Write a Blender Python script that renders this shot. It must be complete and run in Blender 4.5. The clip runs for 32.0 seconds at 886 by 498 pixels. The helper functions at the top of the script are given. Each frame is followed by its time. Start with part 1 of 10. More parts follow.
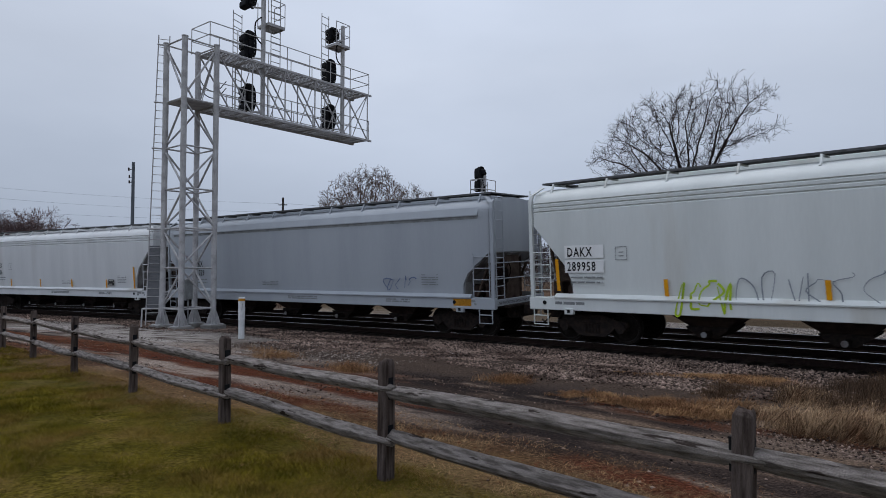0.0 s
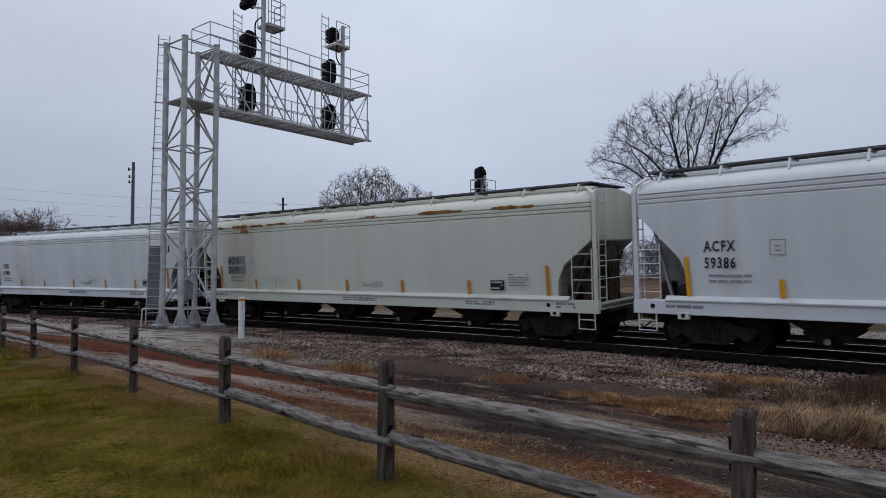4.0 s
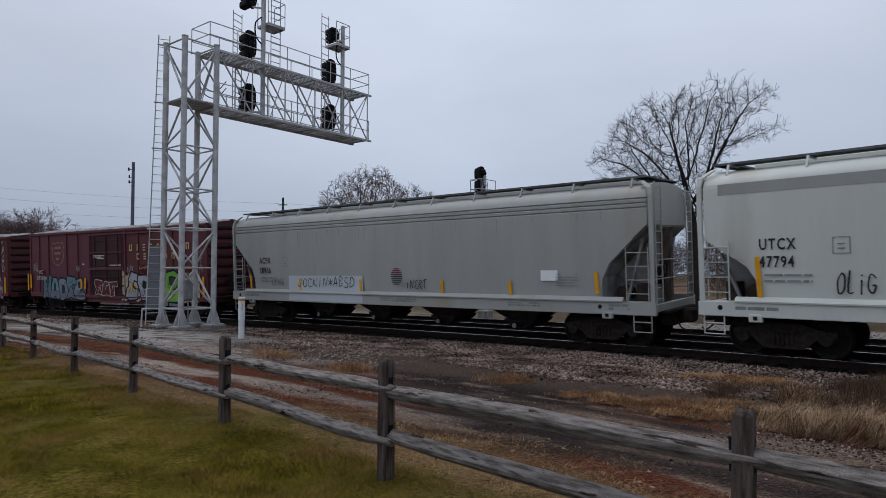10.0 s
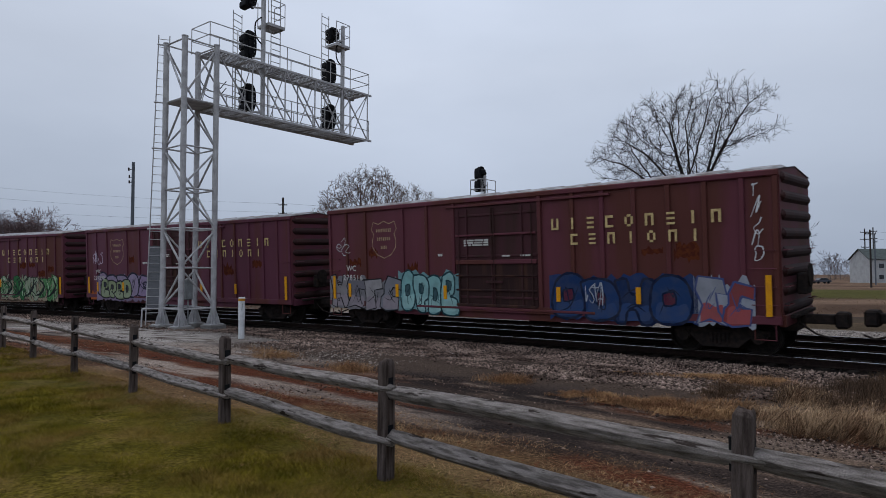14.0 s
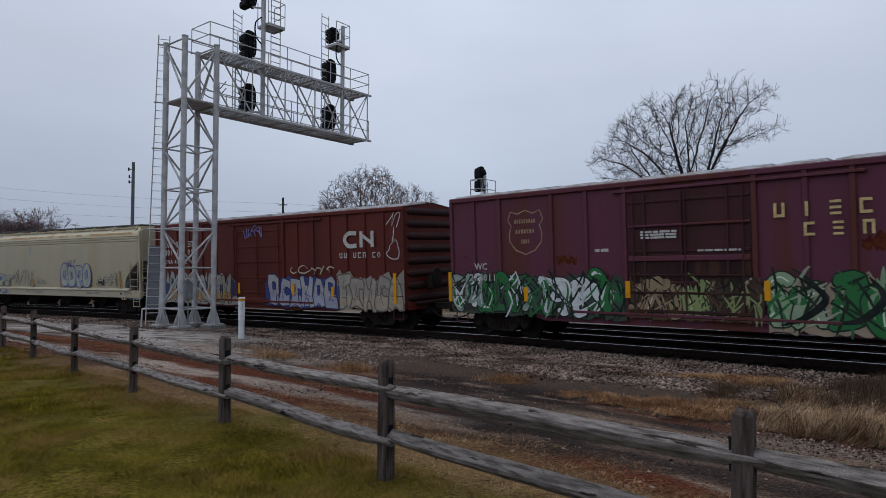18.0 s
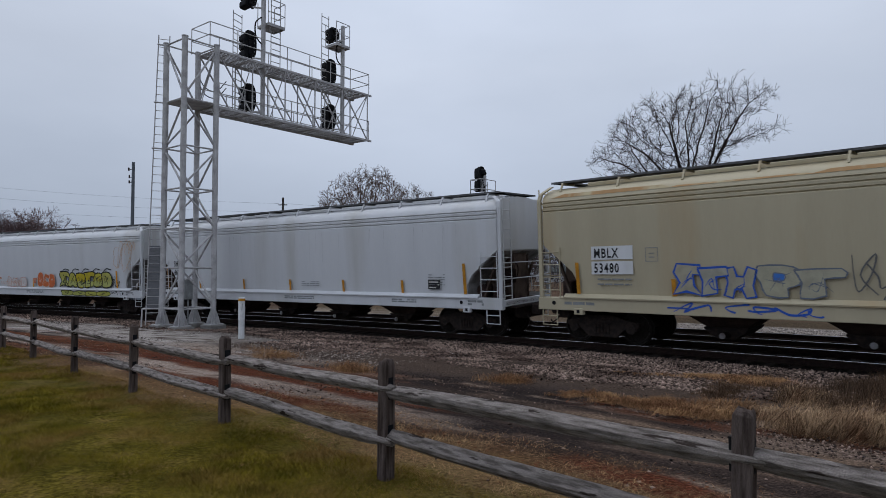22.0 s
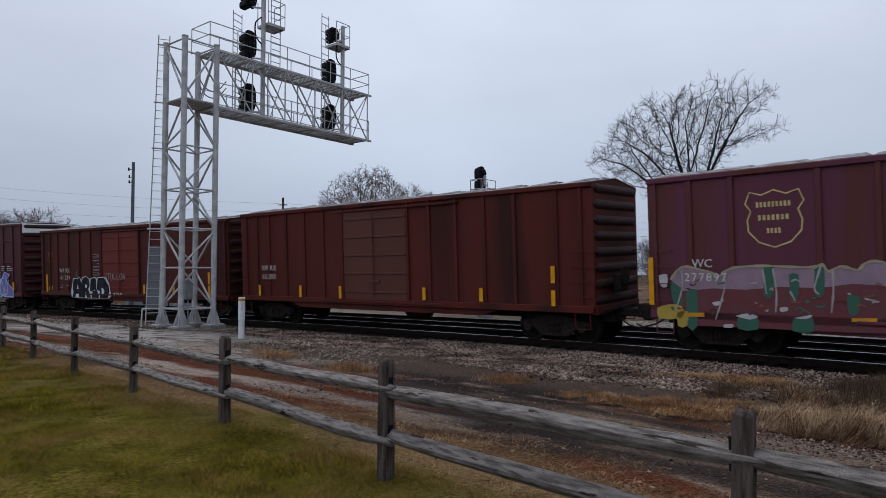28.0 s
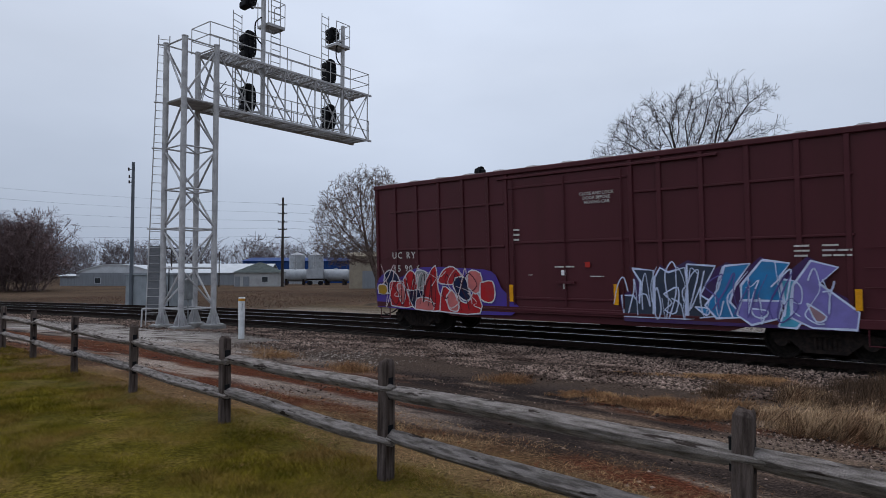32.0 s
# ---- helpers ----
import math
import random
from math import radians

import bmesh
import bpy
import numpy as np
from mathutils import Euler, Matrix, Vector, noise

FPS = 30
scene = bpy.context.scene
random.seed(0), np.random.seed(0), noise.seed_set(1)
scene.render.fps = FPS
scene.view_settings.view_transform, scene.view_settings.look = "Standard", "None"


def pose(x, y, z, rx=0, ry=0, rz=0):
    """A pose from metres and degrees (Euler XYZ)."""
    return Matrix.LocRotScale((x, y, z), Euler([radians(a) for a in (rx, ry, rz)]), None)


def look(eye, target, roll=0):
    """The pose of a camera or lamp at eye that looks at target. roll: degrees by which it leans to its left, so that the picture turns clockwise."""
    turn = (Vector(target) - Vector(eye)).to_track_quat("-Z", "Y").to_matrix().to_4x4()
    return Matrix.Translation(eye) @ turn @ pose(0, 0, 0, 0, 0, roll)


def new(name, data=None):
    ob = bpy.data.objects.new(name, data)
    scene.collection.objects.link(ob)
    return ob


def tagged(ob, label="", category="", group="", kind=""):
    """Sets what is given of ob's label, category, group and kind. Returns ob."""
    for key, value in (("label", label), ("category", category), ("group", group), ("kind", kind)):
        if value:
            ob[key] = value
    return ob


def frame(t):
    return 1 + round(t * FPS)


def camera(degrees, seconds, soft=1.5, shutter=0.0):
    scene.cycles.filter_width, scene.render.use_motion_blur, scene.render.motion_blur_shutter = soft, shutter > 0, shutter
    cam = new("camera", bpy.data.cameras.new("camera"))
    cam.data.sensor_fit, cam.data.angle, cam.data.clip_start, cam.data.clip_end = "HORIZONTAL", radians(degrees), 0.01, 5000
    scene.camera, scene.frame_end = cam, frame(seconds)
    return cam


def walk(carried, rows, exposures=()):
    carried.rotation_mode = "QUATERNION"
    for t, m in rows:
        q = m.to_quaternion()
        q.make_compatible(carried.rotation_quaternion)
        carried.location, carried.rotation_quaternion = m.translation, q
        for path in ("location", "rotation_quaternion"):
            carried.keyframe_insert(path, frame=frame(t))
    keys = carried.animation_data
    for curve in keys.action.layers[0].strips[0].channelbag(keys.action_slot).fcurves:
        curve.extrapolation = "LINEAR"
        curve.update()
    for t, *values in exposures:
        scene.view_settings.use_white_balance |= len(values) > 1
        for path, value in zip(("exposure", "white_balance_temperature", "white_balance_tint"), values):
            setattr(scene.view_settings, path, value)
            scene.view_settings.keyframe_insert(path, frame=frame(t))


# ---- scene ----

# ---- camera: stands still on the lawn ----
EYE_Z = 2.0
cam = camera(68.58, 32.0, soft=0.8, shutter=0.08)
still = pose(0, 0, EYE_Z, 92.2, 0, 0)
walk(cam, [(0.0, still), (32.0, still)], exposures=[(0.0, 0.0), (25.0, 0.0), (28.0, 0.11), (32.0, 0.14)])

# ---- overcast sky, one wide soft sun ----
SUN_EL, SUN_AZ = 66.0, 330.0      # degrees; azimuth clockwise from +y
world = bpy.data.worlds.new("overcast_sky")
scene.world = world
world.use_nodes = True
wn, wl = world.node_tree.nodes, world.node_tree.links
for n in list(wn):
    wn.remove(n)
w_out, w_bg = wn.new("ShaderNodeOutputWorld"), wn.new("ShaderNodeBackground")
sky = wn.new("ShaderNodeTexSky")
sky.sky_type, sky.sun_disc = "NISHITA", False
sky.sun_elevation, sky.sun_rotation = radians(SUN_EL), radians(SUN_AZ)
sky.dust_density, sky.ozone_density = 4.0, 2.0
w_tc, w_noise = wn.new("ShaderNodeTexCoord"), wn.new("ShaderNodeTexNoise")
w_map = wn.new("ShaderNodeMapping")
w_map.inputs["Scale"].default_value = (1.0, 1.0, 3.0)
wl.new(w_tc.outputs["Generated"], w_map.inputs["Vector"])
wl.new(w_map.outputs["Vector"], w_noise.inputs["Vector"])
w_noise.inputs["Scale"].default_value, w_noise.inputs["Detail"].default_value = 1.6, 5.0
w_ramp = wn.new("ShaderNodeValToRGB")
w_ramp.color_ramp.elements[0].position, w_ramp.color_ramp.elements[0].color = 0.3, (5.45, 6.13, 7.4, 1)
w_ramp.color_ramp.elements[1].position, w_ramp.color_ramp.elements[1].color = 0.7, (6.68, 7.4, 8.8, 1)
wl.new(w_noise.outputs["Fac"], w_ramp.inputs["Fac"])
w_mix = wn.new("ShaderNodeMixRGB")
w_mix.inputs["Fac"].default_value = 0.9
wl.new(sky.outputs["Color"], w_mix.inputs["Color1"])
wl.new(w_ramp.outputs["Color"], w_mix.inputs["Color2"])
w_sep = wn.new("ShaderNodeSeparateXYZ")
w_mul = wn.new("ShaderNodeVectorMath")
w_mul.operation = "SCALE"
wl.new(w_tc.outputs["Generated"], w_sep.inputs["Vector"])


def sky_ramp(value, low, stops):
    """A smooth factor along one axis of the sky, from low to 1."""
    span, ramp_ = wn.new("ShaderNodeMapRange"), wn.new("ShaderNodeValToRGB")
    span.inputs["From Min"].default_value = low
    wl.new(value, span.inputs["Value"])
    e = ramp_.color_ramp.elements
    while len(e) < len(stops):
        e.new(0.5)
    for k, (p, v) in enumerate(stops):
        e[k].position, e[k].color = p, (*v, 1) if isinstance(v, tuple) else (v, v, v, 1)
    wl.new(span.outputs["Result"], ramp_.inputs["Fac"])
    return ramp_.outputs["Color"]


# an overcast sky: thin bright cloud in the west, heavy cloud in the east, darkest at the horizon, brightest overhead
w_side = sky_ramp(w_sep.outputs["X"], -1.0, ((0.0, 1.5), (0.21, 0.85), (0.5, 0.985), (0.78, 0.885), (1.0, 0.42)))
w_high = sky_ramp(w_sep.outputs["Z"], 0.0, ((0.0, 0.74), (0.1, 0.8), (0.2, 0.91), (0.3, 1.0), (1.0, 1.75)))
wl.new(w_mix.outputs["Color"], w_mul.inputs[0])
w_both = wn.new("ShaderNodeMath")
w_both.operation = "MULTIPLY"
wl.new(w_side, w_both.inputs[0])
wl.new(w_high, w_both.inputs[1])
wl.new(w_both.outputs[0], w_mul.inputs["Scale"])
w_tint = wn.new("ShaderNodeMixRGB")               # a bluer band of haze low down
w_tint.blend_type, w_tint.inputs["Fac"].default_value = "MULTIPLY", 1.0
wl.new(w_mul.outputs["Vector"], w_tint.inputs["Color1"])
wl.new(sky_ramp(w_sep.outputs["Z"], 0.0, ((0.0, (0.93, 0.98, 1.05)), (0.12, (0.96, 0.99, 1.03)), (0.3, (1.0, 1.0, 1.0)))), w_tint.inputs["Color2"])
wl.new(w_tint.outputs["Color"], w_bg.inputs["Color"])
w_bg.inputs["Strength"].default_value = 0.1
wl.new(w_bg.outputs["Background"], w_out.inputs["Surface"])

sun_data = bpy.data.lights.new("sun", "SUN")
sun_data.energy, sun_data.angle, sun_data.color = 0.45, radians(25), (1.0, 0.96, 0.9)
sun = new("sun", sun_data)
sun.matrix_world = look((40 * math.sin(radians(SUN_AZ)), 40 * math.cos(radians(SUN_AZ)), 40 * math.tan(radians(SUN_EL))), (0, 0, 0))

# ---- mesh helpers ----


class Shape:
    """Collects faces for one mesh."""

    def __init__(self):
        self.v, self.f = [], []

    def poly(self, pts):
        i = len(self.v)
        self.v += [tuple(p) for p in pts]
        self.f.append(tuple(range(i, i + len(pts))))

    def box(self, x0, x1, y0, y1, z0, z1, c=0.0):
        """A box; c chamfers its edges."""
        if c <= 0:
            i = len(self.v)
            self.v += [(x, y, z) for x in (x0, x1) for y in (y0, y1) for z in (z0, z1)]
            self.f += [tuple(i + k for k in q) for q in
                       ((0, 1, 3, 2), (4, 6, 7, 5), (0, 4, 5, 1), (2, 3, 7, 6), (0, 2, 6, 4), (1, 5, 7, 3))]
            return
        m = Matrix.Identity(4)
        self.bevel_box(m, (x1 - x0) / 2, (y1 - y0) / 2, (z1 - z0) / 2, c, ((x0 + x1) / 2, (y0 + y1) / 2, (z0 + z1) / 2))

    def bevel_box(self, m, a, b, h, c, at=(0, 0, 0)):
        i = len(self.v)
        at = Vector(at)
        key = {}
        for sx in (-1, 1):
            for sy in (-1, 1):
                for sz in (-1, 1):
                    for ax in range(3):
                        p = [sx * (a - c), sy * (b - c), sz * (h - c)]
                        p[ax] = (sx * a, sy * b, sz * h)[ax]
                        key[(sx, sy, sz, ax)] = len(self.v)
                        self.v.append(tuple(m @ (Vector(p) + at)))
        for ax in range(3):
            o, q = [k for k in range(3) if k != ax]
            for s in (-1, 1):
                ring = []
                for so, sq in ((-1, -1), (1, -1), (1, 1), (-1, 1)):
                    k = [0, 0, 0]
                    k[ax], k[o], k[q] = s, so, sq
                    ring.append(key[(*k, ax)])
                self.f.append(tuple(ring))
            for so in (-1, 1):
                for sq in (-1, 1):
                    e = []
                    for s, w in ((-1, o), (-1, q), (1, q), (1, o)):
                        k = [0, 0, 0]
                        k[ax], k[o], k[q] = s, so, sq
                        e.append(key[(*k, w)])
                    self.f.append(tuple(e))
        for sx in (-1, 1):
            for sy in (-1, 1):
                for sz in (-1, 1):
                    self.f.append(tuple(key[(sx, sy, sz, ax)] for ax in range(3)))

    def beam(self, p, q, a, b=None):
        """A square bar from p to q, a wide and b high."""
        p, q = Vector(p), Vector(q)
        d = q - p
        m = Matrix.Translation((p + q) / 2) @ d.to_track_quat("X", "Z").to_matrix().to_4x4()
        b = b or a
        i = len(self.v)
        h = d.length / 2
        self.v += [tuple(m @ Vector((x, y, z))) for x in (-h, h) for y in (-a / 2, a / 2) for z in (-b / 2, b / 2)]
        self.f += [tuple(i + k for k in u) for u in
                   ((0, 1, 3, 2), (4, 6, 7, 5), (0, 4, 5, 1), (2, 3, 7, 6), (0, 2, 6, 4), (1, 5, 7, 3))]

    def tube(self, p, q, r, n=8, r2=None, cap=True):
        p, q = Vector(p), Vector(q)
        d = q - p
        m = d.to_track_quat("Z", "Y").to_matrix()
        r2 = r if r2 is None else r2
        i = len(self.v)
        for c, rr in ((p, r), (q, r2)):
            for k in range(n):
                a = 2 * math.pi * k / n
                self.v.append(tuple(c + m @ Vector((rr * math.cos(a), rr * math.sin(a), 0))))
        for k in range(n):
            j = (k + 1) % n
            self.f.append((i + k, i + j, i + n + j, i + n + k))
        if cap:
            self.f.append(tuple(i + k for k in reversed(range(n))))
            self.f.append(tuple(i + n + k for k in range(n)))

    def path(self, pts, r, n=6):
        """One bent rod along the points."""
        pts = [Vector(p) for p in pts]
        rings = []
        side = None
        for k, p in enumerate(pts):
            a = (p - pts[k - 1]).normalized() if k else (pts[1] - p).normalized()
            b = (pts[k + 1] - p).normalized() if k + 1 < len(pts) else a
            d = (a + b).normalized() if (a + b).length > 0.01 else a
            u = d.orthogonal().normalized() if side is None else (side - d * side.dot(d)).normalized()
            side = u
            w = d.cross(u)
            rings.append([p + (u * math.cos(2 * math.pi * j / n) + w * math.sin(2 * math.pi * j / n)) * r for j in range(n)])
        self.loft(rings)

    def loft(self, rings, closed=True, caps=True):
        """Joins rings of equally many points."""
        i, n = len(self.v), len(rings[0])
        for ring in rings:
            self.v += [tuple(p) for p in ring]
        for k in range(len(rings) - 1):
            for j in range(n if closed else n - 1):
                u = (j + 1) % n
                self.f.append((i + k * n + j, i + k * n + u, i + (k + 1) * n + u, i + (k + 1) * n + j))
        if caps:
            self.f.append(tuple(i + j for j in reversed(range(n))))
            self.f.append(tuple(i + (len(rings) - 1) * n + j for j in range(n)))

    def mesh(self, name, material, smooth=False):
        me = bpy.data.meshes.new(name)
        me.from_pydata(self.v, [], self.f)
        bm = bmesh.new()
        bm.from_mesh(me)
        bmesh.ops.recalc_face_normals(bm, faces=bm.faces)
        bm.to_mesh(me)
        bm.free()
        me.materials.append(material)
        if smooth:
            me.polygons.foreach_set("use_smooth", [True] * len(me.polygons))
            me.set_sharp_from_angle(angle=radians(35))
        return me


def thing(name, label, category, m=None, group="", kind="", data=None):
    ob = new(name, data)
    if m is not None:
        ob.matrix_basis = m
    return tagged(ob, label, category, group, kind)


def part(name, shape, material, parent, label="", smooth=False, m=None, kind=""):
    """Links a shape, or a ready mesh, as one mesh object under a thing or a part."""
    ob = new(name, shape.mesh(name, material, smooth) if isinstance(shape, Shape) else shape)
    ob.parent = parent
    if m is not None:
        ob.matrix_basis = m
    if label or kind:
        tagged(ob, label, kind=kind)
    return ob


# ---- materials ----
def material(name, base, rough=0.6, metal=0.0, other=None, scale=6.0, stretch=(1, 1, 1), low=0.4, high=0.65, bump=0.15,
             fine=60.0, spread=0.0, third=None, third_scale=1.0, coords="Object", third_low=0.55, third_high=0.75, island=0.0, grit=0.72):
    """Two colours mixed by a noise, a finer noise for value and relief, and a third colour in larger stains."""
    mt = bpy.data.materials.new(name)
    mt.use_nodes = True
    nt, li = mt.node_tree.nodes, mt.node_tree.links
    bsdf = nt["Principled BSDF"]
    bsdf.inputs["Roughness"].default_value, bsdf.inputs["Metallic"].default_value = rough, metal
    bsdf.inputs["Specular IOR Level"].default_value = 0.5 if rough < 0.5 else (0.06 if rough < 0.72 else 0.015)
    tc, mp = nt.new("ShaderNodeTexCoord"), nt.new("ShaderNodeMapping")
    mp.inputs["Scale"].default_value = stretch
    li.new(tc.outputs[coords], mp.inputs["Vector"])
    info = nt.new("ShaderNodeObjectInfo")
    add = nt.new("ShaderNodeVectorMath")
    add.operation = "ADD"
    mul = nt.new("ShaderNodeMath")
    mul.operation = "MULTIPLY"
    mul.inputs[1].default_value = 37.0
    li.new(info.outputs["Random"], mul.inputs[0])
    li.new(mp.outputs["Vector"], add.inputs[0])
    li.new(mul.outputs[0], add.inputs[1])
    other = other or tuple(c * 0.72 for c in base)

    def noise_mask(sc, lo, hi, det=4.0):
        nz, rp = nt.new("ShaderNodeTexNoise"), nt.new("ShaderNodeMapRange")
        nz.inputs["Scale"].default_value, nz.inputs["Detail"].default_value = sc, det
        li.new(add.outputs[0], nz.inputs["Vector"])
        rp.inputs["From Min"].default_value, rp.inputs["From Max"].default_value = lo, hi
        li.new(nz.outputs["Fac"], rp.inputs["Value"])
        return rp.outputs["Result"], nz.outputs["Fac"]

    def mix(fac, c1, c2, blend="MIX"):
        mx = nt.new("ShaderNodeMixRGB")
        mx.blend_type = blend
        for socket, value in zip(("Fac", "Color1", "Color2"), (fac, c1, c2)):
            if isinstance(value, bpy.types.NodeSocket):
                li.new(value, mx.inputs[socket])
            else:
                mx.inputs[socket].default_value = value if socket == "Fac" else (*value[:3], 1)
        return mx.outputs["Color"]

    mask, _ = noise_mask(scale, low, high)
    col = mix(mask, base, other)
    if third:
        stain, _ = noise_mask(third_scale, third_low, third_high, 6.0)
        col = mix(stain, col, third)
    grain, raw = noise_mask(fine, 0.3, 0.7, 3.0)
    col = mix(grain, col, mix(1.0, col, (grit, grit, grit), "MULTIPLY"))
    if spread or island:
        rnd = info.outputs["Random"]
        if island:
            rnd = nt.new("ShaderNodeNewGeometry").outputs["Random Per Island"]
        mr = nt.new("ShaderNodeMapRange")
        amount = island or spread
        mr.inputs["To Min"].default_value, mr.inputs["To Max"].default_value = 1 - amount, 1 + amount
        li.new(rnd, mr.inputs["Value"])
        hs = nt.new("ShaderNodeHueSaturation")
        li.new(mr.outputs["Result"], hs.inputs["Value"])
        li.new(col, hs.inputs["Color"])
        col = hs.outputs["Color"]
    li.new(col, bsdf.inputs["Base Color"])
    if bump:
        bp = nt.new("ShaderNodeBump")
        bp.inputs["Strength"].default_value, bp.inputs["Distance"].default_value = bump, 0.02
        li.new(raw, bp.inputs["Height"])
        li.new(bp.outputs["Normal"], bsdf.inputs["Normal"])
    return mt


STREAK = (1.0, 1.0, 0.12)         # vertical run-off marks on the cars' sides
galvanised = material("galvanised_steel", (0.53, 0.52, 0.52), 0.5, 0.05, (0.38, 0.37, 0.37), 3.0, (1, 1, 1), bump=0.03)
black_metal = material("black_painted_metal", (0.010, 0.010, 0.013), 0.6, 0.0, (0.02, 0.02, 0.02))
dark_steel = material("grimy_running_gear", (0.03, 0.025, 0.024), 0.8, 0.1, (0.05, 0.038, 0.032), 9.0)
wheel_steel = material("worn_wheel_steel", (0.03, 0.025, 0.022), 0.6, 0.4, (0.018, 0.016, 0.015), 14.0)
rail_side = material("rusty_rail", (0.028, 0.019, 0.016), 0.8, 0.3, (0.018, 0.013, 0.012), 14.0)
rail_top = material("polished_rail_head", (0.5, 0.5, 0.5), 0.25, 1.0, (0.4, 0.38, 0.36), 10.0, bump=0.0)
tie_wood = material("creosoted_tie", (0.022, 0.018, 0.016), 0.9, 0.0, (0.036, 0.03, 0.026), 8.0, (0.4, 4, 4), bump=0.5, spread=0.3)
weathered_wood = material("weathered_grey_wood", (0.45, 0.395, 0.363), 0.9, 0.0, (0.19, 0.164, 0.145), 4.0, (1.6, 9, 9), bump=1.0, fine=55, spread=0.15, third=(0.075, 0.058, 0.05), third_scale=2.6, third_low=0.61, third_high=0.66, grit=0.55)
post_wood = material("weathered_post_wood", (0.165, 0.13, 0.115), 0.9, 0.0, (0.065, 0.048, 0.042), 7.0, (5, 5, 0.5), bump=0.9, fine=90, spread=0.15)
concrete = material("pale_concrete", (0.26, 0.25, 0.235), 0.9, 0.0, (0.17, 0.16, 0.15), 5.0)
white_plastic = material("white_marker_plastic", (0.75, 0.76, 0.76), 0.5, 0.0, (0.62, 0.63, 0.63), 4.0)
orange_paint = material("orange_band", (0.55, 0.25, 0.03), 0.6)
safety_yellow = material("yellow_reflector_strip", (0.80, 0.36, 0.012), 0.5, 0.0, (0.7, 0.3, 0.02), 5.0)

# ---- the line: an arc that runs out straight at both ends ----
RADIUS, ARC_X, ARC_Y, HEADING = 167.66, -105.88, -108.65, 0.6835   # near side of the cars on the near track
GRADE, CANT = 0.00416, 0.0447
S_LEFT, S_RIGHT = -55.0, 24.0


def on_line(s, lat):
    """Place and heading on the line at s metres along it, lat metres beyond the near side of the cars."""
    c = min(max(s, S_LEFT), S_RIGHT)
    h = HEADING + c / RADIUS
    x, y = ARC_X + (RADIUS + lat) * math.sin(h), ARC_Y + (RADIUS + lat) * math.cos(h)
    return x + (s - c) * math.cos(h), y - (s - c) * math.sin(h), h


def line_z(s):
    return GRADE * min(max(s, -80.0), 30.0)


def lat_of(x, y):
    return math.hypot(x - ARC_X, y - ARC_Y) - RADIUS


PROFILE = ((-40, 0.6), (-11.5, 0.41), (-9.5, 0.22), (-7, 0.06), (-4, -0.06), (-2.6, -0.14), (-1.6, -0.22), (-0.9, -0.2),
           (8, -0.2), (10, -0.35), (14, -0.45), (60, -0.5), (400, -0.5))


def ground_z(x, y):
    lat = lat_of(x, y)
    s = (HEADING - math.atan2(x - ARC_X, y - ARC_Y)) * -RADIUS
    z = PROFILE[-1][1] if lat > 0 else PROFILE[0][1]
    for (a, za), (b, zb) in zip(PROFILE, PROFILE[1:]):
        if a <= lat <= b:
            z = za + (zb - za) * (lat - a) / (b - a)
    return z + GRADE * min(max(s, -60.0), 20.0)


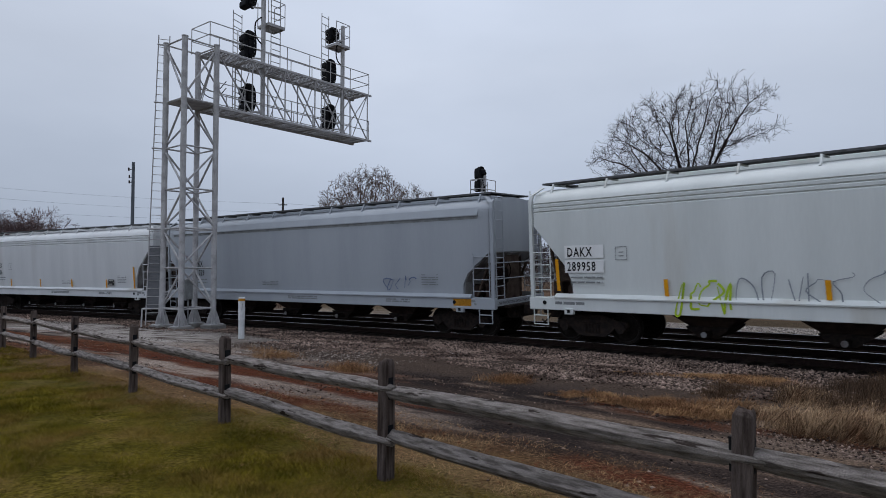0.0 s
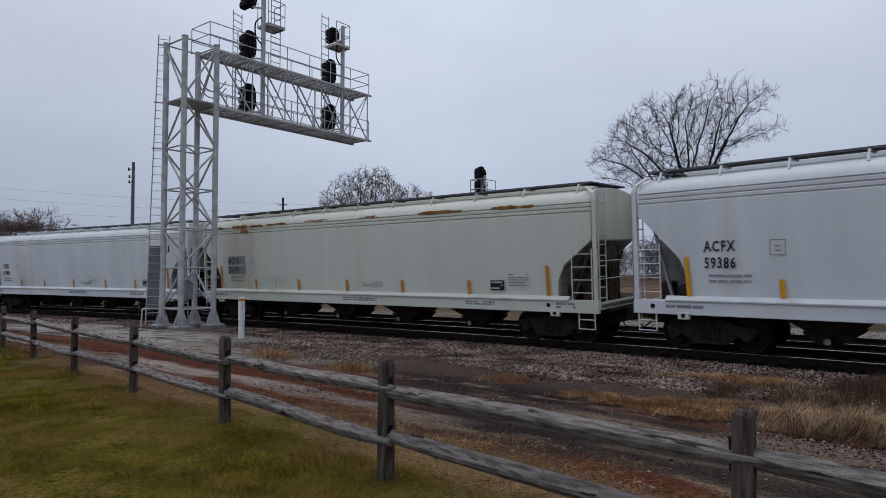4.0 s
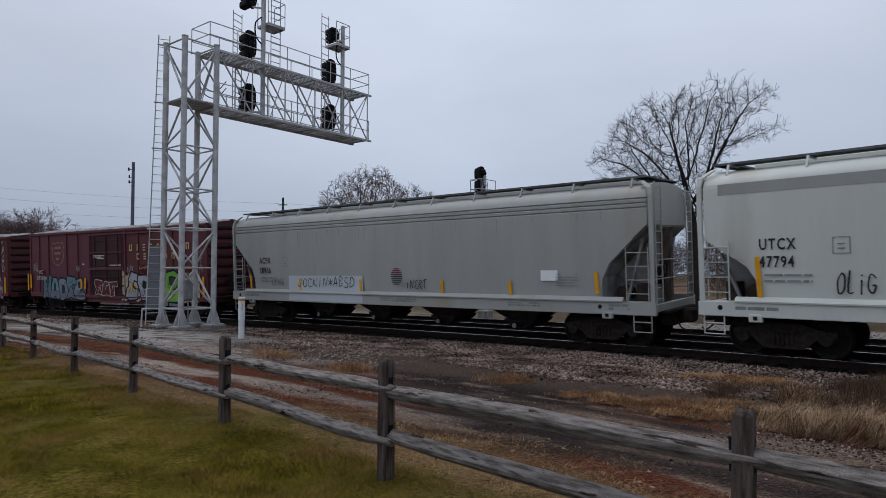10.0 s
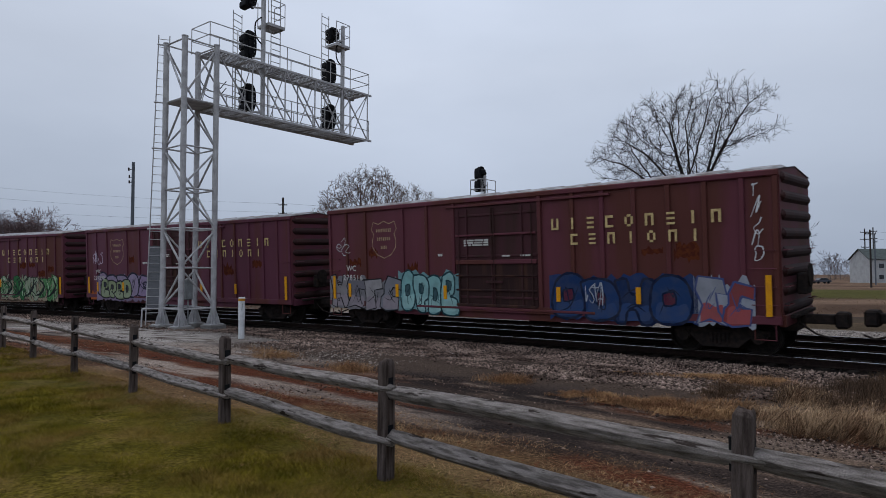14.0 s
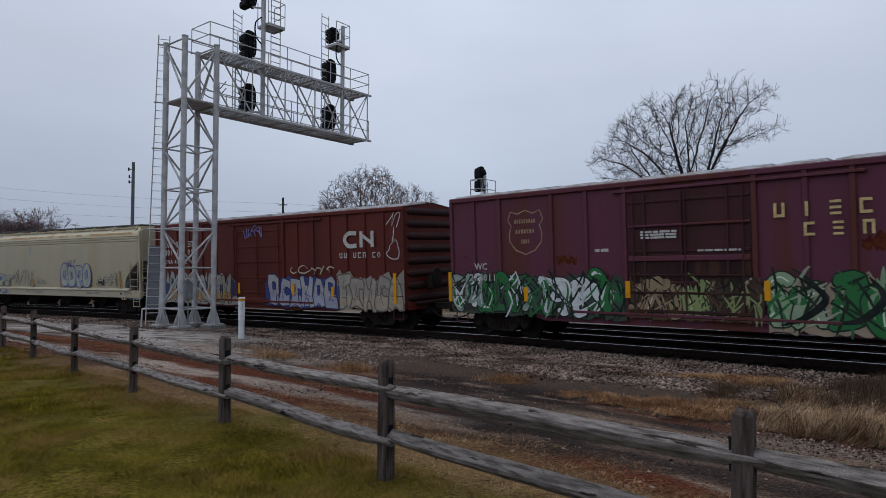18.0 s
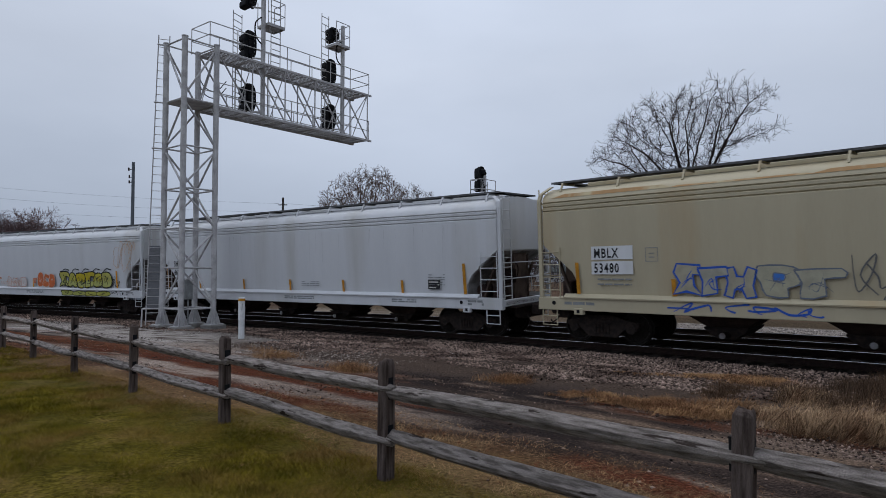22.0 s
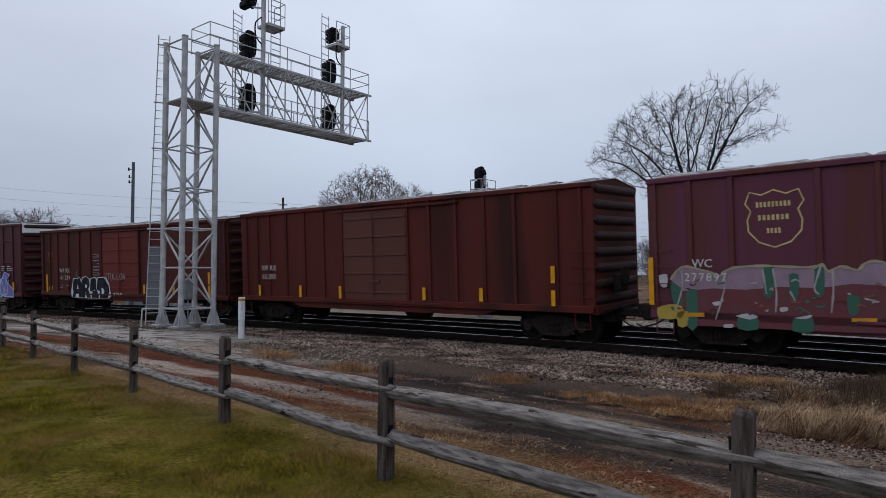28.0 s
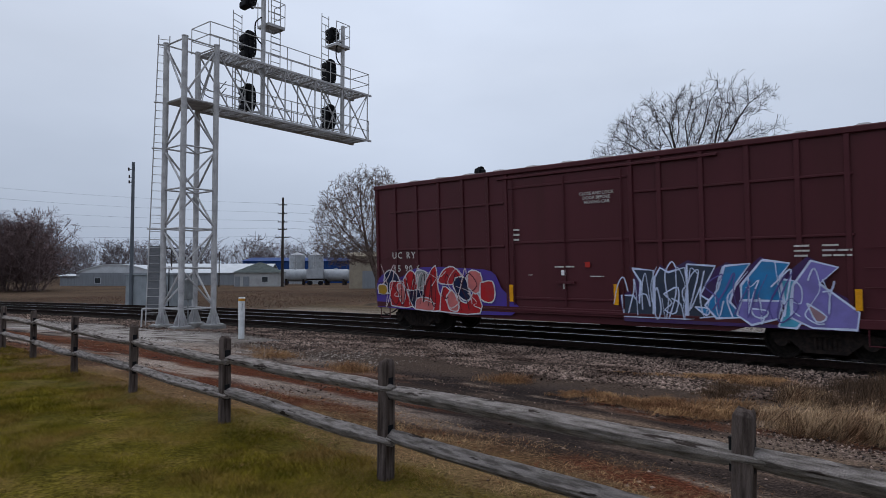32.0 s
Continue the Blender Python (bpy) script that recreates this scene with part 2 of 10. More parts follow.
# ---- ground: one sheet to the horizon ----
def ground_material():
    mt = bpy.data.materials.new("lawn_dirt_and_gravel")
    mt.use_nodes = True
    nt, li = mt.node_tree.nodes, mt.node_tree.links
    bsdf = nt["Principled BSDF"]
    bsdf.inputs["Roughness"].default_value = 0.95
    bsdf.inputs["Specular IOR Level"].default_value = 0.015
    geo = nt.new("ShaderNodeTexCoord").outputs["Object"]
    dist = nt.new("ShaderNodeVectorMath")
    dist.operation = "DISTANCE"
    dist.inputs[1].default_value = (ARC_X, ARC_Y, 0)
    li.new(geo, dist.inputs[0])

    def noise_at(scale, detail=5.0):
        nz = nt.new("ShaderNodeTexNoise")
        nz.inputs["Scale"].default_value, nz.inputs["Detail"].default_value = scale, detail
        li.new(geo, nz.inputs["Vector"])
        return nz.outputs["Fac"]

    def math_node(op, a, b):
        m = nt.new("ShaderNodeMath")
        m.operation = op
        for k, value in enumerate((a, b)):
            if isinstance(value, bpy.types.NodeSocket):
                li.new(value, m.inputs[k])
            else:
                m.inputs[k].default_value = value
        return m.outputs[0]

    def ramp(fac, stops):
        r = nt.new("ShaderNodeValToRGB")
        e = r.color_ramp.elements
        while len(e) < len(stops):
            e.new(0.5)
        for k, (pos, col) in enumerate(stops):
            e[k].position, e[k].color = pos, (*col, 1)
        li.new(fac, r.inputs["Fac"])
        return r.outputs["Color"]

    def mix(fac, a, b):
        m = nt.new("ShaderNodeMixRGB")
        for socket, value in zip(("Fac", "Color1", "Color2"), (fac, a, b)):
            if isinstance(value, bpy.types.NodeSocket):
                li.new(value, m.inputs[socket])
            else:
                m.inputs[socket].default_value = value if socket == "Fac" else (*value, 1)
        return m.outputs["Color"]

    lat = math_node("SUBTRACT", dist.outputs["Value"], RADIUS)
    sep = nt.new("ShaderNodeSeparateXYZ")
    li.new(geo, sep.inputs[0])
    along = math_node("MULTIPLY", math_node("SUBTRACT", math_node("ARCTAN2", math_node("SUBTRACT", sep.outputs["X"], ARC_X), math_node("SUBTRACT", sep.outputs["Y"], ARC_Y)), HEADING), RADIUS)

    def strip_noise(scale, squeeze, detail=4.0):
        """Noise drawn out along the line."""
        cb, nz = nt.new("ShaderNodeCombineXYZ"), nt.new("ShaderNodeTexNoise")
        li.new(math_node("MULTIPLY", along, scale * squeeze), cb.inputs[0])
        li.new(math_node("MULTIPLY", lat, scale), cb.inputs[1])
        nz.inputs["Scale"].default_value, nz.inputs["Detail"].default_value = 1.0, detail
        li.new(cb.outputs[0], nz.inputs["Vector"])
        return nz.outputs["Fac"]

    def between(value, a, b):
        m = nt.new("ShaderNodeMapRange")
        m.inputs["From Min"].default_value, m.inputs["From Max"].default_value = a, b
        li.new(value, m.inputs["Value"])
        return m.outputs["Result"]

    wob = math_node("MULTIPLY", math_node("SUBTRACT", noise_at(0.7), 0.5), 3.2)
    pos = math_node("DIVIDE", math_node("ADD", math_node("ADD", lat, wob), 30.0), 60.0)   # -30 m .. 30 m
    at = lambda v: (v + 30.0) / 60.0
    zones = ramp(pos, [(0.0, (0.075, 0.07, 0.012)), (at(-12.9), (0.07, 0.065, 0.012)), (at(-12.1), (0.16, 0.10, 0.048)),
                       (at(-11.2), (0.105, 0.062, 0.034)), (at(-10.6), (0.062, 0.046, 0.038)), (at(-9.4), (0.06, 0.046, 0.039)),
                       (at(-8.6), (0.095, 0.07, 0.056)), (at(-7.4), (0.05, 0.04, 0.037)), (at(-6.0), (0.07, 0.054, 0.045)),
                       (at(-3.5), (0.05, 0.04, 0.035)), (at(-0.7), (0.045, 0.036, 0.032)), (at(0.3), (0.013, 0.0115, 0.0105)),
                       (at(8.4), (0.014, 0.012, 0.011)), (at(9.4), (0.07, 0.054, 0.038)), (at(19.5), (0.095, 0.074, 0.05)),
                       (at(23.0), (0.10, 0.076, 0.045))])
    # pale strips of stone and dust beyond the far track, on the stretch before the tower
    dust = ramp(strip_noise(0.5, 0.3), [(0.4, (0.13, 0.112, 0.092)), (0.62, (0.24, 0.215, 0.185))])
    dust_fac = math_node("MULTIPLY", math_node("MULTIPLY", between(along, -2.0, -14.0), between(lat, 8.6, 9.6)), between(lat, 19.0, 16.0))
    zones = mix(math_node("MULTIPLY", dust_fac, 0.8), zones, dust)
    # past the tower: dark ballast runs on, then a strip of white stone, then brown grass
    right_zone = ramp(math_node("DIVIDE", math_node("ADD", lat, math_node("MULTIPLY", wob, 0.3)), 30.0),
                      [(0.0, (0.013, 0.0115, 0.0105)), (12.2 / 30, (0.014, 0.012, 0.011)), (12.9 / 30, (0.30, 0.285, 0.265)), (15.6 / 30, (0.26, 0.24, 0.22)), (16.6 / 30, (0.07, 0.055, 0.038)), (1.0, (0.08, 0.062, 0.04))])
    zones = mix(math_node("MULTIPLY", between(along, -3.0, 2.0), between(lat, 7.0, 8.0)), zones, right_zone)
    lawn_mix = ramp(noise_at(2.2), [(0.35, (0.058, 0.047, 0.007)), (0.5, (0.09, 0.069, 0.011)), (0.68, (0.14, 0.093, 0.027))])
    col = mix(between(pos, at(-12.3), at(-13.0)), zones, lawn_mix)
    # the muddy track: wet dark patches, dry dust, and rust-red strips of old leaves
    road = between(math_node("ABSOLUTE", math_node("ADD", lat, 9.2), 0.0), 2.6, 1.9)
    mud = ramp(strip_noise(1.1, 0.35), [(0.42, (0.02, 0.0165, 0.0165)), (0.49, (0.04, 0.032, 0.03)), (0.55, (0.1, 0.073, 0.058)), (0.63, (0.25, 0.205, 0.172))])
    col = mix(math_node("MULTIPLY", road, 0.75), col, mud)
    leaf = math_node("MULTIPLY", between(strip_noise(0.95, 0.17, 6.0), 0.475, 0.53), between(math_node("ABSOLUTE", math_node("ADD", lat, 9.1), 0.0), 2.3, 1.6))
    leaf_mix = ramp(noise_at(9.0), [(0.35, (0.055, 0.02, 0.012)), (0.65, (0.17, 0.068, 0.034))])
    leaf = math_node("MULTIPLY", leaf, between(along, 8.5, 2.5))
    col = mix(math_node("MULTIPLY", leaf, 0.85), col, leaf_mix)
    # two wet dark patches, and a dry sandy stretch past them
    red, grey, dark = (0.085, 0.03, 0.018), (0.26, 0.222, 0.198), (0.026, 0.0212, 0.0205)
    for s_at, half_s, lat_at, half_lat, tone in ((7.9, 3.0, -7.8, 0.8, dark), (9.7, 2.3, -10.45, 0.42, dark), (12.2, 3.2, -8.95, 0.6, (0.15, 0.112, 0.086)), (3.6, 4.2, -10.4, 0.5, grey), (7.4, 2.6, -10.65, 0.45, (0.17, 0.142, 0.126)),
                                              (-3.5, 7.5, -7.2, 0.8, (0.23, 0.2, 0.18)), (-6.5, 4.5, -10.2, 0.45, grey), (-0.8, 6.5, -9.5, 0.62, red), (5.6, 3.6, -9.75, 0.5, red), (5.2, 4.2, -11.15, 0.38, red),
                                              (11.8, 2.6, -7.75, 0.34, (0.075, 0.036, 0.024)), (13.0, 1.5, -8.3, 0.4, (0.16, 0.126, 0.105)), (12.3, 0.9, -11.3, 0.3, red)):
        across = between(math_node("ABSOLUTE", math_node("ADD", math_node("SUBTRACT", lat, lat_at), math_node("MULTIPLY", wob, 0.22)), 0.0), half_lat, half_lat * 0.55)
        down = between(math_node("ABSOLUTE", math_node("SUBTRACT", along, s_at), 0.0), half_s, half_s * 0.6)
        col = mix(math_node("MULTIPLY", math_node("MULTIPLY", across, down), between(strip_noise(2.6, 0.5, 6.0), 0.32, 0.5)), col, tone)
    crumbs = ramp(noise_at(55.0, 3.0), [(0.35, (0.53, 0.48, 0.445)), (0.55, (1.06, 0.985, 0.92)), (0.72, (1.8, 1.64, 1.5))])
    rough = nt.new("ShaderNodeMixRGB")
    rough.blend_type = "MULTIPLY"
    li.new(between(lat, -12.0, -11.4), rough.inputs["Fac"])
    li.new(col, rough.inputs["Color1"])
    li.new(crumbs, rough.inputs["Color2"])
    col = rough.outputs["Color"]
    # pale gravel trodden round the tower
    round_tower = math_node("MULTIPLY", between(math_node("ABSOLUTE", math_node("ADD", along, 10.5), 0.0), 8.0, 5.0), between(math_node("ABSOLUTE", math_node("ADD", lat, 5.6), 0.0), 2.6, 1.4))
    col = mix(math_node("MULTIPLY", round_tower, between(noise_at(1.3), 0.36, 0.52)), col, (0.3, 0.27, 0.246))
    col = mix(between(lat, 20.0, 24.0), col, ramp(noise_at(0.08), [(0.38, (0.08, 0.05, 0.034)), (0.5, (0.13, 0.082, 0.056)), (0.62, (0.18, 0.118, 0.08))]))
    scrubby = math_node("MULTIPLY", between(lat, 9.5, 12.0), between(along, -22.0, -27.0))
    col = mix(math_node("MULTIPLY", scrubby, 0.75), col, (0.068, 0.047, 0.031))
    green = math_node("MULTIPLY", math_node("MULTIPLY", between(lat, 58.0, 64.0), between(lat, 108.0, 100.0)), between(along, -12.0, -7.0))
    col = mix(math_node("MULTIPLY", green, 0.85), col, (0.07, 0.07, 0.018))
    speck = ramp(noise_at(28.0, 2.0), [(0.3, (0.45, 0.45, 0.45)), (0.55, (1, 1, 1)), (0.75, (1.5, 1.5, 1.5))])
    m = nt.new("ShaderNodeMixRGB")
    m.blend_type, m.inputs["Fac"].default_value = "MULTIPLY", 1.0
    li.new(col, m.inputs["Color1"])
    li.new(speck, m.inputs["Color2"])
    li.new(m.outputs["Color"], bsdf.inputs["Base Color"])
    bp = nt.new("ShaderNodeBump")
    bp.inputs["Strength"].default_value, bp.inputs["Distance"].default_value = 0.7, 0.05
    li.new(noise_at(18.0), bp.inputs["Height"])
    li.new(bp.outputs["Normal"], bsdf.inputs["Normal"])
    return mt


def build_ground():
    def steps(near, far, fine, coarse):
        out, v = [], 0.0
        while v < far:
            out.append(v)
            v += fine if v < near else max(coarse, v * 0.12)
        return out + [far]
    east = steps(45, 3000, 0.6, 3)
    xs = [-v for v in reversed(east[1:])] + east
    ys = [-v for v in reversed(steps(6, 3000, 1.5, 3)[1:])] + steps(60, 3000, 0.5, 3)
    v, f = [], []
    for y in ys:
        for x in xs:
            z = ground_z(x, y)
            lat = lat_of(x, y)
            bump = 0.0
            if lat < -1.5 and math.hypot(x, y) < 60:
                bump = (noise.noise((x * 0.5, y * 0.5, 0)) * 0.05 + noise.noise((x * 1.7, y * 1.7, 3)) * 0.025) * min(1, (-1.5 - lat) / 2)
                rut = math.exp(-((lat + 9.3) / 0.35) ** 2) + math.exp(-((lat + 7.6) / 0.35) ** 2)
                bump -= 0.05 * rut
            v.append((x, y, z + bump))
    n = len(xs)
    for j in range(len(ys) - 1):
        for i in range(n - 1):
            f.append((j * n + i, j * n + i + 1, (j + 1) * n + i + 1, (j + 1) * n + i))
    me = bpy.data.meshes.new("ground")
    me.from_pydata(v, [], f)
    me.materials.append(ground_material())
    me.polygons.foreach_set("use_smooth", [True] * len(f))
    return thing("ground", "lawn, muddy track and pale gravel beside the railway", "ground", kind="structure", data=me)


build_ground()

# ---- two tracks: rails, ties ----
CENTRE = 1.6                       # the near track's centre line lies this far beyond the cars' near side
TRACKS = (CENTRE, CENTRE + 4.17)


def rail_mesh(lat, dz, head):
    sh = Shape()
    if head:
        sec = ((-0.034, -0.004), (-0.034, 0.003), (0.034, 0.003), (0.034, -0.004))
    else:
        sec = ((-0.035, -0.004), (-0.035, -0.036), (-0.01, -0.045), (-0.01, -0.14), (-0.07, -0.155), (-0.07, -0.17),
               (0.07, -0.17), (0.07, -0.155), (0.01, -0.14), (0.01, -0.045), (0.035, -0.036), (0.035, -0.004))
    rings = []
    s = -330.0
    while s <= 200:
        x, y, h = on_line(s, lat)
        nx, ny = math.sin(h), math.cos(h)
        rings.append([(x + nx * o, y + ny * o, line_z(s) + dz + z) for o, z in sec])
        s += 1.5 if -80 < s < 30 else 10.0
    sh.loft(rings)
    return sh


def build_track(centre, label):
    track = thing("railway_track", label, "track", kind="structure")
    for side in (-1, 1):
        dz = CANT * (side * 0.75 + 0.75)
        r = part("rail", rail_mesh(centre + side * 0.75, dz, False), rail_side, track, "rust-brown steel rail")
        part("rail_head", rail_mesh(centre + side * 0.75, dz, True), rail_top, r, "polished running surface")
    sh = Shape()
    sh.box(-0.11, 0.11, -1.3, 1.3, -0.18, 0.0, 0.012)
    me = sh.mesh("tie", tie_wood)
    s = -62.0
    while s < 20:
        x, y, h = on_line(s, centre)
        m = pose(x, y, line_z(s) + CANT * 0.75 - 0.168, math.degrees(CANT), 0, -math.degrees(h) + random.uniform(-0.6, 0.6))
        part("tie", me, None, track, m=m)
        s += 0.56
    return track


build_track(TRACKS[0], "near track with rusty rails on dark wooden ties")
build_track(TRACKS[1], "far track with rusty rails on dark wooden ties")

# ---- the train ----
SPEED, GAIN = 10.357, 0.01153       # metres a second at 16 s, and its slow rise


def gone(t):
    """How far the train has come past its place at 16 s."""
    u = t - 16.0
    return SPEED * u + 0.5 * GAIN * u * u


def car_paint(name, base, other, third=None, rough=0.55, third_scale=0.5, lo=0.56, hi=0.74):
    other = tuple((a + 2 * b) / 3 for a, b in zip(base, other))
    mt = material(name, base, rough, 0.0, other, 1.3, STREAK, 0.36, 0.72, 0.015, 30.0, third=third, third_scale=third_scale,
                  third_low=lo, third_high=hi, grit=0.965)
    mt.node_tree.nodes["Principled BSDF"].inputs["Specular IOR Level"].default_value = 0.3 if base[1] > 0.15 else 0.16
    return mt


lettering_black = material("black_lettering", (0.02, 0.02, 0.022), 0.6, 0.0, (0.05, 0.05, 0.05), 12.0, bump=0)
lettering_white = material("white_lettering", (0.62, 0.60, 0.56), 0.6, 0.0, (0.45, 0.42, 0.38), 12.0, bump=0)
lettering_cream = material("cream_lettering", (0.68, 0.52, 0.24), 0.6, 0.0, (0.5, 0.36, 0.16), 8.0, bump=0)
patch_grey = material("grey_stencil_patch", (0.28, 0.29, 0.29), 0.7, 0.0, (0.2, 0.21, 0.21), 4.0)
rust_paint = material("rust_streaks", (0.34, 0.17, 0.07), 0.85, 0.0, (0.2, 0.075, 0.028), 7.0)
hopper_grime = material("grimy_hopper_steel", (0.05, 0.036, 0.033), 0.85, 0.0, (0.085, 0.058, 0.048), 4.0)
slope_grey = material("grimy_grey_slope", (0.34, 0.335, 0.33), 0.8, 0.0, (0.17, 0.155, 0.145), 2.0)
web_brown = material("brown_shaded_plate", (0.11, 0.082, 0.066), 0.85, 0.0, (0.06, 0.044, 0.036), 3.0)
roof_dark = material("dark_roof_walk", (0.15, 0.152, 0.158), 0.8, 0.2, (0.1, 0.1, 0.1), 5.0)
roof_rust = material("dark_rusty_roof", (0.05, 0.032, 0.033), 0.7, 0.1, (0.09, 0.075, 0.075), 1.6)
roof_steel = material("pale_boxcar_roof", (0.33, 0.33, 0.34), 0.55, 0.2, (0.16, 0.13, 0.12), 2.0)
SPRAY = {}


def spray(rgb):
    """Spray paint of one colour, slightly worn."""
    if rgb not in SPRAY:
        SPRAY[rgb] = material("spray_paint", rgb, 0.6, 0.0, tuple(c * 0.75 + 0.02 for c in rgb), 3.5, bump=0.0, grit=0.9)
    return SPRAY[rgb]


WHEEL_R = 0.457


def wheelset_mesh():
    sh = Shape()
    n = 28
    for side in (-1, 1):
        prof = ((0.09, 0.80), (0.14, 0.80), (0.2, 0.755), (0.37, 0.74), (0.40, 0.79), (0.452, 0.79), (0.457, 0.70), (0.482, 0.695), (0.482, 0.67),
                (0.39, 0.67), (0.36, 0.70), (0.18, 0.70), (0.12, 0.66), (0.09, 0.66))
        rings = []
        for k in range(n + 1):
            a = 2 * math.pi * k / n
            rings.append([(r * math.cos(a), side * y, r * math.sin(a)) for r, y in prof])
        sh.loft(rings, closed=True, caps=False)
        for k in range(3):       # bearing cap bolts, which show the turning
            a = 2 * math.pi * k / 3
            sh.box(0.06 * math.cos(a) - 0.018, 0.06 * math.cos(a) + 0.018, side * 1.075, side * 1.1,
                   0.06 * math.sin(a) - 0.018, 0.06 * math.sin(a) + 0.018)
        sh.tube((0, side * 0.8, 0), (0, side * 1.08, 0), 0.09, 14)
    sh.tube((0, -0.8, 0), (0, 0.8, 0), 0.075, 10)
    return sh.mesh("wheelset", wheel_steel, True)


def truck_frame_mesh():
    sh = Shape()
    for side in (-1, 1):
        y0, y1 = side * 0.93, side * 1.06
        outer = [(-1.12, 0.50), (-1.12, 0.62), (-0.72, 0.68), (-0.35, 0.80), (0.35, 0.80), (0.72, 0.68), (1.12, 0.62), (1.12, 0.50),
                 (0.74, 0.47), (0.42, 0.20), (-0.42, 0.20), (-0.74, 0.47)]
        a = [(x, y0, z) for x, z in outer]
        b = [(x, y1, z) for x, z in outer]
        sh.loft([a, b])
        for sx in (-1, 1):
            sh.tube((sx * 0.89, side * 0.9, WHEEL_R), (sx * 0.89, side * 1.1, WHEEL_R), 0.14, 14)
            sh.box(sx * 0.89 - 0.17, sx * 0.89 + 0.17, min(y0, y1) - 0.01, max(y0, y1) + 0.01, 0.40, 0.62)
        for k in range(5):
            x = -0.2 + 0.1 * k
            sh.tube((x, side * 1.07, 0.30), (x, side * 1.07, 0.56), 0.042, 8)
        sh.box(-0.3, 0.3, min(y1, y1 + side * 0.03), max(y1, y1 + side * 0.03), 0.57, 0.66, 0.01)
    sh.box(-0.2, 0.2, -1.05, 1.05, 0.56, 0.74, 0.02)
    for sx in (-1, 1):
        sh.box(sx * 0.42 - 0.05, sx * 0.42 + 0.05, -0.85, 0.85, 0.33, 0.47)
    sh.tube((0, 0, 0.7), (0, 0, 0.95), 0.22, 12)
    return sh.mesh("truck", dark_steel)


WHEELSET, TRUCK_FRAME = wheelset_mesh(), truck_frame_mesh()
WHEELS = []                        # wheelsets, to be turned


def add_trucks(car, reach):
    for sx in (-1, 1):
        tr = part("truck", TRUCK_FRAME, None, car, "black grimy cast-steel truck", m=pose(sx * reach, 0, 0))
        for ax in (-1, 1):
            WHEELS.append((part("wheelset", WHEELSET, None, tr, m=pose(ax * 0.89, 0, WHEEL_R)), car))


def add_coupler(car, x_end, reach):
    for sx in (-1, 1):
        sh = Shape()
        sh.box(min(sx * (x_end - 1.2), sx * x_end), max(sx * (x_end - 1.2), sx * x_end), -0.18, 0.18, 0.72, 1.02)
        sh.box(min(sx * x_end, sx * (x_end + reach - 0.25)), max(sx * x_end, sx * (x_end + reach - 0.25)), -0.11, 0.11, 0.76, 0.99, 0.02)
        sh.box(min(sx * (x_end + reach - 0.3), sx * (x_end + reach)), max(sx * (x_end + reach - 0.3), sx * (x_end + reach)), -0.24, 0.2, 0.68, 1.06, 0.05)
        pts = [(sx * x_end, -0.3, 0.85), (sx * (x_end + reach * 0.4), -0.34, 0.55), (sx * (x_end + reach * 0.8), -0.3, 0.42), (sx * (x_end + reach), -0.25, 0.5)]
        sh.path(pts, 0.025, 6)
        part("coupler", sh, dark_steel, car, "rust-brown knuckle coupler with air hose")
        sh = Shape()
        sh.box(*sorted((sx * (x_end - 0.25), sx * (x_end + 0.18))), -1.1, 1.1, 0.98, 1.06, 0.01)
        sh.box(*sorted((sx * (x_end - 0.3), sx * (x_end + 0.06))), -0.45, 0.45, 0.6, 0.98, 0.02)
        part("end_step_board", sh, dark_steel, car, "dark crossing step over the coupler")


def ladder_shape(sh, p, q, up0, up1, rungs, r=0.018):
    """Two stiles over the points p and q, with rungs between."""
    for x, y in (p, q):
        sh.tube((x, y, up0), (x, y, up1), r * 1.2, 6)
    for k in range(rungs):
        z = up0 + (up1 - up0) * (k + 0.6) / rungs
        sh.tube((p[0], p[1], z), (q[0], q[1], z), r, 6)


FONT_CACHE = {}


def words(car, name, text, x, z, height, material_, y=-1.585, label="", spacing=1.0, squeeze=1.0, bold=0.012):
    """Painted lettering on the near side; x is its left end, z its foot."""
    key = (text, round(spacing, 2), round(bold, 3))
    if key not in FONT_CACHE:
        cu = bpy.data.curves.new("lettering", "FONT")
        cu.body, cu.size, cu.resolution_u, cu.space_character, cu.offset = text, 1.0, 2, spacing, bold
        tmp = bpy.data.objects.new("lettering", cu)
        scene.collection.objects.link(tmp)
        bpy.context.view_layer.update()
        FONT_CACHE[key] = bpy.data.meshes.new_from_object(tmp)
        bpy.data.objects.remove(tmp)
    me = FONT_CACHE[key].copy()
    k = height / 0.70
    me.transform(Matrix.Diagonal((k * squeeze, k, 1, 1)))
    me.materials.clear()
    me.materials.append(material_)
    return part(name, me, None, car, label, m=pose(x, y, z, 90, 0, 0))


def bars(sh, x0, x1, z0, z1, rows, y=-1.585, seed=1, gap=0.35):
    """Rows of small unreadable writing as plain bars."""
    rng = random.Random(seed)
    h = (z1 - z0) / (rows + (rows - 1) * gap)
    for k in range(rows):
        z = z0 + k * h * (1 + gap)
        x = x0
        while x < x1 - 0.02:
            w = min(rng.uniform(0.12, 0.4), x1 - x)
            if rng.random() < 0.88:
                sh.poly([(x, y, z), (x + w, y, z), (x + w, y, z + h), (x, y, z + h)])
            x += w + 0.035


def flat(sh, pts, y):
    sh.poly([(x, y, z) for x, z in pts])


